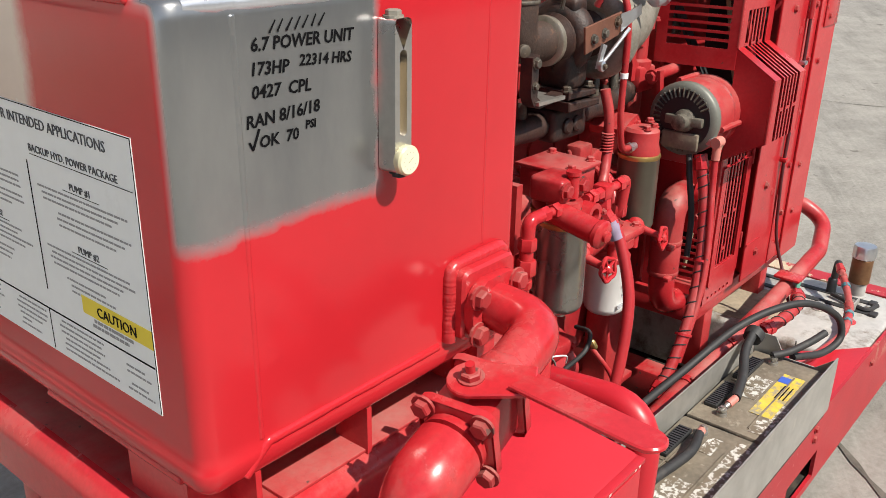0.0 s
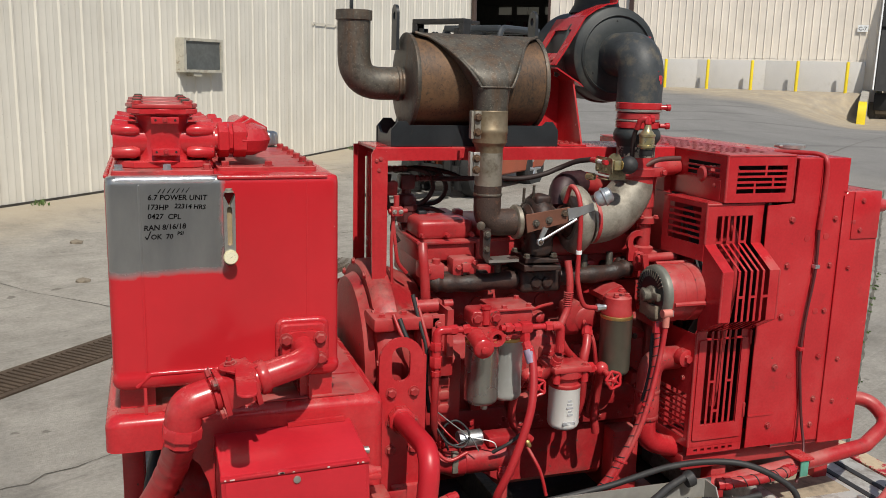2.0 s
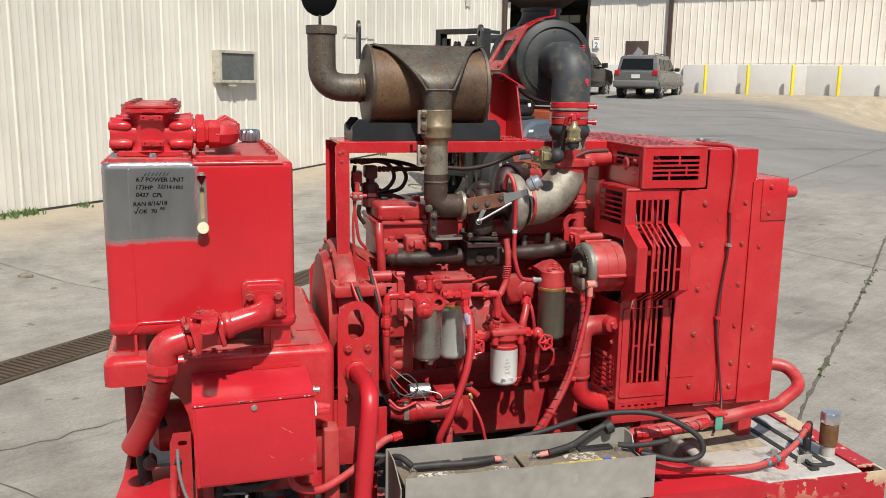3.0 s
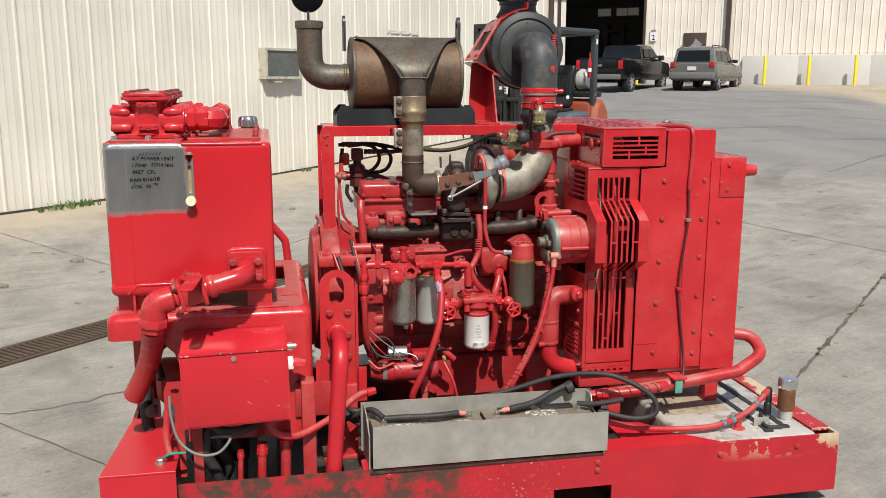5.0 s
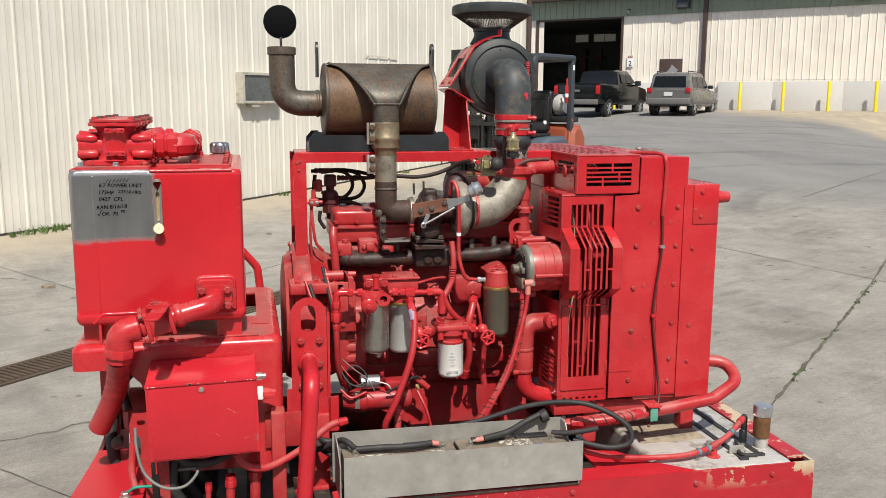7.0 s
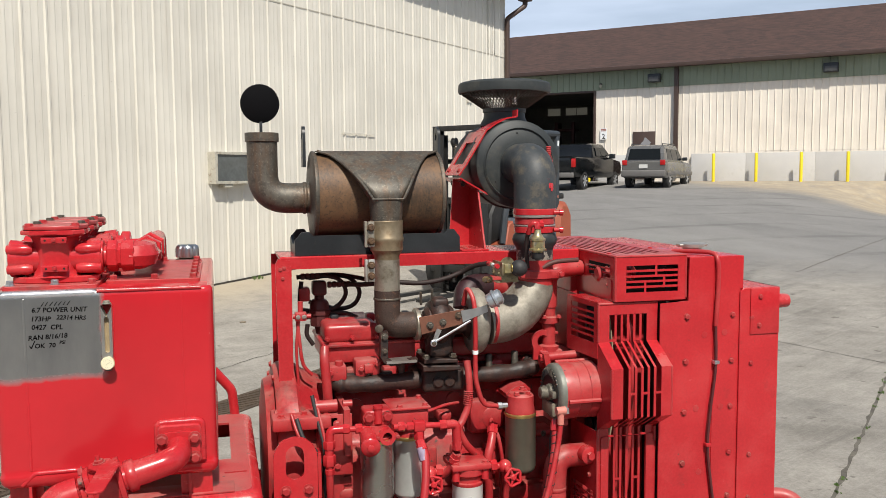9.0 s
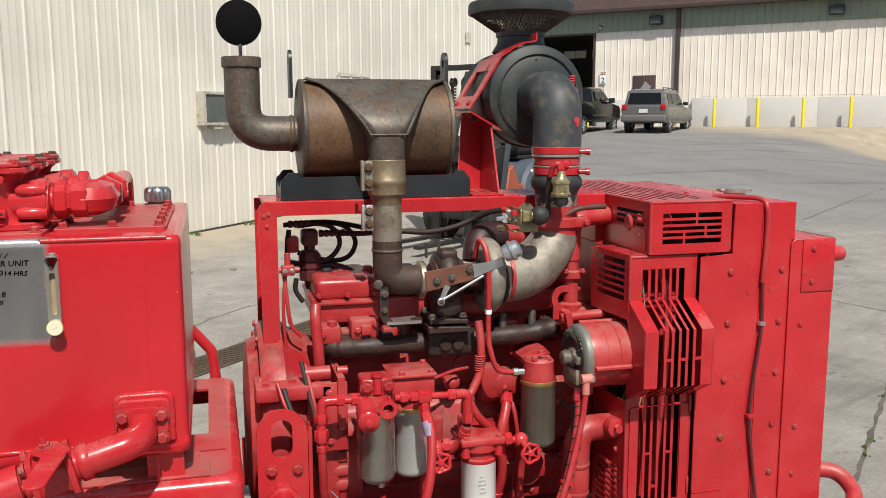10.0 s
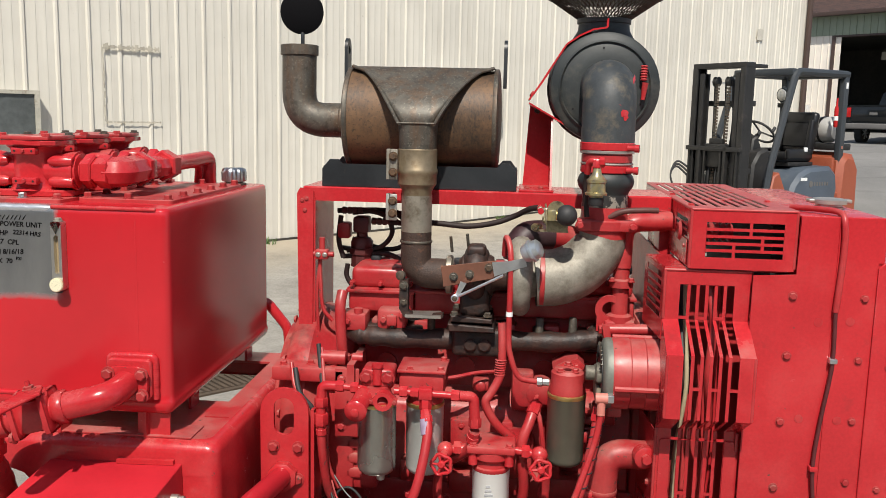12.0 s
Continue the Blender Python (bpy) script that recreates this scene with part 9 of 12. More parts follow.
    bm = nb()
    for i in range(7):
        f = i / 6
        lathe(bm, (1.869 - 0.003 * f, 1.002, 1.045 - 0.042 * f), (0, 0, -1), [(0.013, 0), (0.0165, 0.002), (0.013, 0.004)], 14, cap0=False, cap1=False)
    part("drain_bellows", bm, RED_DUSTY, t)
    bm = nb()
    cyl(bm, (1.888, 0.985, 1.185), (1.888, 0.985, 1.172), 0.010, n=10)
    part("line_sleeve", bm, WHITE, t)
    # support strap from the frame down to the manifold
    bm = nb()
    prism(bm, [(1.575, 1.250), (1.600, 1.255), (1.600, 1.165), (1.622, 1.150), (1.700, 1.160), (1.700, 1.148), (1.61, 1.138), (1.588, 1.148), (1.575, 1.17)], "y", 1.03, 1.06)
    part("support_strap", bm, CAST_BROWN, t, "dark steel support bracket")
    bm = nb()
    prism(bm, [(1.593, 1.02), (1.695, 1.02), (1.69, 1.09), (1.593, 1.075)], "z", 1.148, 1.156)
    part("support_ledge", bm, STEEL, t)
    bolt(t, (1.588, 1.03, 1.238), FRONT, 0.010, 0.010, DARK_RUST)
    bolt(t, (1.588, 1.03, 1.19), FRONT, 0.008, 0.008, DARK_RUST)


build_turbo()


PITTED = surface("pitted_brown_rust", (0.046, 0.027, 0.020), 0.66, 0.0, vary=0.5, fine=190, coarse=24, grime=(0.13, 0.062, 0.035), grime_at=(0.56, 0.68), bumpiness=0.5, bdist=0.003)


def build_exhaust_pipe():
    t = thing("exhaust_pipe", (1.61, 1.09, 1.2), "exhaust downpipe, rusty at the elbow and heat-tinted above", "pipe")
    px, py = 1.612, 1.100
    bm = nb()
    pipe(bm, [(1.705, 1.095, 1.264), (px, py, 1.264), (px, py, 1.385)], 0.044, 0.07, 24)
    part("rusty_elbow", bm, PITTED, t, "pitted rusty elbow")
    bm = nb()
    lathe(bm, (px, py, 1.352), UPZ, [(0.0455, 0), (0.047, 0.002), (0.047, 0.006), (0.0455, 0.008)], 26)
    part("ring", bm, DARK_RUST, t)
    bm = nb()
    lathe(bm, (px - 0.035, 1.058, 1.262), (-0.4, -1, 0), [(0.014, 0), (0.014, 0.010), (0.010, 0.012)], 12)
    part("plug", bm, DARK_RUST, t)
    bm = nb()
    lathe(bm, (px, py, 1.383), UPZ, [(0.043, 0), (0.043, 0.118), (0.050, 0.132), (0.0555, 0.138), (0.0555, 0.165), (0.0575, 0.168), (0.0575, 0.180), (0.0555, 0.183), (0.0555, 0.235), (0.053, 0.238)], 30)
    part("clamp_sleeve", bm, HEAT_STEEL, t, "gold-tinted steel sleeve")
    bm = nb()
    lathe(bm, (px, py, 1.384), UPZ, [(0.0436, 0), (0.0436, 0.105)], 30, cap0=False, cap1=False)
    part("steel_sleeve", bm, DULL_STEEL, t, "dull steel lower sleeve")
    for z, h in ((1.535, 0.085), (1.42, 0.075)):
        bm = nb()
        box(bm, px - 0.082, px - 0.072, py - 0.052, py - 0.03, z, z + h, 0.002)
        box(bm, px - 0.071, px - 0.050, py - 0.054, py - 0.048, z, z + h, 0.002)
        part("clamp_ear", bm, STEEL if z < 1.5 else ALU, t)
        for dz in (0.02, h - 0.02):
            bolt(t, (px - 0.062, py - 0.054, z + dz), FRONT, 0.010, 0.012, RUST)


build_exhaust_pipe()
MX0, MX1, MY, MZ, MR = 1.392, 1.822, 1.285, 1.703, 0.146


def build_muffler():
    t = thing("muffler", (1.605, MY, 1.55), "rust-brown drum muffler with a flared inlet and upturned outlet", "muffler")
    bm = nb()
    lathe(bm, (MX0, MY, MZ), RIGHT, [(MR - 0.004, 0), (MR, 0.004), (MR, MX1 - MX0 - 0.004), (MR - 0.004, MX1 - MX0)], 48)
    part("drum", bm, RUST, t)
    for x, s in ((MX0, -1), (MX1, 1)):
        bm = nb()
        lathe(bm, (x - s * 0.004, MY, MZ), (s, 0, 0), [(MR + 0.004, 0), (MR + 0.006, 0.004), (MR + 0.006, 0.012), (MR + 0.001, 0.015), (MR - 0.02, 0.018), (0.06, 0.022)], 48)
        part("end_cap", bm, DARK_RUST, t)
    # flared inlet, from the drum's front down to the pipe
    bm = nb()
    rings = []
    N = 14
    for k in range(N + 1):
        f = k / N
        g = f ** 0.55
        halfw = 0.212 * (1 - g) + 0.0545 * g
        zc = 1.854 - 0.162 * f
        yf = 1.222 - 0.172 * math.sin(f * math.pi / 2) ** 1.0
        yb = 1.30 - 0.148 * f
        px = 1.608 * (1 - f) + 1.612 * f
        rr = 0.006 * (1 - f) + 0.03 * f
        rings.append([Vector((px + x, y, zc)) for x, y in rounded(-halfw, halfw, yf, max(yb, yf + 0.02), min(rr, halfw * 0.9), 4)])
    ring_skin(bm, rings)
    part("flared_inlet", bm, DARK_RUST, t, "flat-fronted flared inlet hood")
    for s in (0, 1):
        bm = nb()
        edge = [Vector((max(q.x for q in r) - 0.003, min(q.y for q in r) + 0.004, r[0].z)) if s else Vector((min(q.x for q in r) + 0.003, min(q.y for q in r) + 0.004, r[0].z)) for r in rings]
        sweep(bm, edge, 0.0050, 8)
        part("edge_seam", bm, DARK_RUST, t, "rounded seam along the hood")
    bm = nb()
    rings = []
    for k in range(6):
        f = k / 5
        rr = 0.03 + 0.0225 * f
        hw = 0.0545 - 0.002 * f
        rings.append([Vector((1.612 + x, y, 1.694 - 0.082 * f)) for x, y in rounded(-hw, hw, 1.050 - 0.002 * f, 1.152 - 0.0 * f, min(rr, 0.050), 6)])
    ring_skin(bm, rings)
    part("inlet_neck", bm, DARK_RUST, t)
    bm = nb()
    for s in (-1, 1):
        bead(bm, (1.61, 1.049, 1.692), (1.61 + s * 0.054, 1.051, 1.692), 0.0035, 30 + s)
    part("weld_or_glint", bm, DARK_RUST, t)
    # outlet elbow
    bm = nb()
    sweep(bm, bend([(MX0 + 0.01, MY, 1.693), (1.219, MY + 0.01, 1.693), (1.219, MY + 0.015, 1.905)], 0.085, 12), 0.052, 28)
    part("outlet_pipe", bm, DARK_RUST, t, "upturned outlet pipe")
    for x in (1.352, 1.372):
        bm = nb()
        lathe(bm, (x, MY, 1.693), RIGHT, [(0.053, 0), (0.056, 0.004), (0.056, 0.010), (0.053, 0.014)], 28)
        part("collar_ring", bm, DARK_RUST, t)
    bm = nb()
    lathe(bm, (1.219, MY + 0.015, 1.886), UPZ, [(0.054, 0), (0.0575, 0.002), (0.0575, 0.030), (0.054, 0.032)], 28, cap1=False)
    lathe(bm, (1.219, MY + 0.015, 1.896), UPZ, [(0.047, 0), (0.047, 0.004)], 24)
    part("outlet_collar", bm, DARK_RUST, t)
    # rain flap, standing open
    bm = nb()
    lathe(bm, (1.217, MY + 0.055, 2.020), (0.05, -1, -0.10), [(0.064, 0), (0.067, 0.002), (0.067, 0.005), (0.064, 0.007)], 32)
    fl = part("rain_flap", bm, INK, t, "round black rain flap, open")
    bm = nb()
    box(bm, 1.214, 1.224, MY + 0.046, MY + 0.060, 1.91, 1.958, 0.002)
    part("flap_arm", bm, BLACK, t)
    # flat tabs standing behind the drum
    for x0 in (1.358, 1.842):
        bm = nb()
        with_holes(bm, [(MY + 0.015, 1.80), (MY + 0.075, 1.80)] + arc(MY + 0.045, 1.913, 0.030, 0, 180, 8), [arc(MY + 0.045, 1.908, 0.013, 0, 330, 12)], "x", x0, x0 + 0.010)
        part("lifting_tab", bm, BLACK, t)


build_muffler()


HOSE_BROWN = surface("brown_black_hose", (0.022, 0.012, 0.011), 0.65, vary=0.35, fine=120, coarse=10, grime=(0.045, 0.03, 0.025), grime_at=(0.60, 0.85), bumpiness=0.1)


def build_exhaust_frame():
    t = thing("support_frame", (1.75, 1.25, 0.95), "red folded-steel frame carrying the muffler over the engine", "frame")
    # beam
    bm = nb()
    prism(bm, [(1.172, 1.457), (1.180, 1.457), (1.180, 1.491), (1.412, 1.491), (1.412, 1.449), (1.42, 1.449), (1.42, 1.496), (1.417, 1.499), (1.176, 1.499), (1.172, 1.495)], "x", 1.262, 2.345, bev=0.0015)
    part("beam", bm, RED, t)
    # left post: an open channel of folded plate
    bm = nb()
    prism(bm, [(1.252, 0.985), (1.292, 0.985), (1.296, 1.44), (1.296, 1.487), (1.256, 1.495), (1.246, 1.478)], "y", 1.160, 1.168)
    box(bm, 1.292, 1.300, 1.1685, 1.42, 0.985, 1.466)
    part("post", bm, RED, t)
    bm = nb()
    prism(bm, [(1.248, 0.985), (1.288, 0.985), (1.288, 1.49), (1.248, 1.49)], "y", 1.4205, 1.428)
    part("post", bm, RED, t)
    bm = nb()
    box(bm, 1.240, 1.34, 1.15, 1.43, 0.972, 0.984, 0.002)
    part("post_foot", bm, RED, t)
    for p in ((1.262, 1.47), (1.275, 1.475), (1.27, 1.44)):
        bolt(t, (p[0], 1.160, p[1] - 0.012), FRONT, 0.0055, 0.004, RED)
    # right end plate down to the radiator
    bm = nb()
    box(bm, 2.31, 2.345, 1.181, 1.41, 1.15, 1.490, 0.003)
    part("post", bm, RED, t)
    # black saddles under the drum
    for y, nm in ((1.190, "saddle"), (1.372, "saddle")):
        bm = nb()
        prism(bm, [(1.315, 1.4995), (1.893, 1.4995), (1.893, 1.552), (1.872, 1.580), (1.848, 1.580), (1.836, 1.566), (1.375, 1.566), (1.365, 1.580), (1.338, 1.580), (1.315, 1.552)], "y", y, y + 0.008, bev=0.001)
        part(nm, bm, BLACK, t, "black steel saddle plate")
    for x in (1.317, 1.883):
        bm = nb()
        prism(bm, [(1.199, 1.4995), (1.370, 1.4995), (1.370, 1.560), (1.33, 1.535), (1.25, 1.535), (1.199, 1.560)], "x", x, x + 0.008)
        part("saddle", bm, BLACK, t)
    # air cleaner bracket: folded post, cradle arm and slotted strap
    bm = nb()
    prism(bm, [(1.910, 1.4995), (1.998, 1.4995), (1.992, 1.722), (1.926, 1.757)], "y", 1.405, 1.411)
    prism(bm, [(1.208, 1.4995), (1.4045, 1.4995), (1.4045, 1.722), (1.300, 1.722)], "x", 1.990, 1.996)
    part("cleaner_post", bm, RED, t)
    bm = nb()
    box(bm, 1.900, 2.002, 1.190, 1.42, 1.4992, 1.505, 0.002)
    part("cleaner_foot", bm, RED, t)
    for x in (1.925, 1.965):
        for y in (1.23, 1.27):
            bolt(t, (x, y, 1.505), UPZ, 0.007, 0.006, RED)

    def band(name, prof, y0, y1, thick=0.005):
        """A flat band bent along a profile in x and z."""
        bm = nb()
        out = []
        for k, p in enumerate(prof):
            a, b = prof[max(k - 1, 0)], prof[min(k + 1, len(prof) - 1)]
            d = Vector((b[0] - a[0], b[1] - a[1])).normalized()
            out.append((p[0] - d.y * thick, p[1] + d.x * thick))
        ring_skin(bm, [[(p[0], y0, p[1]), (p[0], y1, p[1]), (q[0], y1, q[1]), (q[0], y0, q[1])] for p, q in zip(prof, out)])
        part(name, bm, RED, t)
    band("cleaner_arm", [(2.102, 1.660), (2.050, 1.689), (1.990, 1.7225), (1.923, 1.760)], 1.285, 1.53)
    Y0, Y1 = 1.295, 1.52
    band("cleaner_strap", [(1.923, 1.766), (1.951, 1.806)], Y0, Y1)
    band("cleaner_strap", [(1.951, 1.806), (2.002, 1.888)], Y0, Y0 + 0.045)
    band("cleaner_strap", [(1.951, 1.806), (2.002, 1.888)], Y1 - 0.045, Y1)
    band("cleaner_strap", [(2.002, 1.888), (2.028, 1.930)], Y0, Y1)
    band("cleaner_strap", [(2.028, 1.930), (2.066, 1.956), (2.105, 1.974)], Y0, Y0 + 0.14)
    band("cleaner_strap", [(2.105, 1.974), (2.140, 1.979), (2.146, 1.984), (2.147, 2.008)], Y0, Y0 + 0.05)
    for y in (1.34, 1.48):
        bolt(t, (1.934, y, 1.784), (-0.82, 0, 0.57), 0.009, 0.009, RED)
        bolt(t, (1.950, y, 1.740), (-0.45, 0, -0.89), 0.009, 0.012, DARK_RUST)
    # hose bundle hung behind the post
    hv = thing("hose_valve", (1.38, 1.35, 1.1), "dark valve block with dark brown hoses behind the post", "valve")
    maroon = surface("oily_maroon", (0.085, 0.020, 0.020), 0.5, vary=0.4, coarse=10)
    bm = nb()
    box(bm, 1.385, 1.435, 1.31, 1.37, 1.345, 1.395, 0.008)
    lathe(bm, (1.410, 1.34, 1.350), (0, 0, -1), [(0.018, 0), (0.018, 0.02), (0.026, 0.022), (0.036, 0.035), (0.036, 0.055), (0.040, 0.057), (0.040, 0.075), (0.035, 0.077), (0.035, 0.115), (0.020, 0.12), (0.014, 0.145)], 8)
    part("valve_block", bm, maroon, hv)
    bm = nb()
    box(bm, 1.335, 1.375, 1.31, 1.36, 1.325, 1.375, 0.008)
    part("side_block", bm, RED_CAST, hv)
    for x0, z0, n in ((1.345, 1.412, 4), (1.440, 1.380, 5)):
        for k in range(n):
            bm = nb()
            lathe(bm, (x0 + k * 0.017, 1.34, z0), RIGHT, [(0.0085, 0), (0.0115, 0.002), (0.0115, 0.012), (0.0085, 0.0165)], 6)
            part("hose_fitting", bm, maroon, hv)
    for pts in ([(1.331, 1.34, 1.41), (1.409, 1.34, 1.414), (1.48, 1.34, 1.399), (1.506, 1.34, 1.35), (1.479, 1.34, 1.305), (1.422, 1.34, 1.284), (1.346, 1.34, 1.292)], [(1.375, 1.36, 1.403), (1.463, 1.36, 1.411), (1.526, 1.36, 1.397), (1.559, 1.36, 1.348), (1.535, 1.36, 1.3), (1.472, 1.36, 1.29), (1.375, 1.36, 1.319)], [(1.352, 1.33, 1.266), (1.409, 1.33, 1.271), (1.489, 1.33, 1.279), (1.559, 1.33, 1.249), (1.611, 1.33, 1.214)], [(1.374, 1.37, 1.41), (1.471, 1.37, 1.412), (1.568, 1.37, 1.395), (1.626, 1.37, 1.371)], [(1.346, 1.32, 1.397), (1.339, 1.32, 1.321), (1.354, 1.32, 1.263)], [(1.353, 1.38, 1.277), (1.431, 1.38, 1.284), (1.509, 1.38, 1.257), (1.577, 1.38, 1.223)], [(1.366, 1.33, 1.242), (1.363, 1.33, 1.204), (1.385, 1.33, 1.166)]):
        bm = nb()
        tube(bm, pts, 0.0080, 10)
        part("hose", bm, HOSE_BROWN, hv)
    bm = nb()
    tube(bm, [(1.315, 1.16, 1.29), (1.32, 1.15, 1.22), (1.33, 1.14, 1.14), (1.36, 1.14, 1.10)], 0.006, 8)
    tube(bm, [(1.325, 1.16, 1.32), (1.31, 1.15, 1.20), (1.315, 1.15, 1.05)], 0.005, 8)
    part("wire", bm, RED_DUSTY, hv)
    sl = thing("solenoid_valve", (1.325, 1.15, 1.28), "small red solenoid with wires on the post", "solenoid")
    bm = nb()
    box(bm, 1.306, 1.345, 1.135, 1.165, 1.285, 1.315, 0.005)
    cyl(bm, (1.325, 1.15, 1.31), (1.325, 1.15, 1.35), 0.009, n=10)
    cyl(bm, (1.30, 1.15, 1.30), (1.36, 1.15, 1.30), 0.008, n=10)
    part("body", bm, RED_DUSTY, sl)
    bolt(sl, (1.316, 1.135, 1.30), FRONT, 0.006, 0.005, STEEL)
    bolt(sl, (1.336, 1.135, 1.30), FRONT, 0.006, 0.005, STEEL)
    cable("beam_cable", [(1.50, 1.34, 1.380), (1.56, 1.26, 1.386), (1.652, 1.19, 1.399), (1.753, 1.18, 1.394), (1.834, 1.17, 1.408), (1.894, 1.16, 1.432), (1.932, 1.12, 1.456), (1.963, 1.076, 1.466)], 0.0085, HOSE_BROWN, "brown-black cable slung below the beam", "cable")


build_exhaust_frame()

# ---- air cleaner and intake ----
TOUCHED = surface("worn_black_paint", (0.026, 0.031, 0.032), 0.55, vary=0.3, fine=70, coarse=7, grime=(0.085, 0.080, 0.066), grime_at=(0.56, 0.80), bumpiness=0.12)
ELBOW_RUBBER = surface("scuffed_rubber", (0.040, 0.046, 0.050), 0.55, vary=0.35, fine=90, coarse=11, grime=(0.135, 0.115, 0.082), grime_at=(0.50, 0.70), bumpiness=0.25)


def build_air_cleaner():
    cx, cz = 2.143, 1.808
    t = thing("air_cleaner", (cx, 1.42, 1.64), "black drum air cleaner with a mesh rain bonnet on top", "air cleaner")
    bm = nb()
    lathe(bm, (cx, 1.268, cz), (0, 1, 0), [(0.075, 0), (0.118, 0.0), (0.124, 0.004), (0.150, 0.008), (0.160, 0.016), (0.162, 0.03), (0.162, 0.09), (0.168, 0.094), (0.168, 0.108), (0.160, 0.112), (0.158, 0.36), (0.14, 0.375)], 48)
    part("drum", bm, TOUCHED, t)
    bm = nb()
    lathe(bm, (cx, 1.262, cz), (0, 1, 0), [(0.128, 0.008), (0.132, 0.004), (0.137, 0.008)], 48, cap0=False, cap1=False)
    part("face_ridge", bm, TOUCHED, t)
    for a in (95, 215, 335):
        bm = nb()
        p = (cx + 0.113 * math.cos(radians(a)), 1.2685, cz + 0.113 * math.sin(radians(a)))
        lathe(bm, p, FRONT, [(0.0035, 0), (0.0035, 0.001)], 8)
        part("face_hole", bm, DARK, t)
    # neck and bonnet
    bm = nb()
    lathe(bm, (2.145, 1.45, 1.955), UPZ, [(0.098, 0), (0.080, 0.03), (0.078, 0.05), (0.083, 0.052), (0.083, 0.066)], 36)
    part("neck", bm, TOUCHED, t)
    n, m = 64, 9
    bm = nb()
    for i in range(n):
        for s in (-1, 1):
            pts = []
            for k in range(m + 1):
                f = k / m
                a = 2 * math.pi * i / n + s * f * 0.28
                r = 0.080 + 0.092 * f
                pts.append((2.145 + r * math.cos(a), 1.45 + r * math.sin(a), 2.020 + 0.062 * f))
            sweep(bm, pts, 0.0017, 3)
    bo = part("mesh", bm, surface("dusty_mesh_wire", (0.060, 0.054, 0.042), 0.6, 0.2, vary=0.3), t, "perforated black mesh cone")
    tagged(bo, kind="stuff")
    bm = nb()
    lathe(bm, (2.145, 1.45, 2.078), UPZ, [(0.168, 0), (0.176, 0.002), (0.178, 0.012), (0.176, 0.034), (0.170, 0.040), (0.155, 0.044), (0.0, 0.050)], 56)
    part("bonnet_cap", bm, TOUCHED, t, "flat round bonnet cap")
    bm = nb()
    for i in range(6):
        lathe(bm, (cx + 0.108, 1.255, cz + 0.02 + i * 0.0075), UPZ, [(0.008, 0), (0.011, 0.0035), (0.008, 0.007)], 12)
    lathe(bm, (cx + 0.108, 1.255, cz - 0.035), (0.1, 0, 1), [(0.006, 0), (0.010, 0.05)], 10)
    part("dust_valve", bm, RED_DUSTY, t, "small red ribbed indicator")

    p = thing("intake_pipe", (cx, 1.1, 1.16), "black intake elbow with red clamps down to the turbocharger", "pipe")
    bm = nb()
    sweep(bm, bend([(cx, 1.272, cz), (cx, 1.108, cz), (cx, 1.108, 1.622)], 0.088, 14), 0.074, 32)
    part("elbow", bm, ELBOW_RUBBER, p, "scuffed black rubber elbow")
    bm = nb()
    rnd = random.Random(8)
    for x, z, w, h in ((0.012, 0.075, 0.012, 0.026), (0.016, 0.050, 0.008, 0.020), (0.014, 0.035, 0.004, 0.03), (0.022, -0.020, 0.014, 0.010), (0.036, -0.050, 0.014, 0.020), (0.018, -0.01, 0.010, 0.006), (0.034, -0.045, 0.009, 0.012), (0.02, 0.02, 0.002, 0.05), (0.062, 0.045, 0.005, 0.02)):
        zz = cz - 0.03 + z
        for k in range(3):
            xx = cx + x + rnd.uniform(-0.006, 0.006)
            zc = zz + rnd.uniform(-0.4, 0.4) * h
            q = [(xx + w * 0.5 * math.cos(a) * rnd.uniform(0.6, 1.2), zc + h * 0.5 * math.sin(a) * rnd.uniform(0.6, 1.2)) for a in [2 * math.pi * j / 9 for j in range(9)]]
            def front(u, z):
                dx = u - cx
                if z < cz - 0.085:
                    return 1.108 - math.sqrt(max(0.0746 ** 2 - dx * dx, 1e-6))
                dz = z - (cz - 0.088)
                ry = math.sqrt(max(0.162 ** 2 - dz * dz, 1e-6)) if dz > 0 else 0.162
                return 1.196 - ry + (0.074 - math.sqrt(max(0.074 ** 2 - dx * dx, 1e-6))) - 0.001
            vs = [bm.verts.new((u, front(u, z_) - 0.0006, z_)) for u, z_ in q]
            bm.faces.new(vs)
    tagged(part("paint_spot", bm, RED, p, "drips of red paint on the black rubber"), kind="stuff")
    def ring(z, r, h, mat, nm="clamp_band", label=""):
        bm = nb()
        lathe(bm, (cx, 1.108, z), UPZ, [(r - 0.002, 0), (r, 0.002), (r, h - 0.002), (r - 0.002, h)], 32)
        part(nm, bm, mat, p, label)
    ring(1.630, 0.0765, 0.022, RED)
    ring(1.621, 0.0755, 0.010, STEEL, label="bare steel clamp edge")
    bm = nb()
    lathe(bm, (cx, 1.108, 1.520), UPZ, [(0.062, -0.02), (0.066, -0.004), (0.076, 0.010), (0.079, 0.024), (0.075, 0.038), (0.067, 0.048), (0.0675, 0.06), (0.067, 0.09), (0.068, 0.10)], 32)
    part("hump_hose", bm, TOUCHED, p)
    ring(1.597, 0.0705, 0.022, RED_DUSTY)
    ring(1.590, 0.0735, 0.006, STEEL, label="bare steel clamp edge")
    ring(1.568, 0.0725, 0.021, RED)
    for z in (1.638, 1.578):
        bm = nb()
        cyl(bm, (cx + 0.050, 1.052, z), (cx + 0.068, 1.046, z), 0.008, n=10)
        cyl(bm, (cx + 0.068, 1.046, z), (cx + 0.080, 1.043, z), 0.011, n=10)
        part("clamp_screw", bm, RED, p)
    bm = nb()
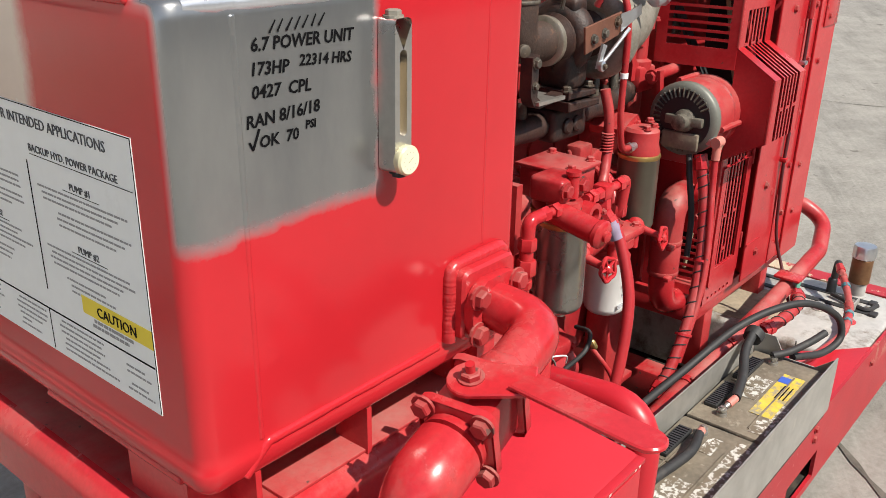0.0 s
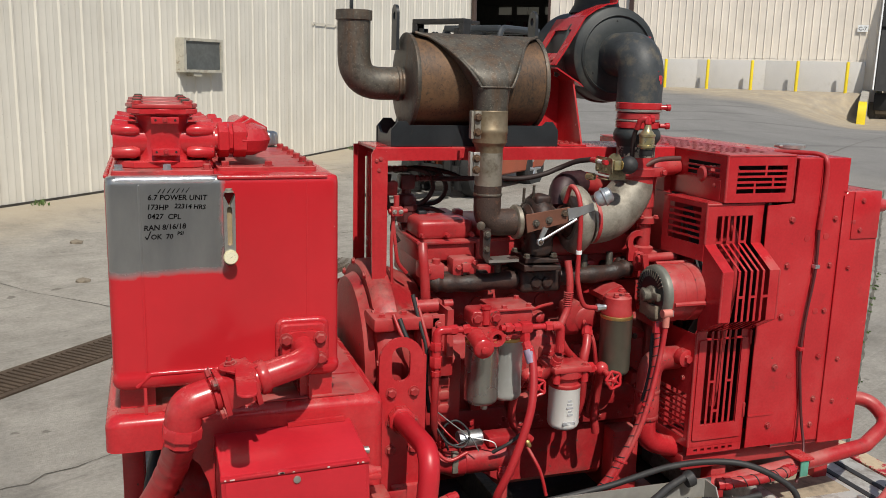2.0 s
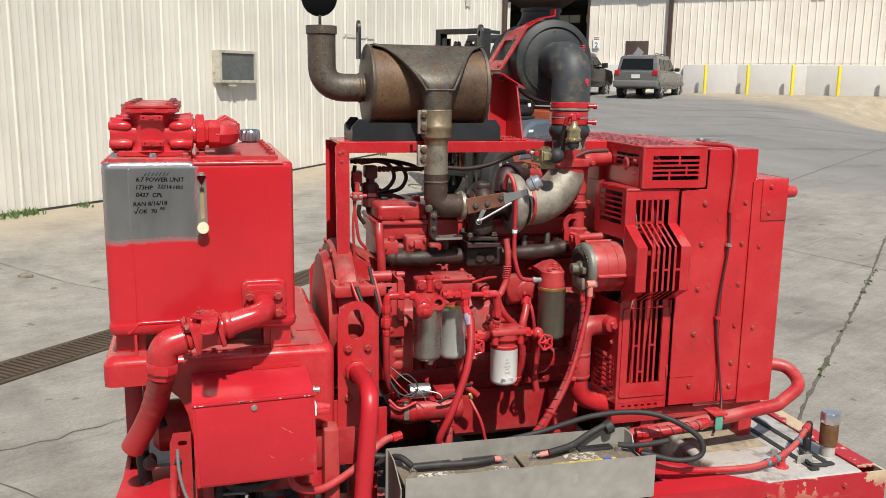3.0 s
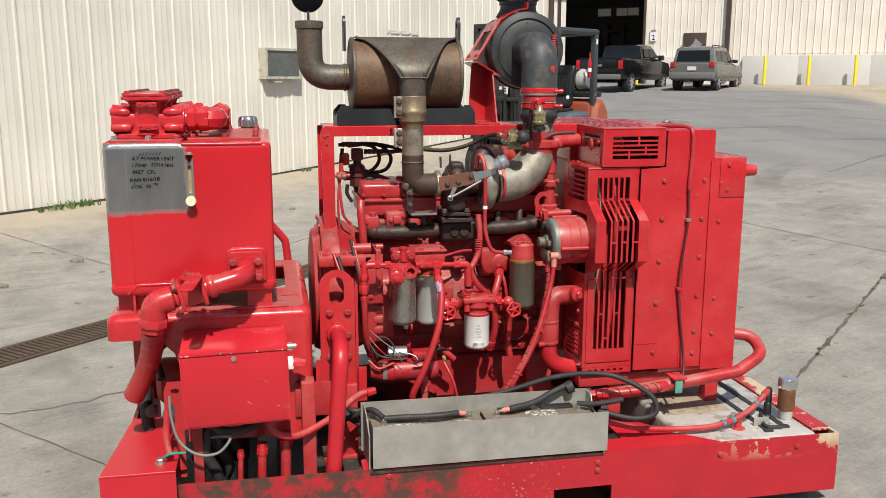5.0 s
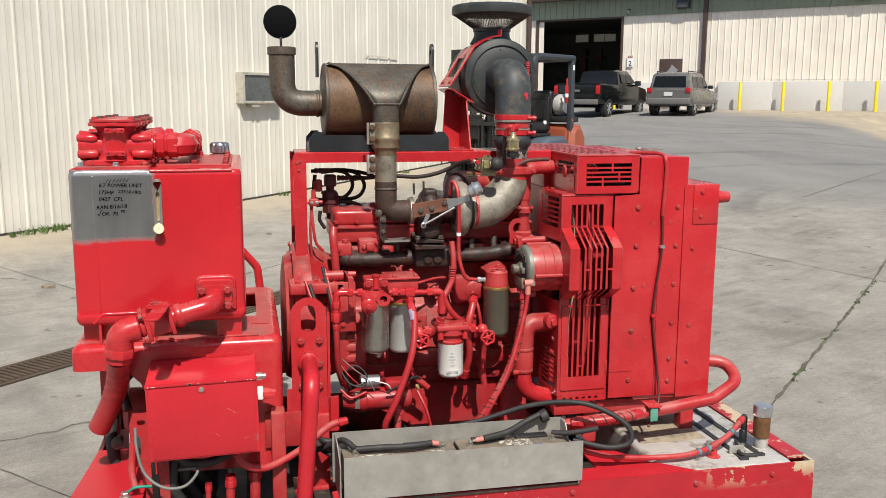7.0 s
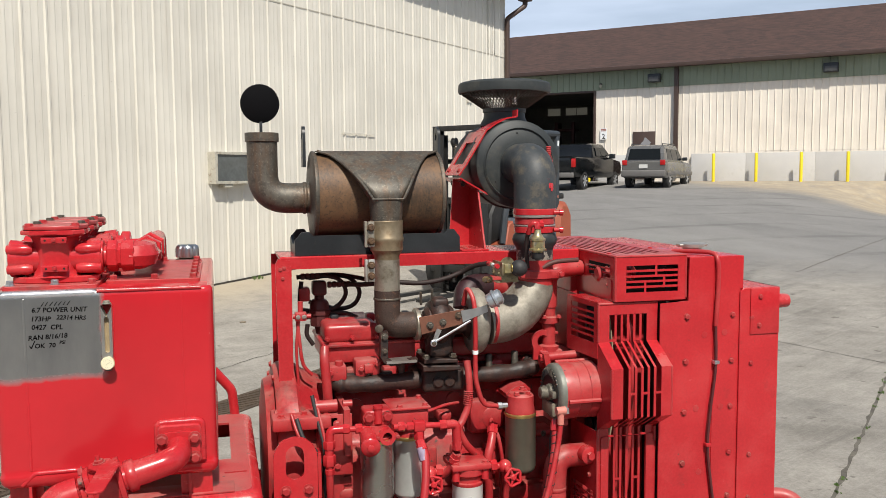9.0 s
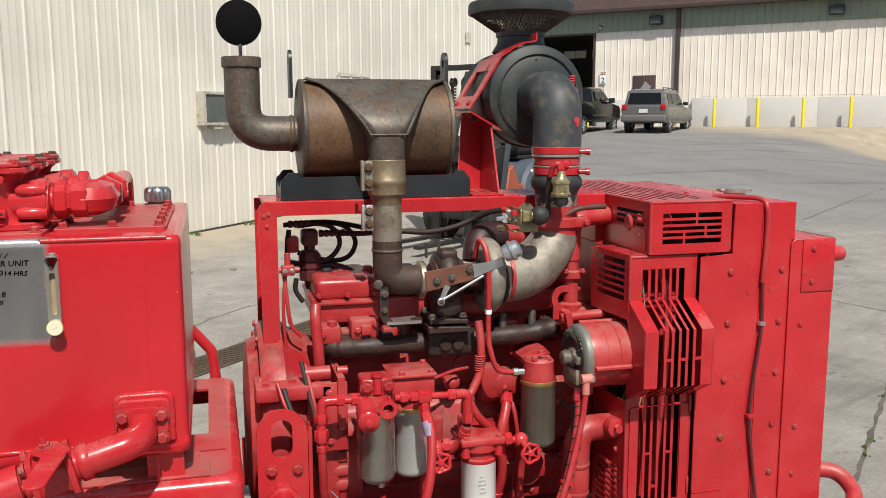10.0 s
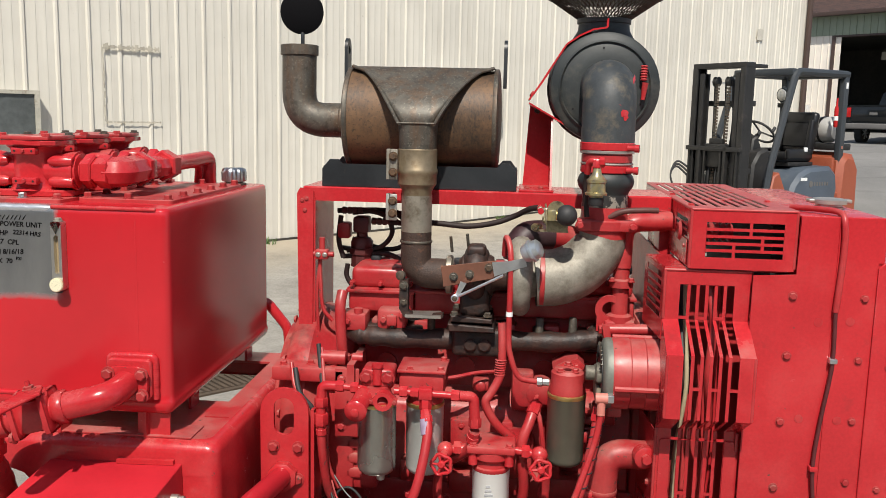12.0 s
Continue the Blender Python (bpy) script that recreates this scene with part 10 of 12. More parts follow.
    lathe(bm, (cx, 1.108, 1.470), UPZ, [(0.062, 0), (0.064, 0.004), (0.064, 0.05)], 32)
    part("reducer", bm, surface("peeling_black", (0.04, 0.04, 0.04), 0.5, 0.2, vary=0.3, grime=(0.36, 0.33, 0.28), grime_at=(0.52, 0.56), coarse=18), p)
    bm = nb()
    lathe(bm, (cx, 1.108, 1.385), UPZ, [(0.066, 0), (0.066, 0.022), (0.075, 0.026), (0.075, 0.050), (0.066, 0.054), (0.064, 0.088)], 32)
    part("joint_ring", bm, RED_DUSTY, p)
    bm = nb()
    box(bm, cx - 0.078, cx + 0.082, 1.045, 1.075, 1.408, 1.440, 0.006)
    part("joint_plate", bm, RED_DUSTY, p)
    for s in (-0.070, 0.074):
        bolt(p, (cx + s, 1.045, 1.424), FRONT, 0.010, 0.012, RED_DUSTY)
    bm = nb()
    path = spline([(cx, 1.108, 1.400), (cx - 0.010, 1.107, 1.358), (cx - 0.058, 1.101, 1.300), (cx - 0.118, 1.093, 1.270), (1.955, 1.088, 1.262)], 6)
    rad = [0.064 + 0.017 * math.sin(math.pi * 0.62 * i / (len(path) - 1)) for i in range(len(path))]
    sweep(bm, path, rad, 32)
    part("cast_elbow", bm, ALU, p, "dull cast aluminium elbow")

    # brass pressure valve, knob and fittings on the intake joint
    OLD_ZINC = surface("grimy_zinc", (0.30, 0.26, 0.16), 0.42, 0.6, vary=0.35, fine=90, coarse=22, grime=(0.10, 0.085, 0.055), grime_at=(0.5, 0.68), bumpiness=0.2)
    PALE_BRASS = surface("pale_yellow_zinc", (0.50, 0.43, 0.22), 0.30, 0.75, vary=0.25, fine=80, coarse=26, grime=(0.34, 0.32, 0.24), grime_at=(0.48, 0.62), bumpiness=0.1)
    v = thing("brass_valve", (2.108, 0.99, 1.42), "brass pressure valve with a black ball on the intake joint", "valve")
    bm = nb()
    lathe(bm, (2.108, 0.985, 1.508), UPZ, [(0.018, 0), (0.018, 0.004), (0.029, 0.006), (0.030, 0.012), (0.025, 0.015), (0.024, 0.038), (0.0265, 0.040), (0.0265, 0.047), (0.022, 0.050), (0.013, 0.062), (0.010, 0.078)], 22)
    part("valve_body", bm, PALE_BRASS, v)
    bm = nb()
    lathe(bm, (2.108, 0.985, 1.486), UPZ, [(0.019, 0), (0.021, 0.004), (0.021, 0.022)], 16)
    part("valve_base", bm, RUBBER, v)
    bm = nb()
    lathe(bm, (2.108, 0.985, 1.584), UPZ, [(0.009, 0), (0.013, 0.004), (0.013, 0.020), (0.009, 0.026)], 8)
    pipe(bm, [(2.122, 0.985, 1.602), (2.094, 0.987, 1.606), (2.086, 0.998, 1.596), (2.084, 1.010, 1.570)], 0.009, 0.010, 10)
    lathe(bm, (2.128, 0.985, 1.602), LEFTX, [(0.011, 0), (0.015, 0.003), (0.015, 0.016), (0.011, 0.019)], 8)
    part("top_fitting", bm, RED, v)
    bm = nb()
    tube(bm, [(2.084, 1.010, 1.575), (2.082, 1.022, 1.545), (2.085, 1.030, 1.50), (2.090, 1.034, 1.45)], 0.0075, 10)
    part("drop_hose", bm, HOSE_BROWN, v, "short dark hose")
    bm = nb()
    bmesh.ops.create_uvsphere(bm, u_segments=24, v_segments=16, radius=0.0285, matrix=Matrix.Translation((2.031, 0.955, 1.460)))
    part("rubber_knob", bm, RUBBER, v, "round black rubber ball")
    bm = nb()
    with_holes(bm, rounded(0.96, 1.07, 1.430, 1.480, 0.008, 3), [arc(1.03, 1.442, 0.004, 0, 315, 7)], "x", 1.975, 1.979)
    part("bracket_plate", bm, OLD_ZINC, v, "upright zinc plate with rounded corners")
    bm = nb()
    box(bm, 1.979, 2.037, 0.98, 0.984, 1.412, 1.442, 0.001)
    box(bm, 1.962, 2.039, 0.98, 1.03, 1.410, 1.4135, 0.001)
    prism(bm, [(1.981, 1.442), (2.032, 1.442)] + arc(2.006, 1.468, 0.0255, 0, 180, 8), "y", 1, 1.004)
    part("bracket_shelf", bm, OLD_ZINC, v)
    bm = nb()
    box(bm, 1.98, 2.003, 0.952, 0.982, 1.444, 1.474, 0.002)
    part("brass_block", bm, PALE_BRASS, v, "square brass block")
    bm = nb()
    lathe(bm, (2.003, 0.957, 1.460), RIGHT, [(0.010, 0), (0.0145, 0.001), (0.0145, 0.006), (0.009, 0.007), (0.009, 0.010)], 14)
    part("brass_collar", bm, BRASS, v)
    for y0, y1, r_, mat_, nm in ((0.975, 0.992, 0.0085, RED, "red_tape"), (0.992, 1, 0.0075, OLD_ZINC, "nut"), (1, 1.03, 0.0062, WHITE, "fitting"), (1.03, 1.04, 0.0085, OLD_ZINC, "nut"), (1.04, 1.075, 0.0090, RED, "red_tape")):
        bm = nb()
        lathe(bm, (1.963, y0, 1.466), (0, 1, 0), [(r_ - 0.001, 0), (r_, 0.001), (r_, y1 - y0 - 0.001), (r_ - 0.001, y1 - y0)], 8 if nm == "nut" else 12)
        part(nm, bm, mat_, v)
    for y, z in ((1, 1.440), (1.055, 1.438)):
        bolt(v, (1.975, y, z), LEFTX, 0.006, 0.006, OLD_ZINC)
    bm = nb()
    lathe(bm, (1.967, 1.05, 1.413), (-0.65, 0.76, -0.08), [(0.0085, 0), (0.0115, 0.003), (0.0115, 0.030), (0.010, 0.033), (0.006, 0.033), (0.006, 0.020)], 6)
    part("fitting", bm, PALE_BRASS, v, "pale brass open union")
    bm = nb()
    tube(bm, [(2.150, 1.05, 1.448), (2.19, 1.045, 1.466), (2.24, 1.05, 1.470), (2.285, 1.06, 1.470)], 0.0085, 10)
    part("vent_hose", bm, surface("brown_sprayed_hose", (0.10, 0.035, 0.03), 0.6, vary=0.4, coarse=14), v)


build_air_cleaner()

# ---- radiator housing with its guards ----
def build_radiator():
    t = thing("radiator_housing", (2.7, 1.3, 0.3), "red sheet-steel radiator housing with slotted belt guards and cap", "radiator")
    YF = 0.857
    # core casing
    bm = nb()
    box(bm, 2.615, 2.812, YF + 0.012, 1.76, 0.47, 1.482, 0.006)
    box(bm, 2.8125, 2.944, YF + 0.012, 1.74, 0.47, 1.366, 0.004)
    part("casing", bm, RED, t)
    bm = nb()
    box(bm, 2.56, 2.614, 0.93, 1.72, 0.52, 1.45)
    part("fan_shroud", bm, DARK, t, "dark fan shroud")
    # side panels
    bm = nb()
    prism(bm, [(2.500, 0.49), (2.815, 0.49), (2.815, 1.488), (2.606, 1.488), (2.606, 1.338), (2.500, 1.334)], "y", YF, YF + 0.006, bev=0.0015)
    part("side_panel", bm, RED, t)
    bm = nb()
    prism(bm, [(2.800, 0.478), (2.953, 0.478), (2.953, 1.376), (2.812, 1.376), (2.800, 1.362)], "y", YF - 0.008, YF - 0.001, bev=0.0015)
    part("side_panel", bm, RED, t)
    bm = nb()
    box(bm, 2.946, 2.953, YF, 1.75, 0.478, 1.376)
    box(bm, 2.80, 2.953, YF, 1.75, 1.370, 1.376)
    part("end_panel", bm, RED, t)
    bm = nb()
    box(bm, 2.838, 2.951, YF - 0.0125, YF - 0.0085, 1.214, 1.374, 0.0015)
    part("access_cover", bm, RED, t)
    for p in ((2.875, 1.345), (2.872, 1.245)):
        bolt(t, (p[0], YF - 0.0125, p[1]), FRONT, 0.0075, 0.006, RED)
    bm = nb()
    box(bm, 2.700, 2.704, YF - 0.003, YF - 0.0002, 0.49, 1.488)
    box(bm, 2.50, 2.60, YF - 0.003, YF - 0.0002, 0.604, 0.610)
    part("panel_fold", bm, RED, t)
    bm = nb()
    box(bm, 2.606, 2.81, YF + 0.0065, 1.76, 1.4825, 1.4885, 0.001)
    part("top_panel", bm, RED, t)
    bm = nb()
    cyl(bm, (2.953, 0.92, 1.315), (3.035, 0.92, 1.315), 0.029, 0.024, n=18, bev=0.004)
    part("stub", bm, RED, t)
    for i, z in enumerate((1.285, 1.125, 0.965, 0.80, 0.645, 0.55)):
        bolt(t, (2.775 - 0.002 * i, YF, z), FRONT, 0.0085, 0.007, RED)
        if i in (0, 1, 3, 4):
            bolt(t, (2.845, YF - 0.008, z - 0.012), FRONT, 0.0075, 0.006, RED)
    for z in (1.285, 1.13, 0.955, 0.775, 0.565):
        bolt(t, (2.600 - (1.285 - z) * 0.02, YF, z), FRONT, 0.0095, 0.008, RED)
    for x, z in ((2.668, 1.22), (2.745, 1.225), (2.640, 0.965), (2.735, 0.965), (2.655, 0.74)):
        bm = nb()
        lathe(bm, (x, YF, z), FRONT, [(0.011, 0), (0.011, 0.0012), (0.004, 0.0016)], 14)
        part("plugged_hole", bm, RED_DUSTY, t)
    # cap
    bm = nb()
    lathe(bm, (2.739, 1.071, 1.4885), UPZ, [(0.038, 0), (0.038, 0.006), (0.034, 0.008), (0.034, 0.014), (0.046, 0.015), (0.046, 0.026), (0.036, 0.029)], 22)
    box(bm, 2.682, 2.796, 1.055, 1.087, 1.505, 1.516, 0.004)
    part("radiator_cap", bm, STEEL, t, "grey metal radiator cap")

    def slot_wall(name, org, ux, uz, wd, ht, x0, x1, z0, z1, n, bar, ties=(), mat=RED, vertical=False, thick=0.003):
        """A plate with a window of bars: org + x*ux + z*uz."""
        ux, uz = Vector(ux).normalized(), Vector(uz).normalized()
        nn = ux.cross(uz)
        m = Matrix((ux, nn, uz)).transposed().to_4x4()
        m = Matrix.Translation(org) @ m
        bm = nb()
        with_holes(bm, [(0, 0), (wd, 0), (wd, ht), (0, ht)], [[(x0, z0), (x1, z0), (x1, z1), (x0, z1)]], "y", -thick / 2, thick / 2)
        bmesh.ops.transform(bm, matrix=m, verts=bm.verts)
        pl = part(name, bm, mat, t)
        for i in range(n):
            bm = nb()
            if vertical:
                c = x0 + (x1 - x0) * (i + 1) / (n + 1)
                box(bm, c - bar / 2, c + bar / 2, -thick / 2, thick / 2, z0 - 0.001, z1 + 0.001)
            else:
                c = z0 + (z1 - z0) * (i + 1) / (n + 1)
                box(bm, x0 - 0.001, x1 + 0.001, -thick / 2, thick / 2, c - bar / 2, c + bar / 2)
            bmesh.ops.transform(bm, matrix=m, verts=bm.verts)
            part("louvre_bar", bm, mat, t)
        for i, (tx, za, zb) in enumerate(ties):
            bm = nb()
            box(bm, tx - bar / 2, tx + bar / 2, -thick * 0.3, thick * 0.3, za, zb)
            bmesh.ops.transform(bm, matrix=m, verts=bm.verts)
            part("louvre_tie", bm, mat, t)
        return pl

    # upper guard
    ZA, ZB = 1.344, 1.494
    slot_wall("guard_front", (2.340, 0.872, ZA), (1, 0, 0), UPZ, 0.262, 0.150, 0.040, 0.232, 0.030, 0.120, 4, 0.0075, [(0.11, 0.030, 0.066), (0.15, 0.084, 0.120), (0.18, 0.048, 0.084)])
    slot_wall("guard_side", (2.3415, 1.72, ZA), (0, -1, 0), UPZ, 0.846, 0.151, 0.63, 0.81, 0.076, 0.122, 2, 0.006)
    bm = nb()
    prism(bm, rounded(0.896, 1.25, 1.349, 1.414, 0.008, 3), "x", 2.3365, 2.3395)
    part("guard_side", bm, RED, t, "flat plate lapped on the guard's side")
    bolt(t, (2.3365, 0.93, 1.395), LEFTX, 0.005, 0.004, RED_DUSTY)
    bm = nb()
    prism(bm, [(2.602, 0.876), (2.605, 0.876), (2.605, 1.72), (2.602, 1.72)], "z", ZA, ZB - 0.004)
    part("guard_side", bm, RED, t)
    # slotted top
    bm = nb()
    top = lambda y: 1.4955 + (y - 0.872) * 0.004
    outline = [(2.340, 0.872), (2.605, 0.872), (2.605, 1.72), (2.340, 1.72)]
    holes = []
    for i in range(8):
        x = 2.358 + i * 0.0265
        for y0, y1 in ((0.925, 1.13), (1.145, 1.36), (1.375, 1.64)):
            e = 0.035 * (i % 2)
            holes.append([(x, y0 + e), (x + 0.012, y0 + e), (x + 0.012, y1 + e), (x, y1 + e)])
    with_holes(bm, outline, holes, "z", 0.0, 0.003)
    for v in bm.verts:
        v.co.z += top(v.co.y)
    part("guard_top", bm, RED_DUSTY, t, "slotted red guard top")
    bm = nb()
    box(bm, 2.345, 2.60, 0.885, 0.893, ZA - 0.006, ZA + 0.001)
    part("guard_lip", bm, RED, t)
    for p in ((2.352, 0.95), (2.585, 1.1), (2.352, 1.25)):
        bolt(t, (p[0], p[1], top(p[1]) + 0.003), UPZ, 0.008, 0.005, RED_DUSTY)

    # lower guard: front folded out over the alternator belt
    prof = [(0.880, 1.338), (0.880, 1.208), (0.772, 1.140), (0.772, 0.975), (0.880, 0.912), (0.880, 0.505)]

    def ribbon(name, x0, x1, pr, mat=RED, th=0.003):
        bm = nb()
        rings = []
        for y, z in pr:
            rings.append([Vector((x0, y, z)), Vector((x1, y, z)), Vector((x1, y + th, z)), Vector((x0, y + th, z))])
        ring_skin(bm, rings)
        return part(name, bm, mat, t, angle=20)

    GX0, GX1, SX0, SX1 = 2.284, 2.502, 2.325, 2.462
    ribbon("belt_guard", GX0, SX0, prof)
    ribbon("belt_guard", SX1, GX1, prof)
    ribbon("belt_guard", SX0, SX1, [(0.880, 1.338), (0.880, 1.300)])
    ribbon("belt_guard", SX0, SX1, [(0.880, 0.585), (0.880, 0.505)])
    run = [(0.880, 1.301), (0.880, 1.208), (0.772, 1.140), (0.772, 0.975), (0.880, 0.912), (0.880, 0.584)]
    n = 5
    for i in range(n):
        c = SX0 + (SX1 - SX0) * (i + 1) / (n + 1)
        ribbon("guard_bar", c - 0.0042, c + 0.0042, run)
    gap = (SX1 - SX0) / (n + 1)
    for y, z, ks in ((0.8795, 1.213, (0, 2, 4)), (0.7715, 1.055, (1, 3, 5)), (0.8795, 0.885, (0, 3, 5)), (0.8795, 0.735, (1, 4)), (0.8795, 0.63, (2,))):
        for k in ks:
            a = SX0 + gap * k
            ribbon("guard_tie", a, a + gap, [(y, z + 0.004), (y, z - 0.004)])
    # ends of the fold
    for x in (GX0, GX1 - 0.003):
        bm = nb()
        prism(bm, [(0.882, 1.206), (0.774, 1.139), (0.774, 0.976), (0.882, 0.914)], "x", x, x + 0.003)
        part("guard_gusset", bm, RED, t)
    bm = nb()
    box(bm, GX0, GX1, 0.881, 0.93, 1.336, 1.3395)
    part("guard_lip", bm, RED, t)
    # raised frame of the lower door
    bm = nb()
    with_holes(bm, rounded(2.296, 2.494, 0.530, 0.885, 0.010, 3), [[(SX0 - 0.001, 0.584), (SX1 + 0.001, 0.584), (SX1 + 0.001, 0.8845), (SX0 - 0.001, 0.8845)]], "y", 0.8745, 0.8795)
    part("guard_door", bm, RED, t)
    # worn rolled edges of the guards
    for pts in ([(2.3415, 0.8725, 1.346), (2.3415, 0.8725, 1.494)], [(2.3415, 0.8725, 1.4955), (2.602, 0.8725, 1.4955)], [(2.3415, 1.70, 1.4985), (2.3415, 0.8735, 1.4955)], [(2.602, 0.8725, 1.350), (2.602, 0.8725, 1.494)], [(GX0 + 0.002, 0.8815, 1.21), (GX0 + 0.002, 0.8815, 1.337)], [(GX0 + 0.002, 0.774, 0.977), (GX0 + 0.002, 0.774, 1.138)], [(GX0 + 0.002, 0.8815, 0.508), (GX0 + 0.002, 0.8815, 0.910)], [(GX0, 0.8815, 1.337), (GX1, 0.8815, 1.337)], [(GX1 - 0.002, 0.774, 0.977), (GX1 - 0.002, 0.774, 1.138)]):
        bm = nb()
        sweep(bm, pts, 0.0042, 10)
        part("rolled_edge", bm, RED_DUSTY, t)
    for z in (0.60, 0.86):
        bm = nb()
        box(bm, 2.489, 2.497, 0.870, 0.879, z, z + 0.05, 0.001)
        part("hinge", bm, RED_DUSTY, t)
    # left faces with louvres
    for back, z0, ht, x0, x1, za, zb, n in (((2.266, 1.102), 1.152, 0.188, 0.030, 0.196, 0.052, 0.174, 5), ((2.268, 1.066), 0.505, 0.40, 0.022, 0.164, 0.028, 0.186, 7)):
        ux = Vector((2.284, 0.882, 0)) - Vector((back[0], back[1], 0))
        slot_wall("louvre_panel", Vector((back[0], back[1], z0)), ux, UPZ, ux.length, ht, x0, x1, za, zb, n, 0.0075)
    bm = nb()
    prism(bm, [(2.266, 1.102), (2.284, 0.882), (2.3365, 0.882), (2.3365, 1.102)], "z", 1.3405, 1.3435)
    part("louvre_roof", bm, RED, t)
    for z in (0.80, 0.74):
        bolt(t, (2.279, 0.93, z), LEFTX, 0.008, 0.007, RED)
    # backing sheet added behind the guards, so no bright ground shows through the slots
    bm = nb()
    box(bm, 2.30, 2.56, 1.09, 1.10, 0.50, 1.33)
    part("guard_backing", bm, RED_DUSTY, t)
    bm = nb()
    box(bm, 2.302, 2.306, 1.102, 1.72, 0.50, 1.3435)
    part("fan_shroud", bm, RED_CAST, t, "dull red inner side of the fan shroud")
    # what turns behind the guards
    for z, r, y in ((1.04, 0.055, 0.96), (0.86, 0.09, 1.12), (0.72, 0.10, 1.22), (1.24, 0.07, 1.15)):
        bm = nb()
        lathe(bm, (2.33, y, z), RIGHT, [(r * 0.9, 0), (r, 0.004), (r * 0.85, 0.014), (r, 0.024), (r * 0.85, 0.034), (r, 0.044), (r * 0.9, 0.048)], 28)
        part("pulley", bm, DARK_RUST, t, "dark grooved belt pulley")
    for z0, z1, y0, y1 in ((1.09, 0.80, 0.92, 1.05), (1.0, 0.63, 0.93, 1.16), (1.30, 1.09, 1.09, 0.97)):
        bm = nb()
        prism(bm, [(y0, z0), (y0 + 0.012, z0), (y1 + 0.012, z1), (y1, z1)], "x", 2.335, 2.372)
        part("belt", bm, RUBBER, t, "black drive belt")
    for pts, r, mt in (([(2.40, 0.93, 1.31), (2.42, 0.90, 1.20), (2.41, 0.88, 1.06), (2.43, 0.93, 0.90), (2.42, 0.95, 0.62)], 0.011, RED_DUSTY), ([(2.35, 0.95, 1.32), (2.352, 0.92, 1.18), (2.36, 0.90, 1.02), (2.35, 0.95, 0.80), (2.36, 0.98, 0.55)], 0.006, surface("tan_conduit", (0.40, 0.34, 0.22), 0.6, vary=0.3)), ([(2.445, 0.97, 1.30), (2.44, 0.94, 1.10), (2.45, 0.96, 0.85), (2.44, 1.0, 0.58)], 0.005, RED)):
        bm = nb()
        tube(bm, pts, r, 10)
        part("inner_hose", bm, mt, t, "hose behind the guard bars")
    # red ribbed hose seen through the upper louvres
    bm = nb()
    lathe(bm, (2.33, 1.0, 1.425), RIGHT, [q for i in range(9) for q in ((0.020, i * 0.016), (0.027, i * 0.016 + 0.007), (0.020, i * 0.016 + 0.014))], 16)
    part("bellows_hose", bm, RED_DUSTY, t)
    # bottom rail with short slots
    bm = nb()
    with_holes(bm, [(2.284, 0.478), (2.500, 0.478), (2.500, 0.506), (2.284, 0.506)], [[(2.31 + i * 0.028, 0.488), (2.324 + i * 0.028, 0.488), (2.324 + i * 0.028, 0.497), (2.31 + i * 0.028, 0.497)] for i in range(6)], "y", 0.880, 0.884)
    part("bottom_strip", bm, RED, t)
    bm = nb()
    box(bm, 2.28, 2.95, 0.90, 1.74, 0.415, 0.468, 0.004)
    part("sill", bm, RED_DUSTY, t)
    for x, y in ((2.45, 0.95), (2.90, 0.95), (2.45, 1.65), (2.90, 1.65)):
        bm = nb()
        box(bm, x - 0.03, x + 0.03, y - 0.03, y + 0.03, 0.20, 0.4145, 0.003)
        part("leg", bm, RED_DUSTY, t)
    # cable down the side
    c = thing("side_cable", (2.70, 0.85, 0.45), "black cable clipped down the radiator housing", "cable")
    bm = nb()
    tube(bm, [(2.62, 1.00, 1.497), (2.67, 0.93, 1.500), (2.702, 0.875, 1.498), (2.708, 0.848, 1.475), (2.711, 0.846, 1.40), (2.704, 0.846, 1.25)], 0.0078, 12)
    part("upper_run", bm, RED_DUSTY, c, "red-sprayed upper run")
    bm = nb()
    tube(bm, [(2.704, 0.846, 1.25), (2.707, 0.846, 1.11), (2.690, 0.846, 0.96), (2.682, 0.846, 0.83), (2.697, 0.846, 0.70), (2.712, 0.84, 0.58), (2.70, 0.80, 0.48), (2.63, 0.74, 0.40)], 0.0050, 12)
    part("lower_run", bm, surface("dark_sprayed_cable", (0.09, 0.016, 0.018), 0.5, vary=0.4, fine=60, coarse=12), c)
    for z, x, mt in ((1.118, 2.707, ZINC), (0.83, 2.682, RED)):
        bm = nb()
        box(bm, x - 0.010, x + 0.010, 0.836, 0.857, z, z + 0.013, 0.003)
        part("clip", bm, mt, c)


build_radiator()

# ---- things standing in the yard ----
TYRE = surface("tyre_rubber", (0.022, 0.022, 0.022), 0.85, vary=0.3, fine=50, coarse=5)
RIM = surface("alloy_rim", (0.50, 0.51, 0.52), 0.35, 0.7, vary=0.1)
CAR_BLACK = surface("black_car_paint", (0.007, 0.008, 0.009), 0.16, vary=0.15, fine=20, coarse=1.5, grime=(0.020, 0.020, 0.019), grime_at=(0.55, 0.85), bumpiness=0.0)
CAR_GREY = surface("silver_grey_car_paint", (0.185, 0.182, 0.176), 0.26, 0.4, vary=0.08, fine=20, coarse=1.5, bumpiness=0.0)
CAR_TRIM = surface("grey_plastic_trim", (0.13, 0.125, 0.12), 0.6, vary=0.1)
CAR_GLASS = surface("tinted_car_glass", (0.010, 0.012, 0.013), 0.12, vary=0.1, bumpiness=0.0, spec=0.18)
LAMP_RED = surface("red_lens", (0.42, 0.012, 0.012), 0.2, vary=0.1, bumpiness=0.0)
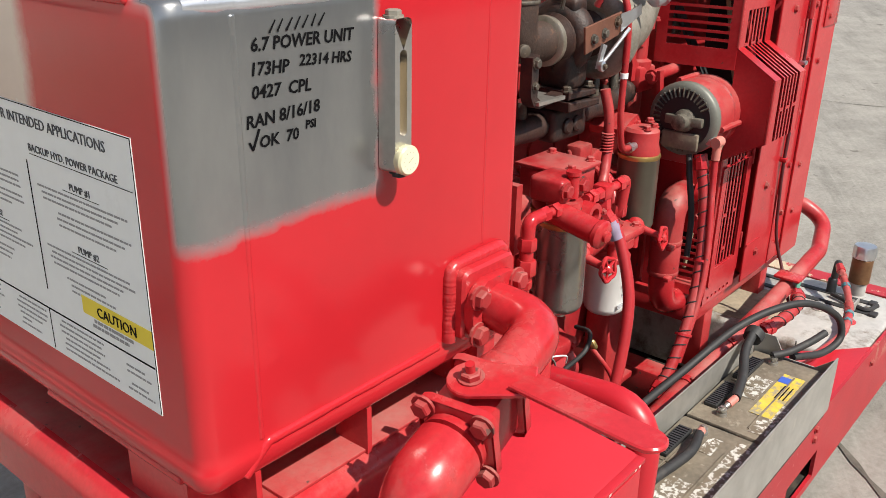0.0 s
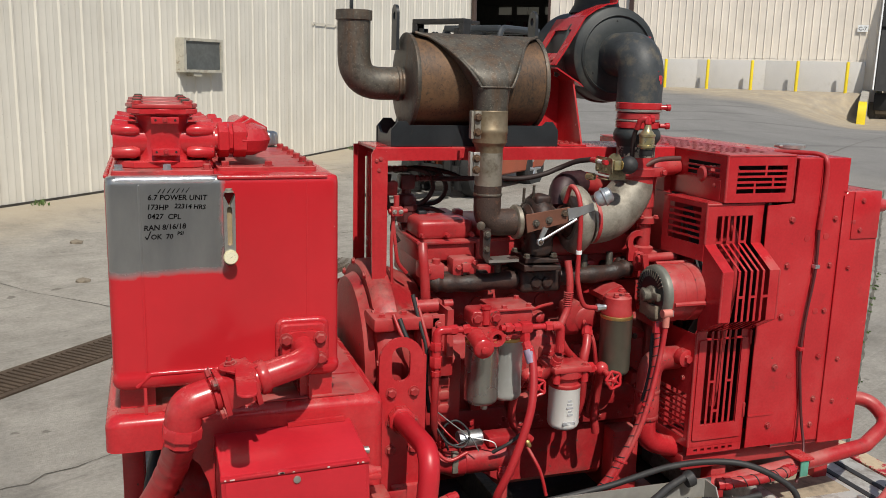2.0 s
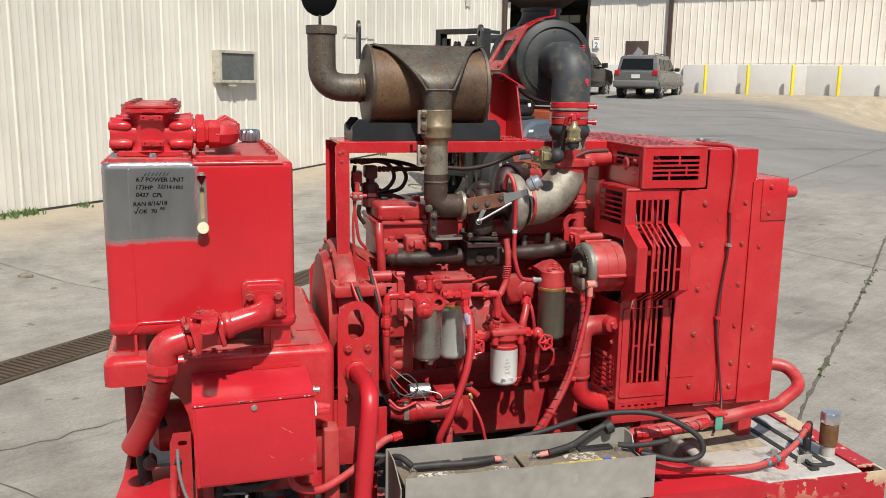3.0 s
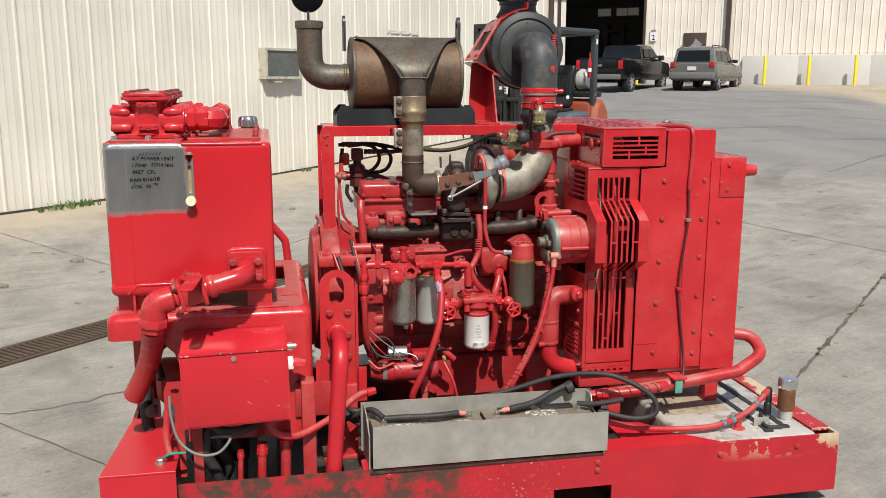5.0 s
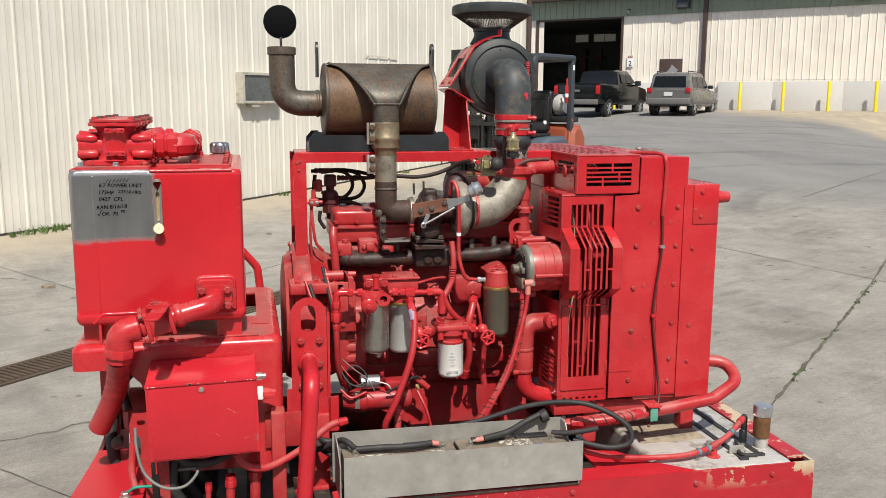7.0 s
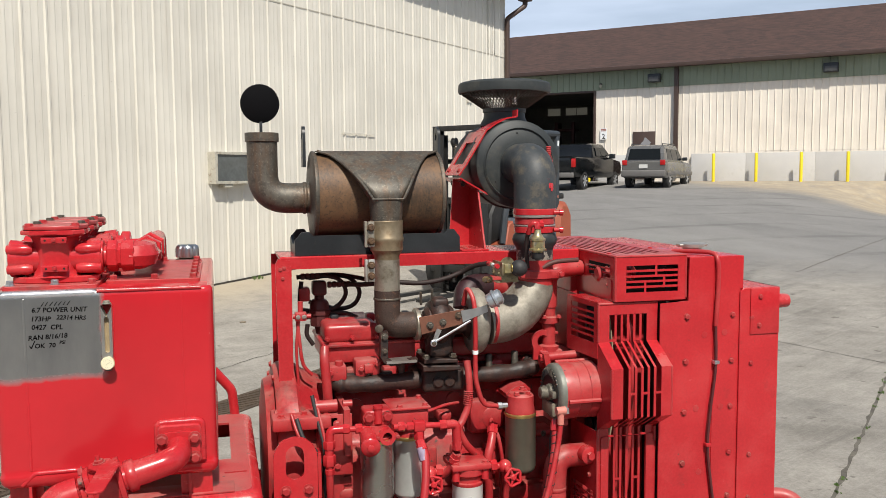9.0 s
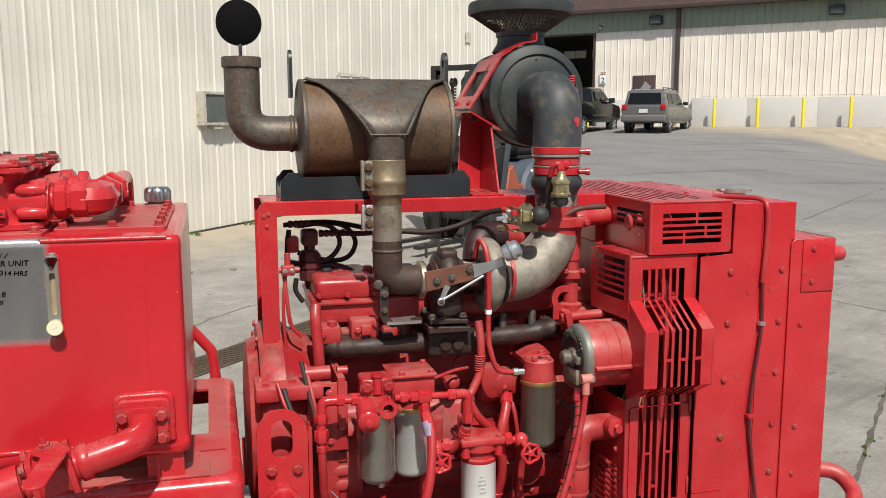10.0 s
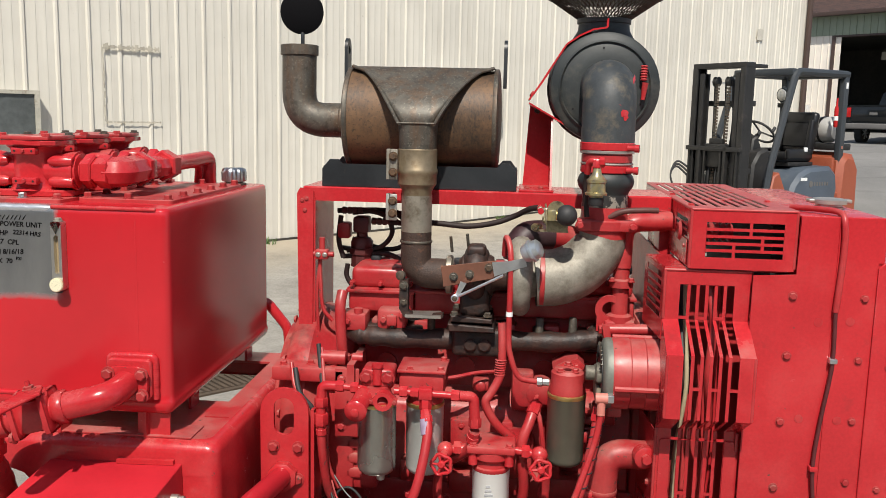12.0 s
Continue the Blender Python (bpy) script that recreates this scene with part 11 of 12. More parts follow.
PLATE_WHITE = surface("number_plate", (0.6, 0.6, 0.58), 0.4, vary=0.05, bumpiness=0.0)
ORANGE = surface("orange_paint", (0.29, 0.072, 0.036), 0.45, vary=0.15, fine=40, coarse=3, grime=(0.25, 0.06, 0.03), grime_at=(0.55, 0.8))
FORK_GREY = surface("blue_grey_paint", (0.036, 0.043, 0.050), 0.5, vary=0.15, fine=40, coarse=3, grime=(0.10, 0.10, 0.10), grime_at=(0.6, 0.85))
FORK_BLACK = surface("greasy_mast_black", (0.016, 0.016, 0.016), 0.5, vary=0.4, fine=40, coarse=4, grime=(0.06, 0.05, 0.045), grime_at=(0.55, 0.8))


def put(bm, m):
    bmesh.ops.transform(bm, matrix=m, verts=bm.verts)
    return bm


def wheel(parent, m, c, r, w, spokes=5):
    """A wheel with its axle along y."""
    bm = nb()
    lathe(bm, (c[0], c[1] - w / 2, c[2]), (0, 1, 0), [(r * 0.62, 0.012), (r * 0.9, 0), (r, 0.03), (r, w - 0.03), (r * 0.9, w), (r * 0.62, w - 0.012)], 28)
    wh = part("wheel", put(bm, m), TYRE, parent)
    for s in (-1, 1):
        bm = nb()
        y = c[1] + s * (w / 2 - 0.025)
        lathe(bm, (c[0], y, c[2]), (0, s, 0), [(r * 0.63, 0), (r * 0.60, 0.012), (r * 0.56, 0.0)], 24)
        for k in range(spokes):
            a = 2 * math.pi * k / spokes
            sweep(bm, [(c[0], y, c[2]), (c[0] + r * 0.58 * math.cos(a), y, c[2] + r * 0.58 * math.sin(a))], r * 0.10, 6)
        lathe(bm, (c[0], y, c[2]), (0, s, 0), [(r * 0.16, 0), (r * 0.14, 0.02)], 12)
        part("rim", put(bm, m), RIM, wh)


def side_loft(sections, m):
    """A body skin from cross-sections along x: (x, half width at sill, half width at waist, half width at top, z0, zwaist, ztop)."""
    bm = nb()
    rings = []
    for x, w0, w1, w2, z0, zw, zt in sections:
        pts = [(-w0 * 0.96, z0), (-w0, z0 + 0.06), (-w1, zw - 0.05), (-w1 * 0.985, zw), (-w2, zt - 0.05), (-w2 * 0.90, zt), (0, zt + 0.015), (w2 * 0.90, zt), (w2, zt - 0.05), (w1 * 0.985, zw), (w1, zw - 0.05), (w0, z0 + 0.06), (w0 * 0.96, z0)]
        rings.append([Vector((x, y, z)) for y, z in pts])
    ring_skin(bm, rings)
    return put(bm, m)


def ground_at(x, y):
    return rise(x, y)


def build_suv():
    px, py, h = 17.3, 29.7, 46
    m = Matrix.Translation((px, py, ground_at(px, py))) @ pose(0, 0, 0, 0, 0, h)      # x: ahead, from the rear bumper
    t = thing("parked_suv", (px, py, ground_at(px, py)), "silver-grey estate off-roader parked with its tail to the yard", "car")
    part("body", side_loft([(0.05, 0.78, 0.88, 0.86, 0.50, 0.98, 1.02), (0.18, 0.86, 0.90, 0.80, 0.42, 1.02, 1.10), (0.40, 0.88, 0.90, 0.86, 0.40, 1.03, 1.08), (2.95, 0.88, 0.90, 0.87, 0.38, 1.03, 1.07), (3.9, 0.87, 0.88, 0.82, 0.40, 0.98, 1.03), (4.35, 0.80, 0.82, 0.70, 0.45, 0.85, 0.92)], m), CAR_GREY, t)
    part("cabin", side_loft([(0.14, 0.80, 0.80, 0.74, 1.0, 1.10, 1.16), (0.32, 0.84, 0.83, 0.72, 1.0, 1.18, 1.66), (0.55, 0.84, 0.83, 0.70, 1.0, 1.2, 1.71), (2.2, 0.84, 0.83, 0.70, 1.0, 1.2, 1.71), (2.95, 0.84, 0.80, 0.72, 1.0, 1.1, 1.15)], m), CAR_GREY, t)
    bm = nb()
    prism(bm, [(-0.66, 1.14), (0.66, 1.14), (0.60, 1.58), (-0.60, 1.58)], "x", 0, 0.012, bev=0.004)
    put(bm, Matrix.Translation((0.128, 0, 0)) @ Matrix.Translation((0, 0, 1.14)) @ Matrix.Rotation(radians(18), 4, "Y") @ Matrix.Translation((-0.012, 0, -1.14)))
    part("rear_window", put(bm, m), CAR_GLASS, t)
    for s in (-1, 1):
        for x0, x1, x2, x3 in ((0.50, 1.10, 1.10, 0.62), (1.18, 1.95, 1.95, 1.18), (2.03, 2.72, 2.32, 2.03)):
            bm = nb()
            prism(bm, [(x0, 1.13), (x1, 1.13), (x2, 1.56), (x3, 1.56)], "y", 0, 0.012)
            put(bm, Matrix.Translation((0, s * 0.838, 1.13)) @ Matrix.Rotation(radians(s * 13.5), 4, "X") @ Matrix.Translation((0, -0.006, -1.13)))
            part("side_window", put(bm, m), CAR_GLASS, t)
        bm = nb()
        box(bm, 0.02, 0.10, s * 0.66, s * 0.86, 0.92, 1.12, 0.02)
        part("tail_lamp", put(bm, m), LAMP_RED, t)
        bm = nb()
        cyl(bm, (0.5, s * 0.62, 1.755), (2.2, s * 0.62, 1.755), 0.018, n=8)
        for x in (0.5, 1.3, 2.2):
            cyl(bm, (x, s * 0.62, 1.70), (x, s * 0.62, 1.755), 0.014, n=6)
        part("roof_rail", put(bm, m), BLACK, t)
        bm = nb()
        box(bm, 2.55, 2.68, s * 0.86, s * 1.06, 1.10, 1.24, 0.03)
        part("mirror", put(bm, m), BLACK, t)
        bm = nb()
        box(bm, 0.3, 4.1, s * 0.885, s * 0.905, 0.52, 0.66, 0.01)
        part("side_moulding", put(bm, m), CAR_TRIM, t)
    bm = nb()
    box(bm, -0.06, 0.12, -0.88, 0.88, 0.46, 0.72, 0.05, 3)
    part("rear_bumper", put(bm, m), CAR_TRIM, t)
    bm = nb()
    box(bm, 0.018, 0.034, -0.17, 0.17, 0.80, 0.95)
    part("plate_bar", put(bm, m), PLATE_WHITE, t)
    for x in (0.78, 3.46):
        for s in (-1, 1):
            wheel(t, m, (x, s * 0.76, 0.36), 0.36, 0.24)


def build_pickup():
    px, py, h = 13.9, 30.7, 45
    m = Matrix.Translation((px, py, ground_at(px, py))) @ pose(0, 0, 0, 0, 0, h)
    t = thing("parked_pickup", (px, py, ground_at(px, py)), "black pickup truck parked with its tail to the yard", "truck")
    part("bed", side_loft([(0.0, 0.93, 0.96, 0.94, 0.62, 1.30, 1.34), (0.10, 0.96, 0.98, 0.95, 0.55, 1.31, 1.35), (2.05, 0.96, 0.98, 0.95, 0.55, 1.31, 1.35)], m), CAR_BLACK, t)
    part("front_body", side_loft([(2.07, 0.96, 0.98, 0.95, 0.50, 1.30, 1.33), (4.2, 0.96, 0.98, 0.93, 0.50, 1.28, 1.31), (5.2, 0.94, 0.96, 0.88, 0.55, 1.18, 1.22), (5.55, 0.88, 0.90, 0.75, 0.6, 1.0, 1.08)], m), CAR_BLACK, t)
    part("cabin", side_loft([(2.08, 0.92, 0.92, 0.80, 1.28, 1.34, 1.40), (2.28, 0.92, 0.91, 0.76, 1.28, 1.36, 1.86), (2.6, 0.92, 0.91, 0.74, 1.28, 1.36, 1.91), (3.6, 0.92, 0.91, 0.74, 1.28, 1.36, 1.90), (4.35, 0.92, 0.88, 0.78, 1.26, 1.32, 1.36)], m), CAR_BLACK, t)
    bm = nb()
    prism(bm, [(-0.72, 1.40), (0.72, 1.40), (0.66, 1.76), (-0.66, 1.76)], "x", 0, 0.012)
    put(bm, Matrix.Translation((2.10, 0, 1.38)) @ Matrix.Rotation(radians(22), 4, "Y") @ Matrix.Translation((-0.02, 0, -1.38)))
    part("rear_window", put(bm, m), CAR_GLASS, t)
    for s in (-1, 1):
        for q in ([(2.42, 1.40), (2.95, 1.40), (2.95, 1.76), (2.50, 1.76)], [(3.02, 1.40), (4.02, 1.40), (3.60, 1.76), (3.02, 1.76)]):
            bm = nb()
            prism(bm, q, "y", 0, 0.012)
            put(bm, Matrix.Translation((0, s * 0.918, 1.40)) @ Matrix.Rotation(radians(s * 17), 4, "X") @ Matrix.Translation((0, -0.006, -1.40)))
            part("side_window", put(bm, m), CAR_GLASS, t)
        bm = nb()
        box(bm, -0.02, 0.06, s * 0.80, s * 0.97, 0.92, 1.26, 0.02)
        part("tail_lamp", put(bm, m), LAMP_RED, t)
        bm = nb()
        box(bm, 3.75, 3.9, s * 0.97, s * 1.22, 1.30, 1.50, 0.03)
        part("mirror", put(bm, m), BLACK, t)
    bm = nb()
    box(bm, -0.014, 0.02, -0.76, 0.76, 0.78, 1.29, 0.02)
    part("tailgate", put(bm, m), CAR_BLACK, t)
    bm = nb()
    box(bm, -0.14, 0.04, -0.92, 0.92, 0.52, 0.72, 0.04, 3)
    part("rear_bumper", put(bm, m), CAR_TRIM, t)
    bm = nb()
    box(bm, -0.03, -0.016, -0.14, 0.14, 1.0, 1.10, 0.01)
    part("badge_shape", put(bm, m), CAR_TRIM, t)
    for x in (1.05, 4.6):
        for s in (-1, 1):
            wheel(t, m, (x, s * 0.84, 0.39), 0.39, 0.26, 7)


build_suv()
build_pickup()


def build_forklift():
    mx, my = 4.25, 9.65
    g = ground_at(mx, my)
    m = Matrix.Translation((mx, my, g)) @ pose(0, 0, 0, 0, 0, 216) @ Matrix.Diagonal((1, 1, 1.08, 1))      # x: ahead of the mast
    t = thing("forklift", (mx, my, g), "orange and blue-grey forklift with a greasy black mast by the wall", "forklift")
    VINYL = surface("black_vinyl", (0.010, 0.010, 0.011), 0.34, vary=0.25, fine=60, coarse=8, bumpiness=0.12)
    HOOD_BLUE = surface("faded_blue_grey", (0.072, 0.092, 0.120), 0.5, vary=0.18, fine=40, coarse=3, grime=(0.13, 0.14, 0.15), grime_at=(0.55, 0.85))
    def P(nm, fn, mat, label="", parent=None):
        bm = nb()
        fn(bm)
        return part(nm, put(bm, m), mat, parent or t, label)
    def channel(bm, x0, x1, y, w, s, z0, z1, th=0.022):
        """An upright channel open towards the middle of the mast."""
        box(bm, x0, x0 + th, y - w, y + w, z0, z1, 0.003, m=None)
        box(bm, x1 - th, x1, y - w, y + w, z0, z1, 0.003)
        box(bm, x0 + th, x1 - th, y + s * w - (th if s > 0 else 0), y + s * w + (0 if s > 0 else th), z0, z1)
    for s in (-1, 1):
        P("mast_rail", lambda bm: channel(bm, -0.09, 0.07, s * 0.37, 0.040, s, 0.10, 2.08), FORK_BLACK)
        P("inner_rail", lambda bm: channel(bm, -0.06, 0.05, s * 0.275, 0.034, s, 0.14, 2.02), FORK_BLACK)
        P("lift_cylinder", lambda bm: lathe(bm, (-0.13, s * 0.20, 0.15), UPZ, [(0.034, 0), (0.034, 0.95), (0.040, 0.96), (0.040, 1.02), (0.020, 1.03), (0.020, 1.78)], 14), FORK_BLACK)
        for k in range(2):
            chain = P("lift_chain", lambda bm: [box(bm, -0.022, 0.004, s * 0.085 + k * 0.026 - 0.009, s * 0.085 + k * 0.026 + 0.009, 0.40 + i * 0.036, 0.426 + i * 0.036) for i in range(42)], DARK_RUST, "greasy leaf chain")
            tagged(chain, kind="stuff")
        P("chain_sheave", lambda bm: lathe(bm, (-0.02, s * 0.098 - 0.03, 1.93), (0, 1, 0), [(0.05, 0), (0.055, 0.004), (0.045, 0.012), (0.045, 0.048), (0.055, 0.056), (0.05, 0.06)], 18), FORK_BLACK)
        P("fork", lambda bm: (box(bm, 0.10, 0.15, s * 0.26 - 0.05, s * 0.26 + 0.05, 0.08, 0.75, 0.006), box(bm, 0.10, 1.15, s * 0.26 - 0.05, s * 0.26 + 0.05, 0.06, 0.10, 0.004)), FORK_BLACK)
        P("carriage_bar", lambda bm: box(bm, 0.06, 0.11, s * 0.20 - 0.02, s * 0.20 + 0.02, 0.35, 1.22), FORK_BLACK)
        P("tilt_cylinder", lambda bm: (cyl(bm, (-0.12, s * 0.34, 0.62), (-0.46, s * 0.40, 0.56), 0.034, n=12), cyl(bm, (-0.46, s * 0.40, 0.56), (-0.62, s * 0.42, 0.53), 0.020, n=10)), FORK_BLACK)
    P("mast_top", lambda bm: (box(bm, -0.09, 0.07, -0.41, 0.41, 2.07, 2.13, 0.006), box(bm, -0.30, -0.09, 0.36, 0.41, 2.075, 2.115, 0.004)), FORK_BLACK)
    for z in (1.66, 0.92):
        P("mast_crossbar", lambda bm: box(bm, -0.15, -0.09, -0.40, 0.40, z, z + 0.06, 0.005), FORK_BLACK)
    for z, h in ((0.30, 0.10), (0.66, 0.10), (1.16, 0.05)):
        P("carriage_rail", lambda bm: box(bm, 0.06, 0.11, -0.42, 0.42, z, z + h, 0.005), FORK_BLACK)
    P("carriage_head", lambda bm: (box(bm, -0.02, 0.06, -0.16, 0.16, 0.98, 1.24, 0.01), box(bm, -0.01, 0.05, -0.10, 0.10, 1.24, 1.30, 0.008)), FORK_BLACK)
    for i in range(4):
        P("load_guard_bar", lambda bm: box(bm, 0.07, 0.095, -0.39 + i * 0.25, -0.365 + i * 0.25, 0.76, 1.16), FORK_BLACK)
    for k, (y, r) in enumerate(((0.13, 0.014), (0.165, 0.014), (-0.14, 0.014), (0.02, 0.010))):
        P("mast_hose", lambda bm: tube(bm, [(-0.04, y, 1.95), (-0.07, y * 1.1, 1.5), (-0.05, y * 0.9, 1.1), (0.03, y * 0.7, 0.9), (0.02, y * 0.8, 0.45)], r, 8), RUBBER)
    for k in range(3):
        P("side_hose", lambda bm: tube(bm, [(0.05, -0.40, 0.95 - k * 0.05), (0.16, -0.50, 1.02 - k * 0.03), (0.24, -0.52, 0.86), (0.20, -0.46, 0.66)], 0.012, 8), RUBBER)
    P("chassis", lambda bm: (prism(bm, [(-0.25, 0.30), (-0.25, 0.62), (-0.55, 0.70), (-1.9, 0.70), (-1.9, 0.25), (-0.45, 0.22)], "y", -0.50, 0.50, bev=0.02)), ORANGE)
    P("fender", lambda bm: (prism(bm, [(-0.34, 0.60), (-0.42, 0.90), (-0.52, 0.94), (-0.66, 0.72), (-0.66, 0.60)], "y", 0.40, 0.52, bev=0.015)), ORANGE)
    P("counterweight", lambda bm: (prism(bm, [(-1.62, 0.22), (-1.66, 1.06), (-1.76, 1.16), (-1.95, 1.14), (-2.06, 0.98), (-2.08, 0.35), (-1.96, 0.22)], "y", -0.53, 0.53, bev=0.07)), ORANGE)
    P("counterweight_grille", lambda bm: box(bm, -1.66, -1.60, -0.44, 0.44, 0.72, 1.10, 0.02), ORANGE)
    P("hood", lambda bm: (prism(bm, [(-0.66, 0.46), (-0.80, 0.80), (-0.92, 0.92), (-1.08, 0.98), (-1.50, 1.00), (-1.62, 0.92), (-1.66, 0.74), (-1.60, 0.46)], "y", -0.515, 0.515, bev=0.045)), HOOD_BLUE)
    P("hood_seam", lambda bm: box(bm, -1.62, -0.72, 0.514, 0.5185, 0.600, 0.612), FORK_BLACK)
    P("nameplate_bar", lambda bm: [box(bm, -1.45 + i * 0.050, -1.422 + i * 0.050, 0.516, 0.5195, 0.780, 0.822) for i in range(6)] + [lathe(bm, (-1.12, 0.516, 0.80), (0, 1, 0), [(0.036, 0), (0.036, 0.0035)], 16)], CAR_TRIM, "row of pale badge shapes on the hood")
    P("hood_label", lambda bm: box(bm, -1.04, -0.92, 0.516, 0.519, 0.84, 0.875), WHITE)
    P("mast_mark", lambda bm: [box(bm, -0.094, -0.091, 0.352, 0.392, 1.02 + i * 0.088, 1.075 + i * 0.088) for i in range(6)], WHITE, "pale marks down the mast")
    P("mast_decal", lambda bm: box(bm, -0.094, -0.091, 0.338, 0.402, 1.62, 1.74), WHITE)
    P("top_scrawl", lambda bm: [sweep(bm, [(-0.093, -0.02 + i * 0.05, 2.085), (-0.093, 0.0 + i * 0.05, 2.115), (-0.093, 0.02 + i * 0.05, 2.085)], 0.004, 4) for i in range(3)], WHITE, "white scrawl on the mast head")
    P("cowl", lambda bm: (prism(bm, [(-0.28, 0.62), (-0.30, 1.02), (-0.40, 1.16), (-0.56, 1.20), (-0.66, 1.10), (-0.66, 0.72)], "y", -0.42, 0.30, bev=0.03)), FORK_BLACK)
    P("dash_pod", lambda bm: (prism(bm, [(-0.44, 1.14), (-0.46, 1.30), (-0.54, 1.34), (-0.62, 1.22), (-0.60, 1.14)], "y", -0.14, 0.14, bev=0.02)), FORK_BLACK)
    P("floor_step", lambda bm: box(bm, -0.80, -0.40, 0.30, 0.50, 0.55, 0.62, 0.02), FORK_BLACK)
    P("seat_base", lambda bm: box(bm, -1.46, -0.98, -0.27, 0.27, 0.99, 1.04, 0.015), FORK_BLACK)
    P("seat", lambda bm: (box(bm, -1.44, -0.94, -0.27, 0.27, 1.04, 1.15, 0.045, 4), box(bm, -1.42, -0.94, -0.29, -0.23, 1.07, 1.19, 0.025, 3), box(bm, -1.42, -0.94, 0.23, 0.29, 1.07, 1.19, 0.025, 3)), VINYL)
    back = P("seat_back", lambda bm: put(box(bm, -0.06, 0.05, -0.25, 0.25, 0, 0.50, 0.05, 4), Matrix.Translation((-1.44, 0, 1.13)) @ Matrix.Rotation(radians(-10), 4, "Y")), VINYL)
    P("backrest_pad", lambda bm: put(box(bm, 0.04, 0.065, -0.19, 0.19, 0.07, 0.37, 0.02, 3), Matrix.Translation((-1.44, 0, 1.13)) @ Matrix.Rotation(radians(-10), 4, "Y")), VINYL)
    for s in (-1, 1):
        P("seat_wing", lambda bm: put(box(bm, -0.03, 0.09, s * 0.215 - 0.035, s * 0.215 + 0.035, 0.02, 0.40, 0.025, 3), Matrix.Translation((-1.44, 0, 1.13)) @ Matrix.Rotation(radians(-10), 4, "Y")), VINYL)
    P("belt_buckle", lambda bm: box(bm, -1.30, -1.24, 0.275, 0.300, 1.16, 1.21, 0.008), WHITE)
    def wheel_ring(bm):
        c = Vector((-0.74, 0, 1.38))
        d, u, v = frame_of((-0.62, 0, 0.75))
        sweep(bm, [c + (u * math.cos(2 * math.pi * i / 28) + v * math.sin(2 * math.pi * i / 28)) * 0.185 for i in range(29)], 0.014, 8)
        for k in range(3):
            a = 2 * math.pi * k / 3 + 0.5
            sweep(bm, [c, c + (u * math.cos(a) + v * math.sin(a)) * 0.18], 0.011, 6)
        sweep(bm, [c, c - d * 0.32], 0.024, 8)
        cyl(bm, c + u * 0.185 + d * 0.01, c + u * 0.185 + d * 0.07, 0.020, n=10)
    P("steering_wheel", wheel_ring, RUBBER)
    for i in range(3):
        P("lever", lambda bm: (cyl(bm, (-0.52, -0.24 + i * 0.07, 1.14), (-0.58, -0.24 + i * 0.07, 1.42), 0.008, n=8), bmesh.ops.create_uvsphere(bm, u_segments=10, v_segments=8, radius=0.022, matrix=Matrix.Translation((-0.58, -0.24 + i * 0.07, 1.43)))), BLACK)
    # overhead guard
    for s in (-1, 1):
        P("guard_leg", lambda bm: pipe(bm, [(-0.34, s * 0.47, 0.66), (-0.40, s * 0.465, 0.98), (-0.76, s * 0.45, 2.06), (-1.74, s * 0.45, 2.06)], 0.044, 0.13, 8), FORK_GREY)
        P("guard_leg", lambda bm: (box(bm, -1.76, -1.67, s * 0.44 - 0.040, s * 0.44 + 0.040, 0.70, 2.05, 0.012)), FORK_GREY)
    P("leg_sticker", lambda bm: (box(bm, -1.735, -1.695, 0.481, 0.4835, 1.90, 1.97)), WHITE)
    P("leg_sticker", lambda bm: (box(bm, -1.73, -1.70, 0.481, 0.4835, 1.20, 1.235)), TAN_BRASS)
    for i in range(6):
        x = -0.86 - i * 0.155
        P("roof_bar", lambda bm: box(bm, x - 0.02, x + 0.02, -0.45, 0.45, 2.05, 2.085, 0.004), FORK_GREY)
    P("roof_edge", lambda bm: (box(bm, -0.78, -0.70, -0.45, 0.45, 2.015, 2.095, 0.015)), FORK_GREY)
    P("roof_edge", lambda bm: (box(bm, -1.80, -1.68, -0.47, 0.47, 2.02, 2.10, 0.025)), FORK_GREY)
    P("gas_bottle", lambda bm: lathe(bm, (-1.84, -0.40, 1.42), (0, 1, 0), [(0.05, 0), (0.12, 0.03), (0.155, 0.09), (0.155, 0.62), (0.12, 0.70), (0.05, 0.73)], 24), surface("bottle_aluminium", (0.60, 0.59, 0.56), 0.42, 0.4, vary=0.12, grime=(0.38, 0.35, 0.30), grime_at=(0.55, 0.8)), "silver gas bottle")
    for y in (-0.20, 0.10):
        P("bottle_strap", lambda bm: lathe(bm, (-1.84, y, 1.42), (0, 1, 0), [(0.150, 0), (0.160, 0.001), (0.160, 0.035), (0.150, 0.036)], 24), FORK_BLACK)
    P("bottle_bracket", lambda bm: box(bm, -2.02, -1.68, -0.40, 0.40, 1.18, 1.26, 0.02), FORK_BLACK)
    P("extinguisher", lambda bm: lathe(bm, (-1.60, 0.44, 1.45), UPZ, [(0.018, 0), (0.026, 0.02), (0.026, 0.22), (0.012, 0.26), (0.012, 0.34)], 12), LAMP_RED, "small red fire extinguisher")
    P("extinguisher_band", lambda bm: lathe(bm, (-1.60, 0.44, 1.53), UPZ, [(0.0275, 0), (0.0275, 0.05)], 12), WHITE)
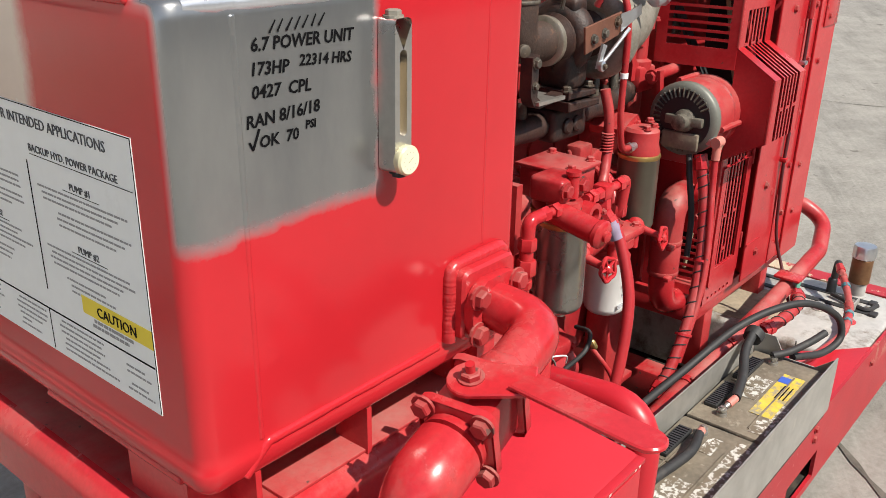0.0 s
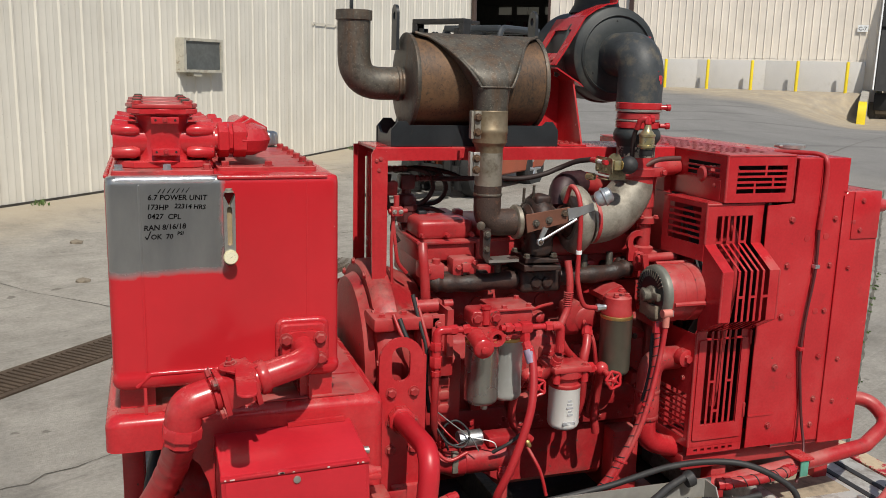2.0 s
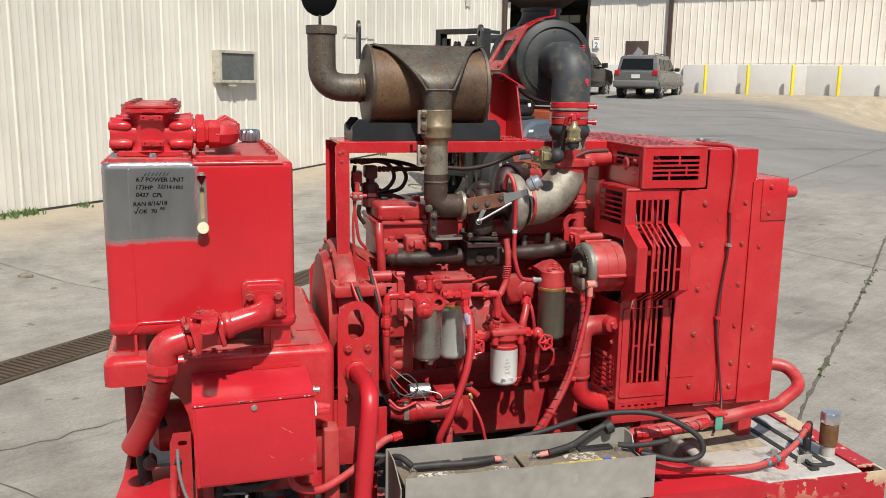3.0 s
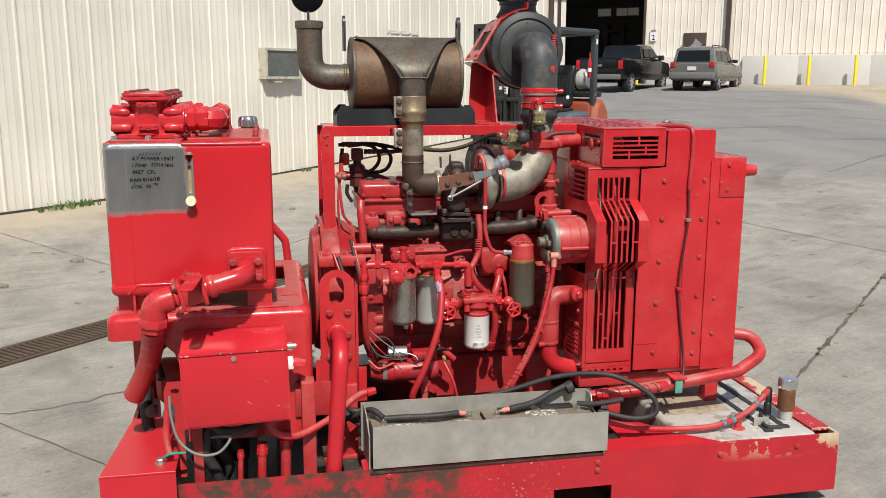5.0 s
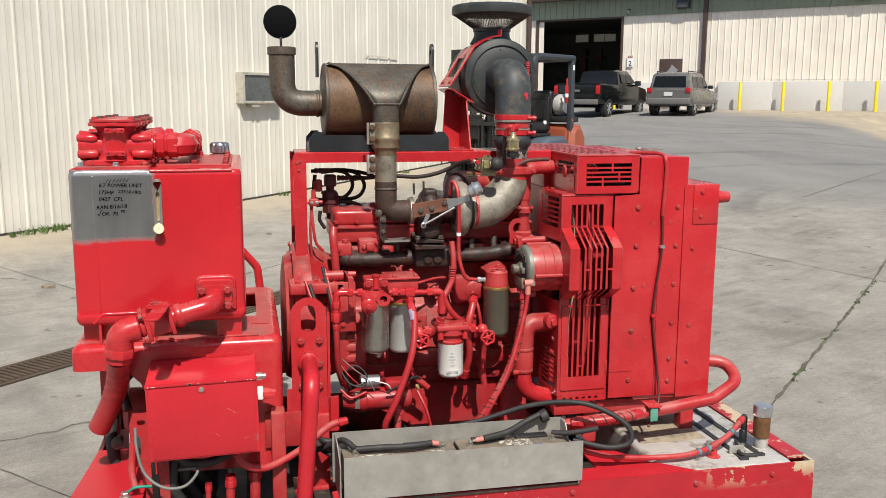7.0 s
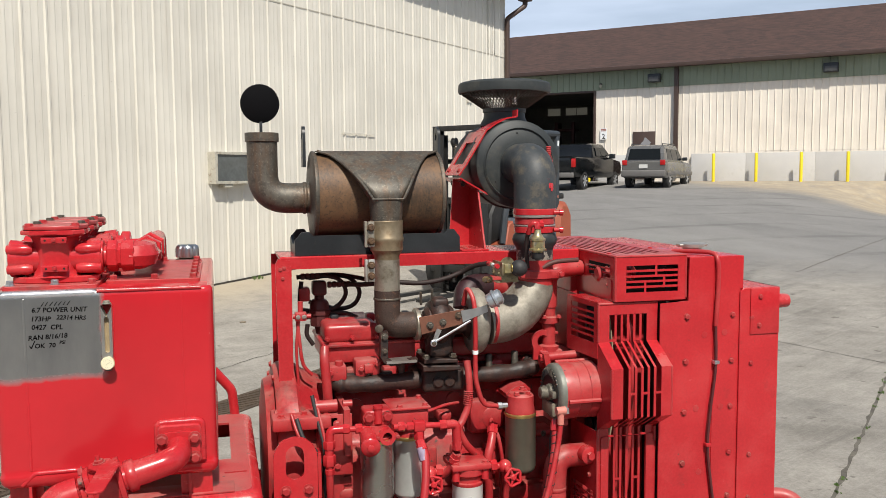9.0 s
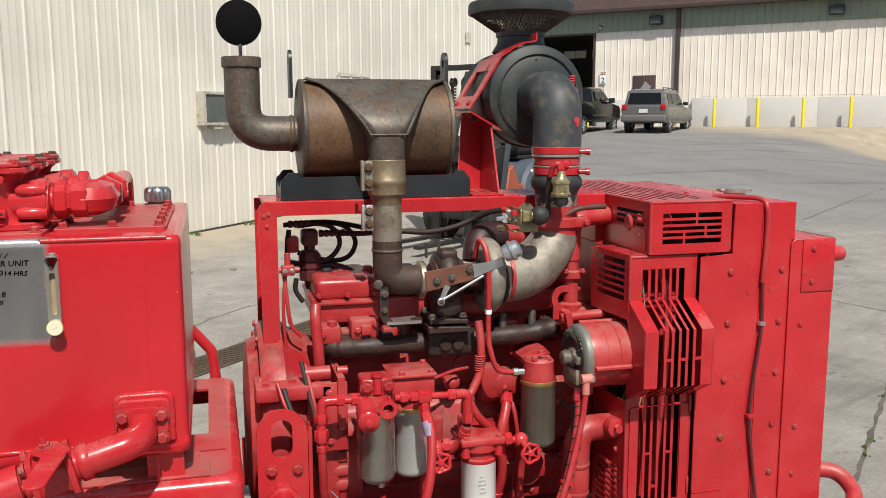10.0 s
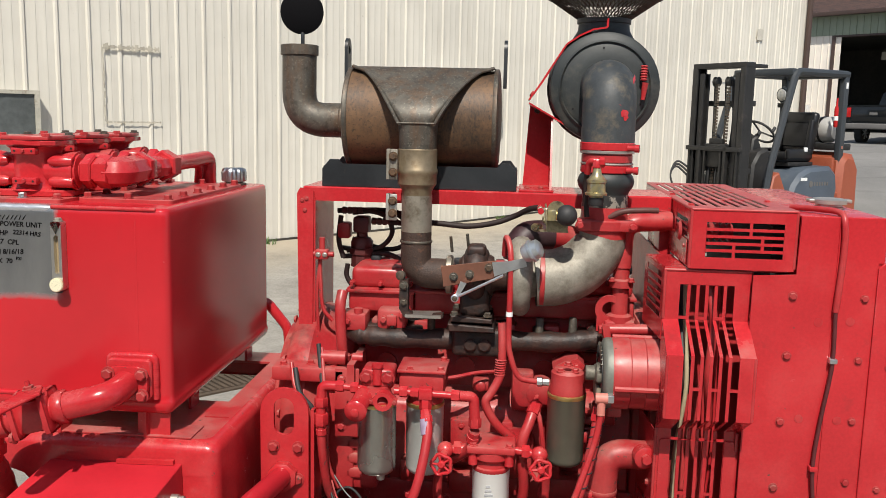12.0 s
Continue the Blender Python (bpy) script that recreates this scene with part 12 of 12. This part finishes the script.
    for s in (-1, 1):
        P("lamp_bracket", lambda bm: box(bm, -0.74, -0.70, s * 0.36 - 0.10, s * 0.36 + 0.06, 1.66, 1.71, 0.006), FORK_BLACK)
        lamp = P("work_lamp", lambda bm: lathe(bm, (-0.70, s * 0.34, 1.80), (1, 0, -0.1), [(0.03, -0.07), (0.06, -0.05), (0.078, 0.0), (0.078, 0.03)], 18), BLACK)
        P("lamp_lens", lambda bm: lathe(bm, (-0.668, s * 0.34, 1.797), (1, 0, -0.1), [(0.068, 0), (0.055, 0.010)], 18), surface("lamp_lens", (0.55, 0.55, 0.52), 0.12, 0.5, vary=0.05), "", lamp)
        wheel(t, m, (-0.25, s * 0.46, 0.32), 0.32, 0.24, 6)
        wheel(t, m, (-1.75, s * 0.42, 0.26), 0.26, 0.20, 6)


build_forklift()


def build_pallets():
    WOOD = surface("pallet_wood", (0.42, 0.29, 0.16), 0.8, vary=0.3, fine=40, coarse=5)
    BLUEW = surface("blue_pallet", (0.05, 0.16, 0.32), 0.7, vary=0.3, fine=40, coarse=5)
    def pallet(x, y, z, a, mat, label):
        m = Matrix.Translation((x, y, z)) @ pose(0, 0, 0, 0, 0, a)
        t = thing("pallet", (x, y, z), label, "pallet", "stacked pallets")
        for k, zz in ((0, 0.0), (1, 0.12)):
            for i in range(6 if k else 3):
                c = -0.5 + i * (0.2 if k else 0.5)
                bm = nb()
                box(bm, -0.6, 0.6, c - 0.05, c + 0.05, zz, zz + 0.02)
                part("board", put(bm, m), mat, t)
        for c in (-0.55, 0, 0.55):
            bm = nb()
            box(bm, c - 0.045, c + 0.045, -0.55, 0.55, 0.021, 0.119)
            part("bearer", put(bm, m), mat, t)
    for sx, sy, n, mat, lb in ((32.0, 18.6, 4, WOOD, "bare wooden pallet in a stack"), (33.2, 17.2, 4, WOOD, "bare wooden pallet in a stack"), (30.2, 19.2, 2, BLUEW, "blue painted pallet in a stack")):
        for i in range(n):
            pallet(sx, sy, ground_at(sx, sy) + i * 0.143, 44 + (i % 2) * 3, mat, lb)


build_pallets()
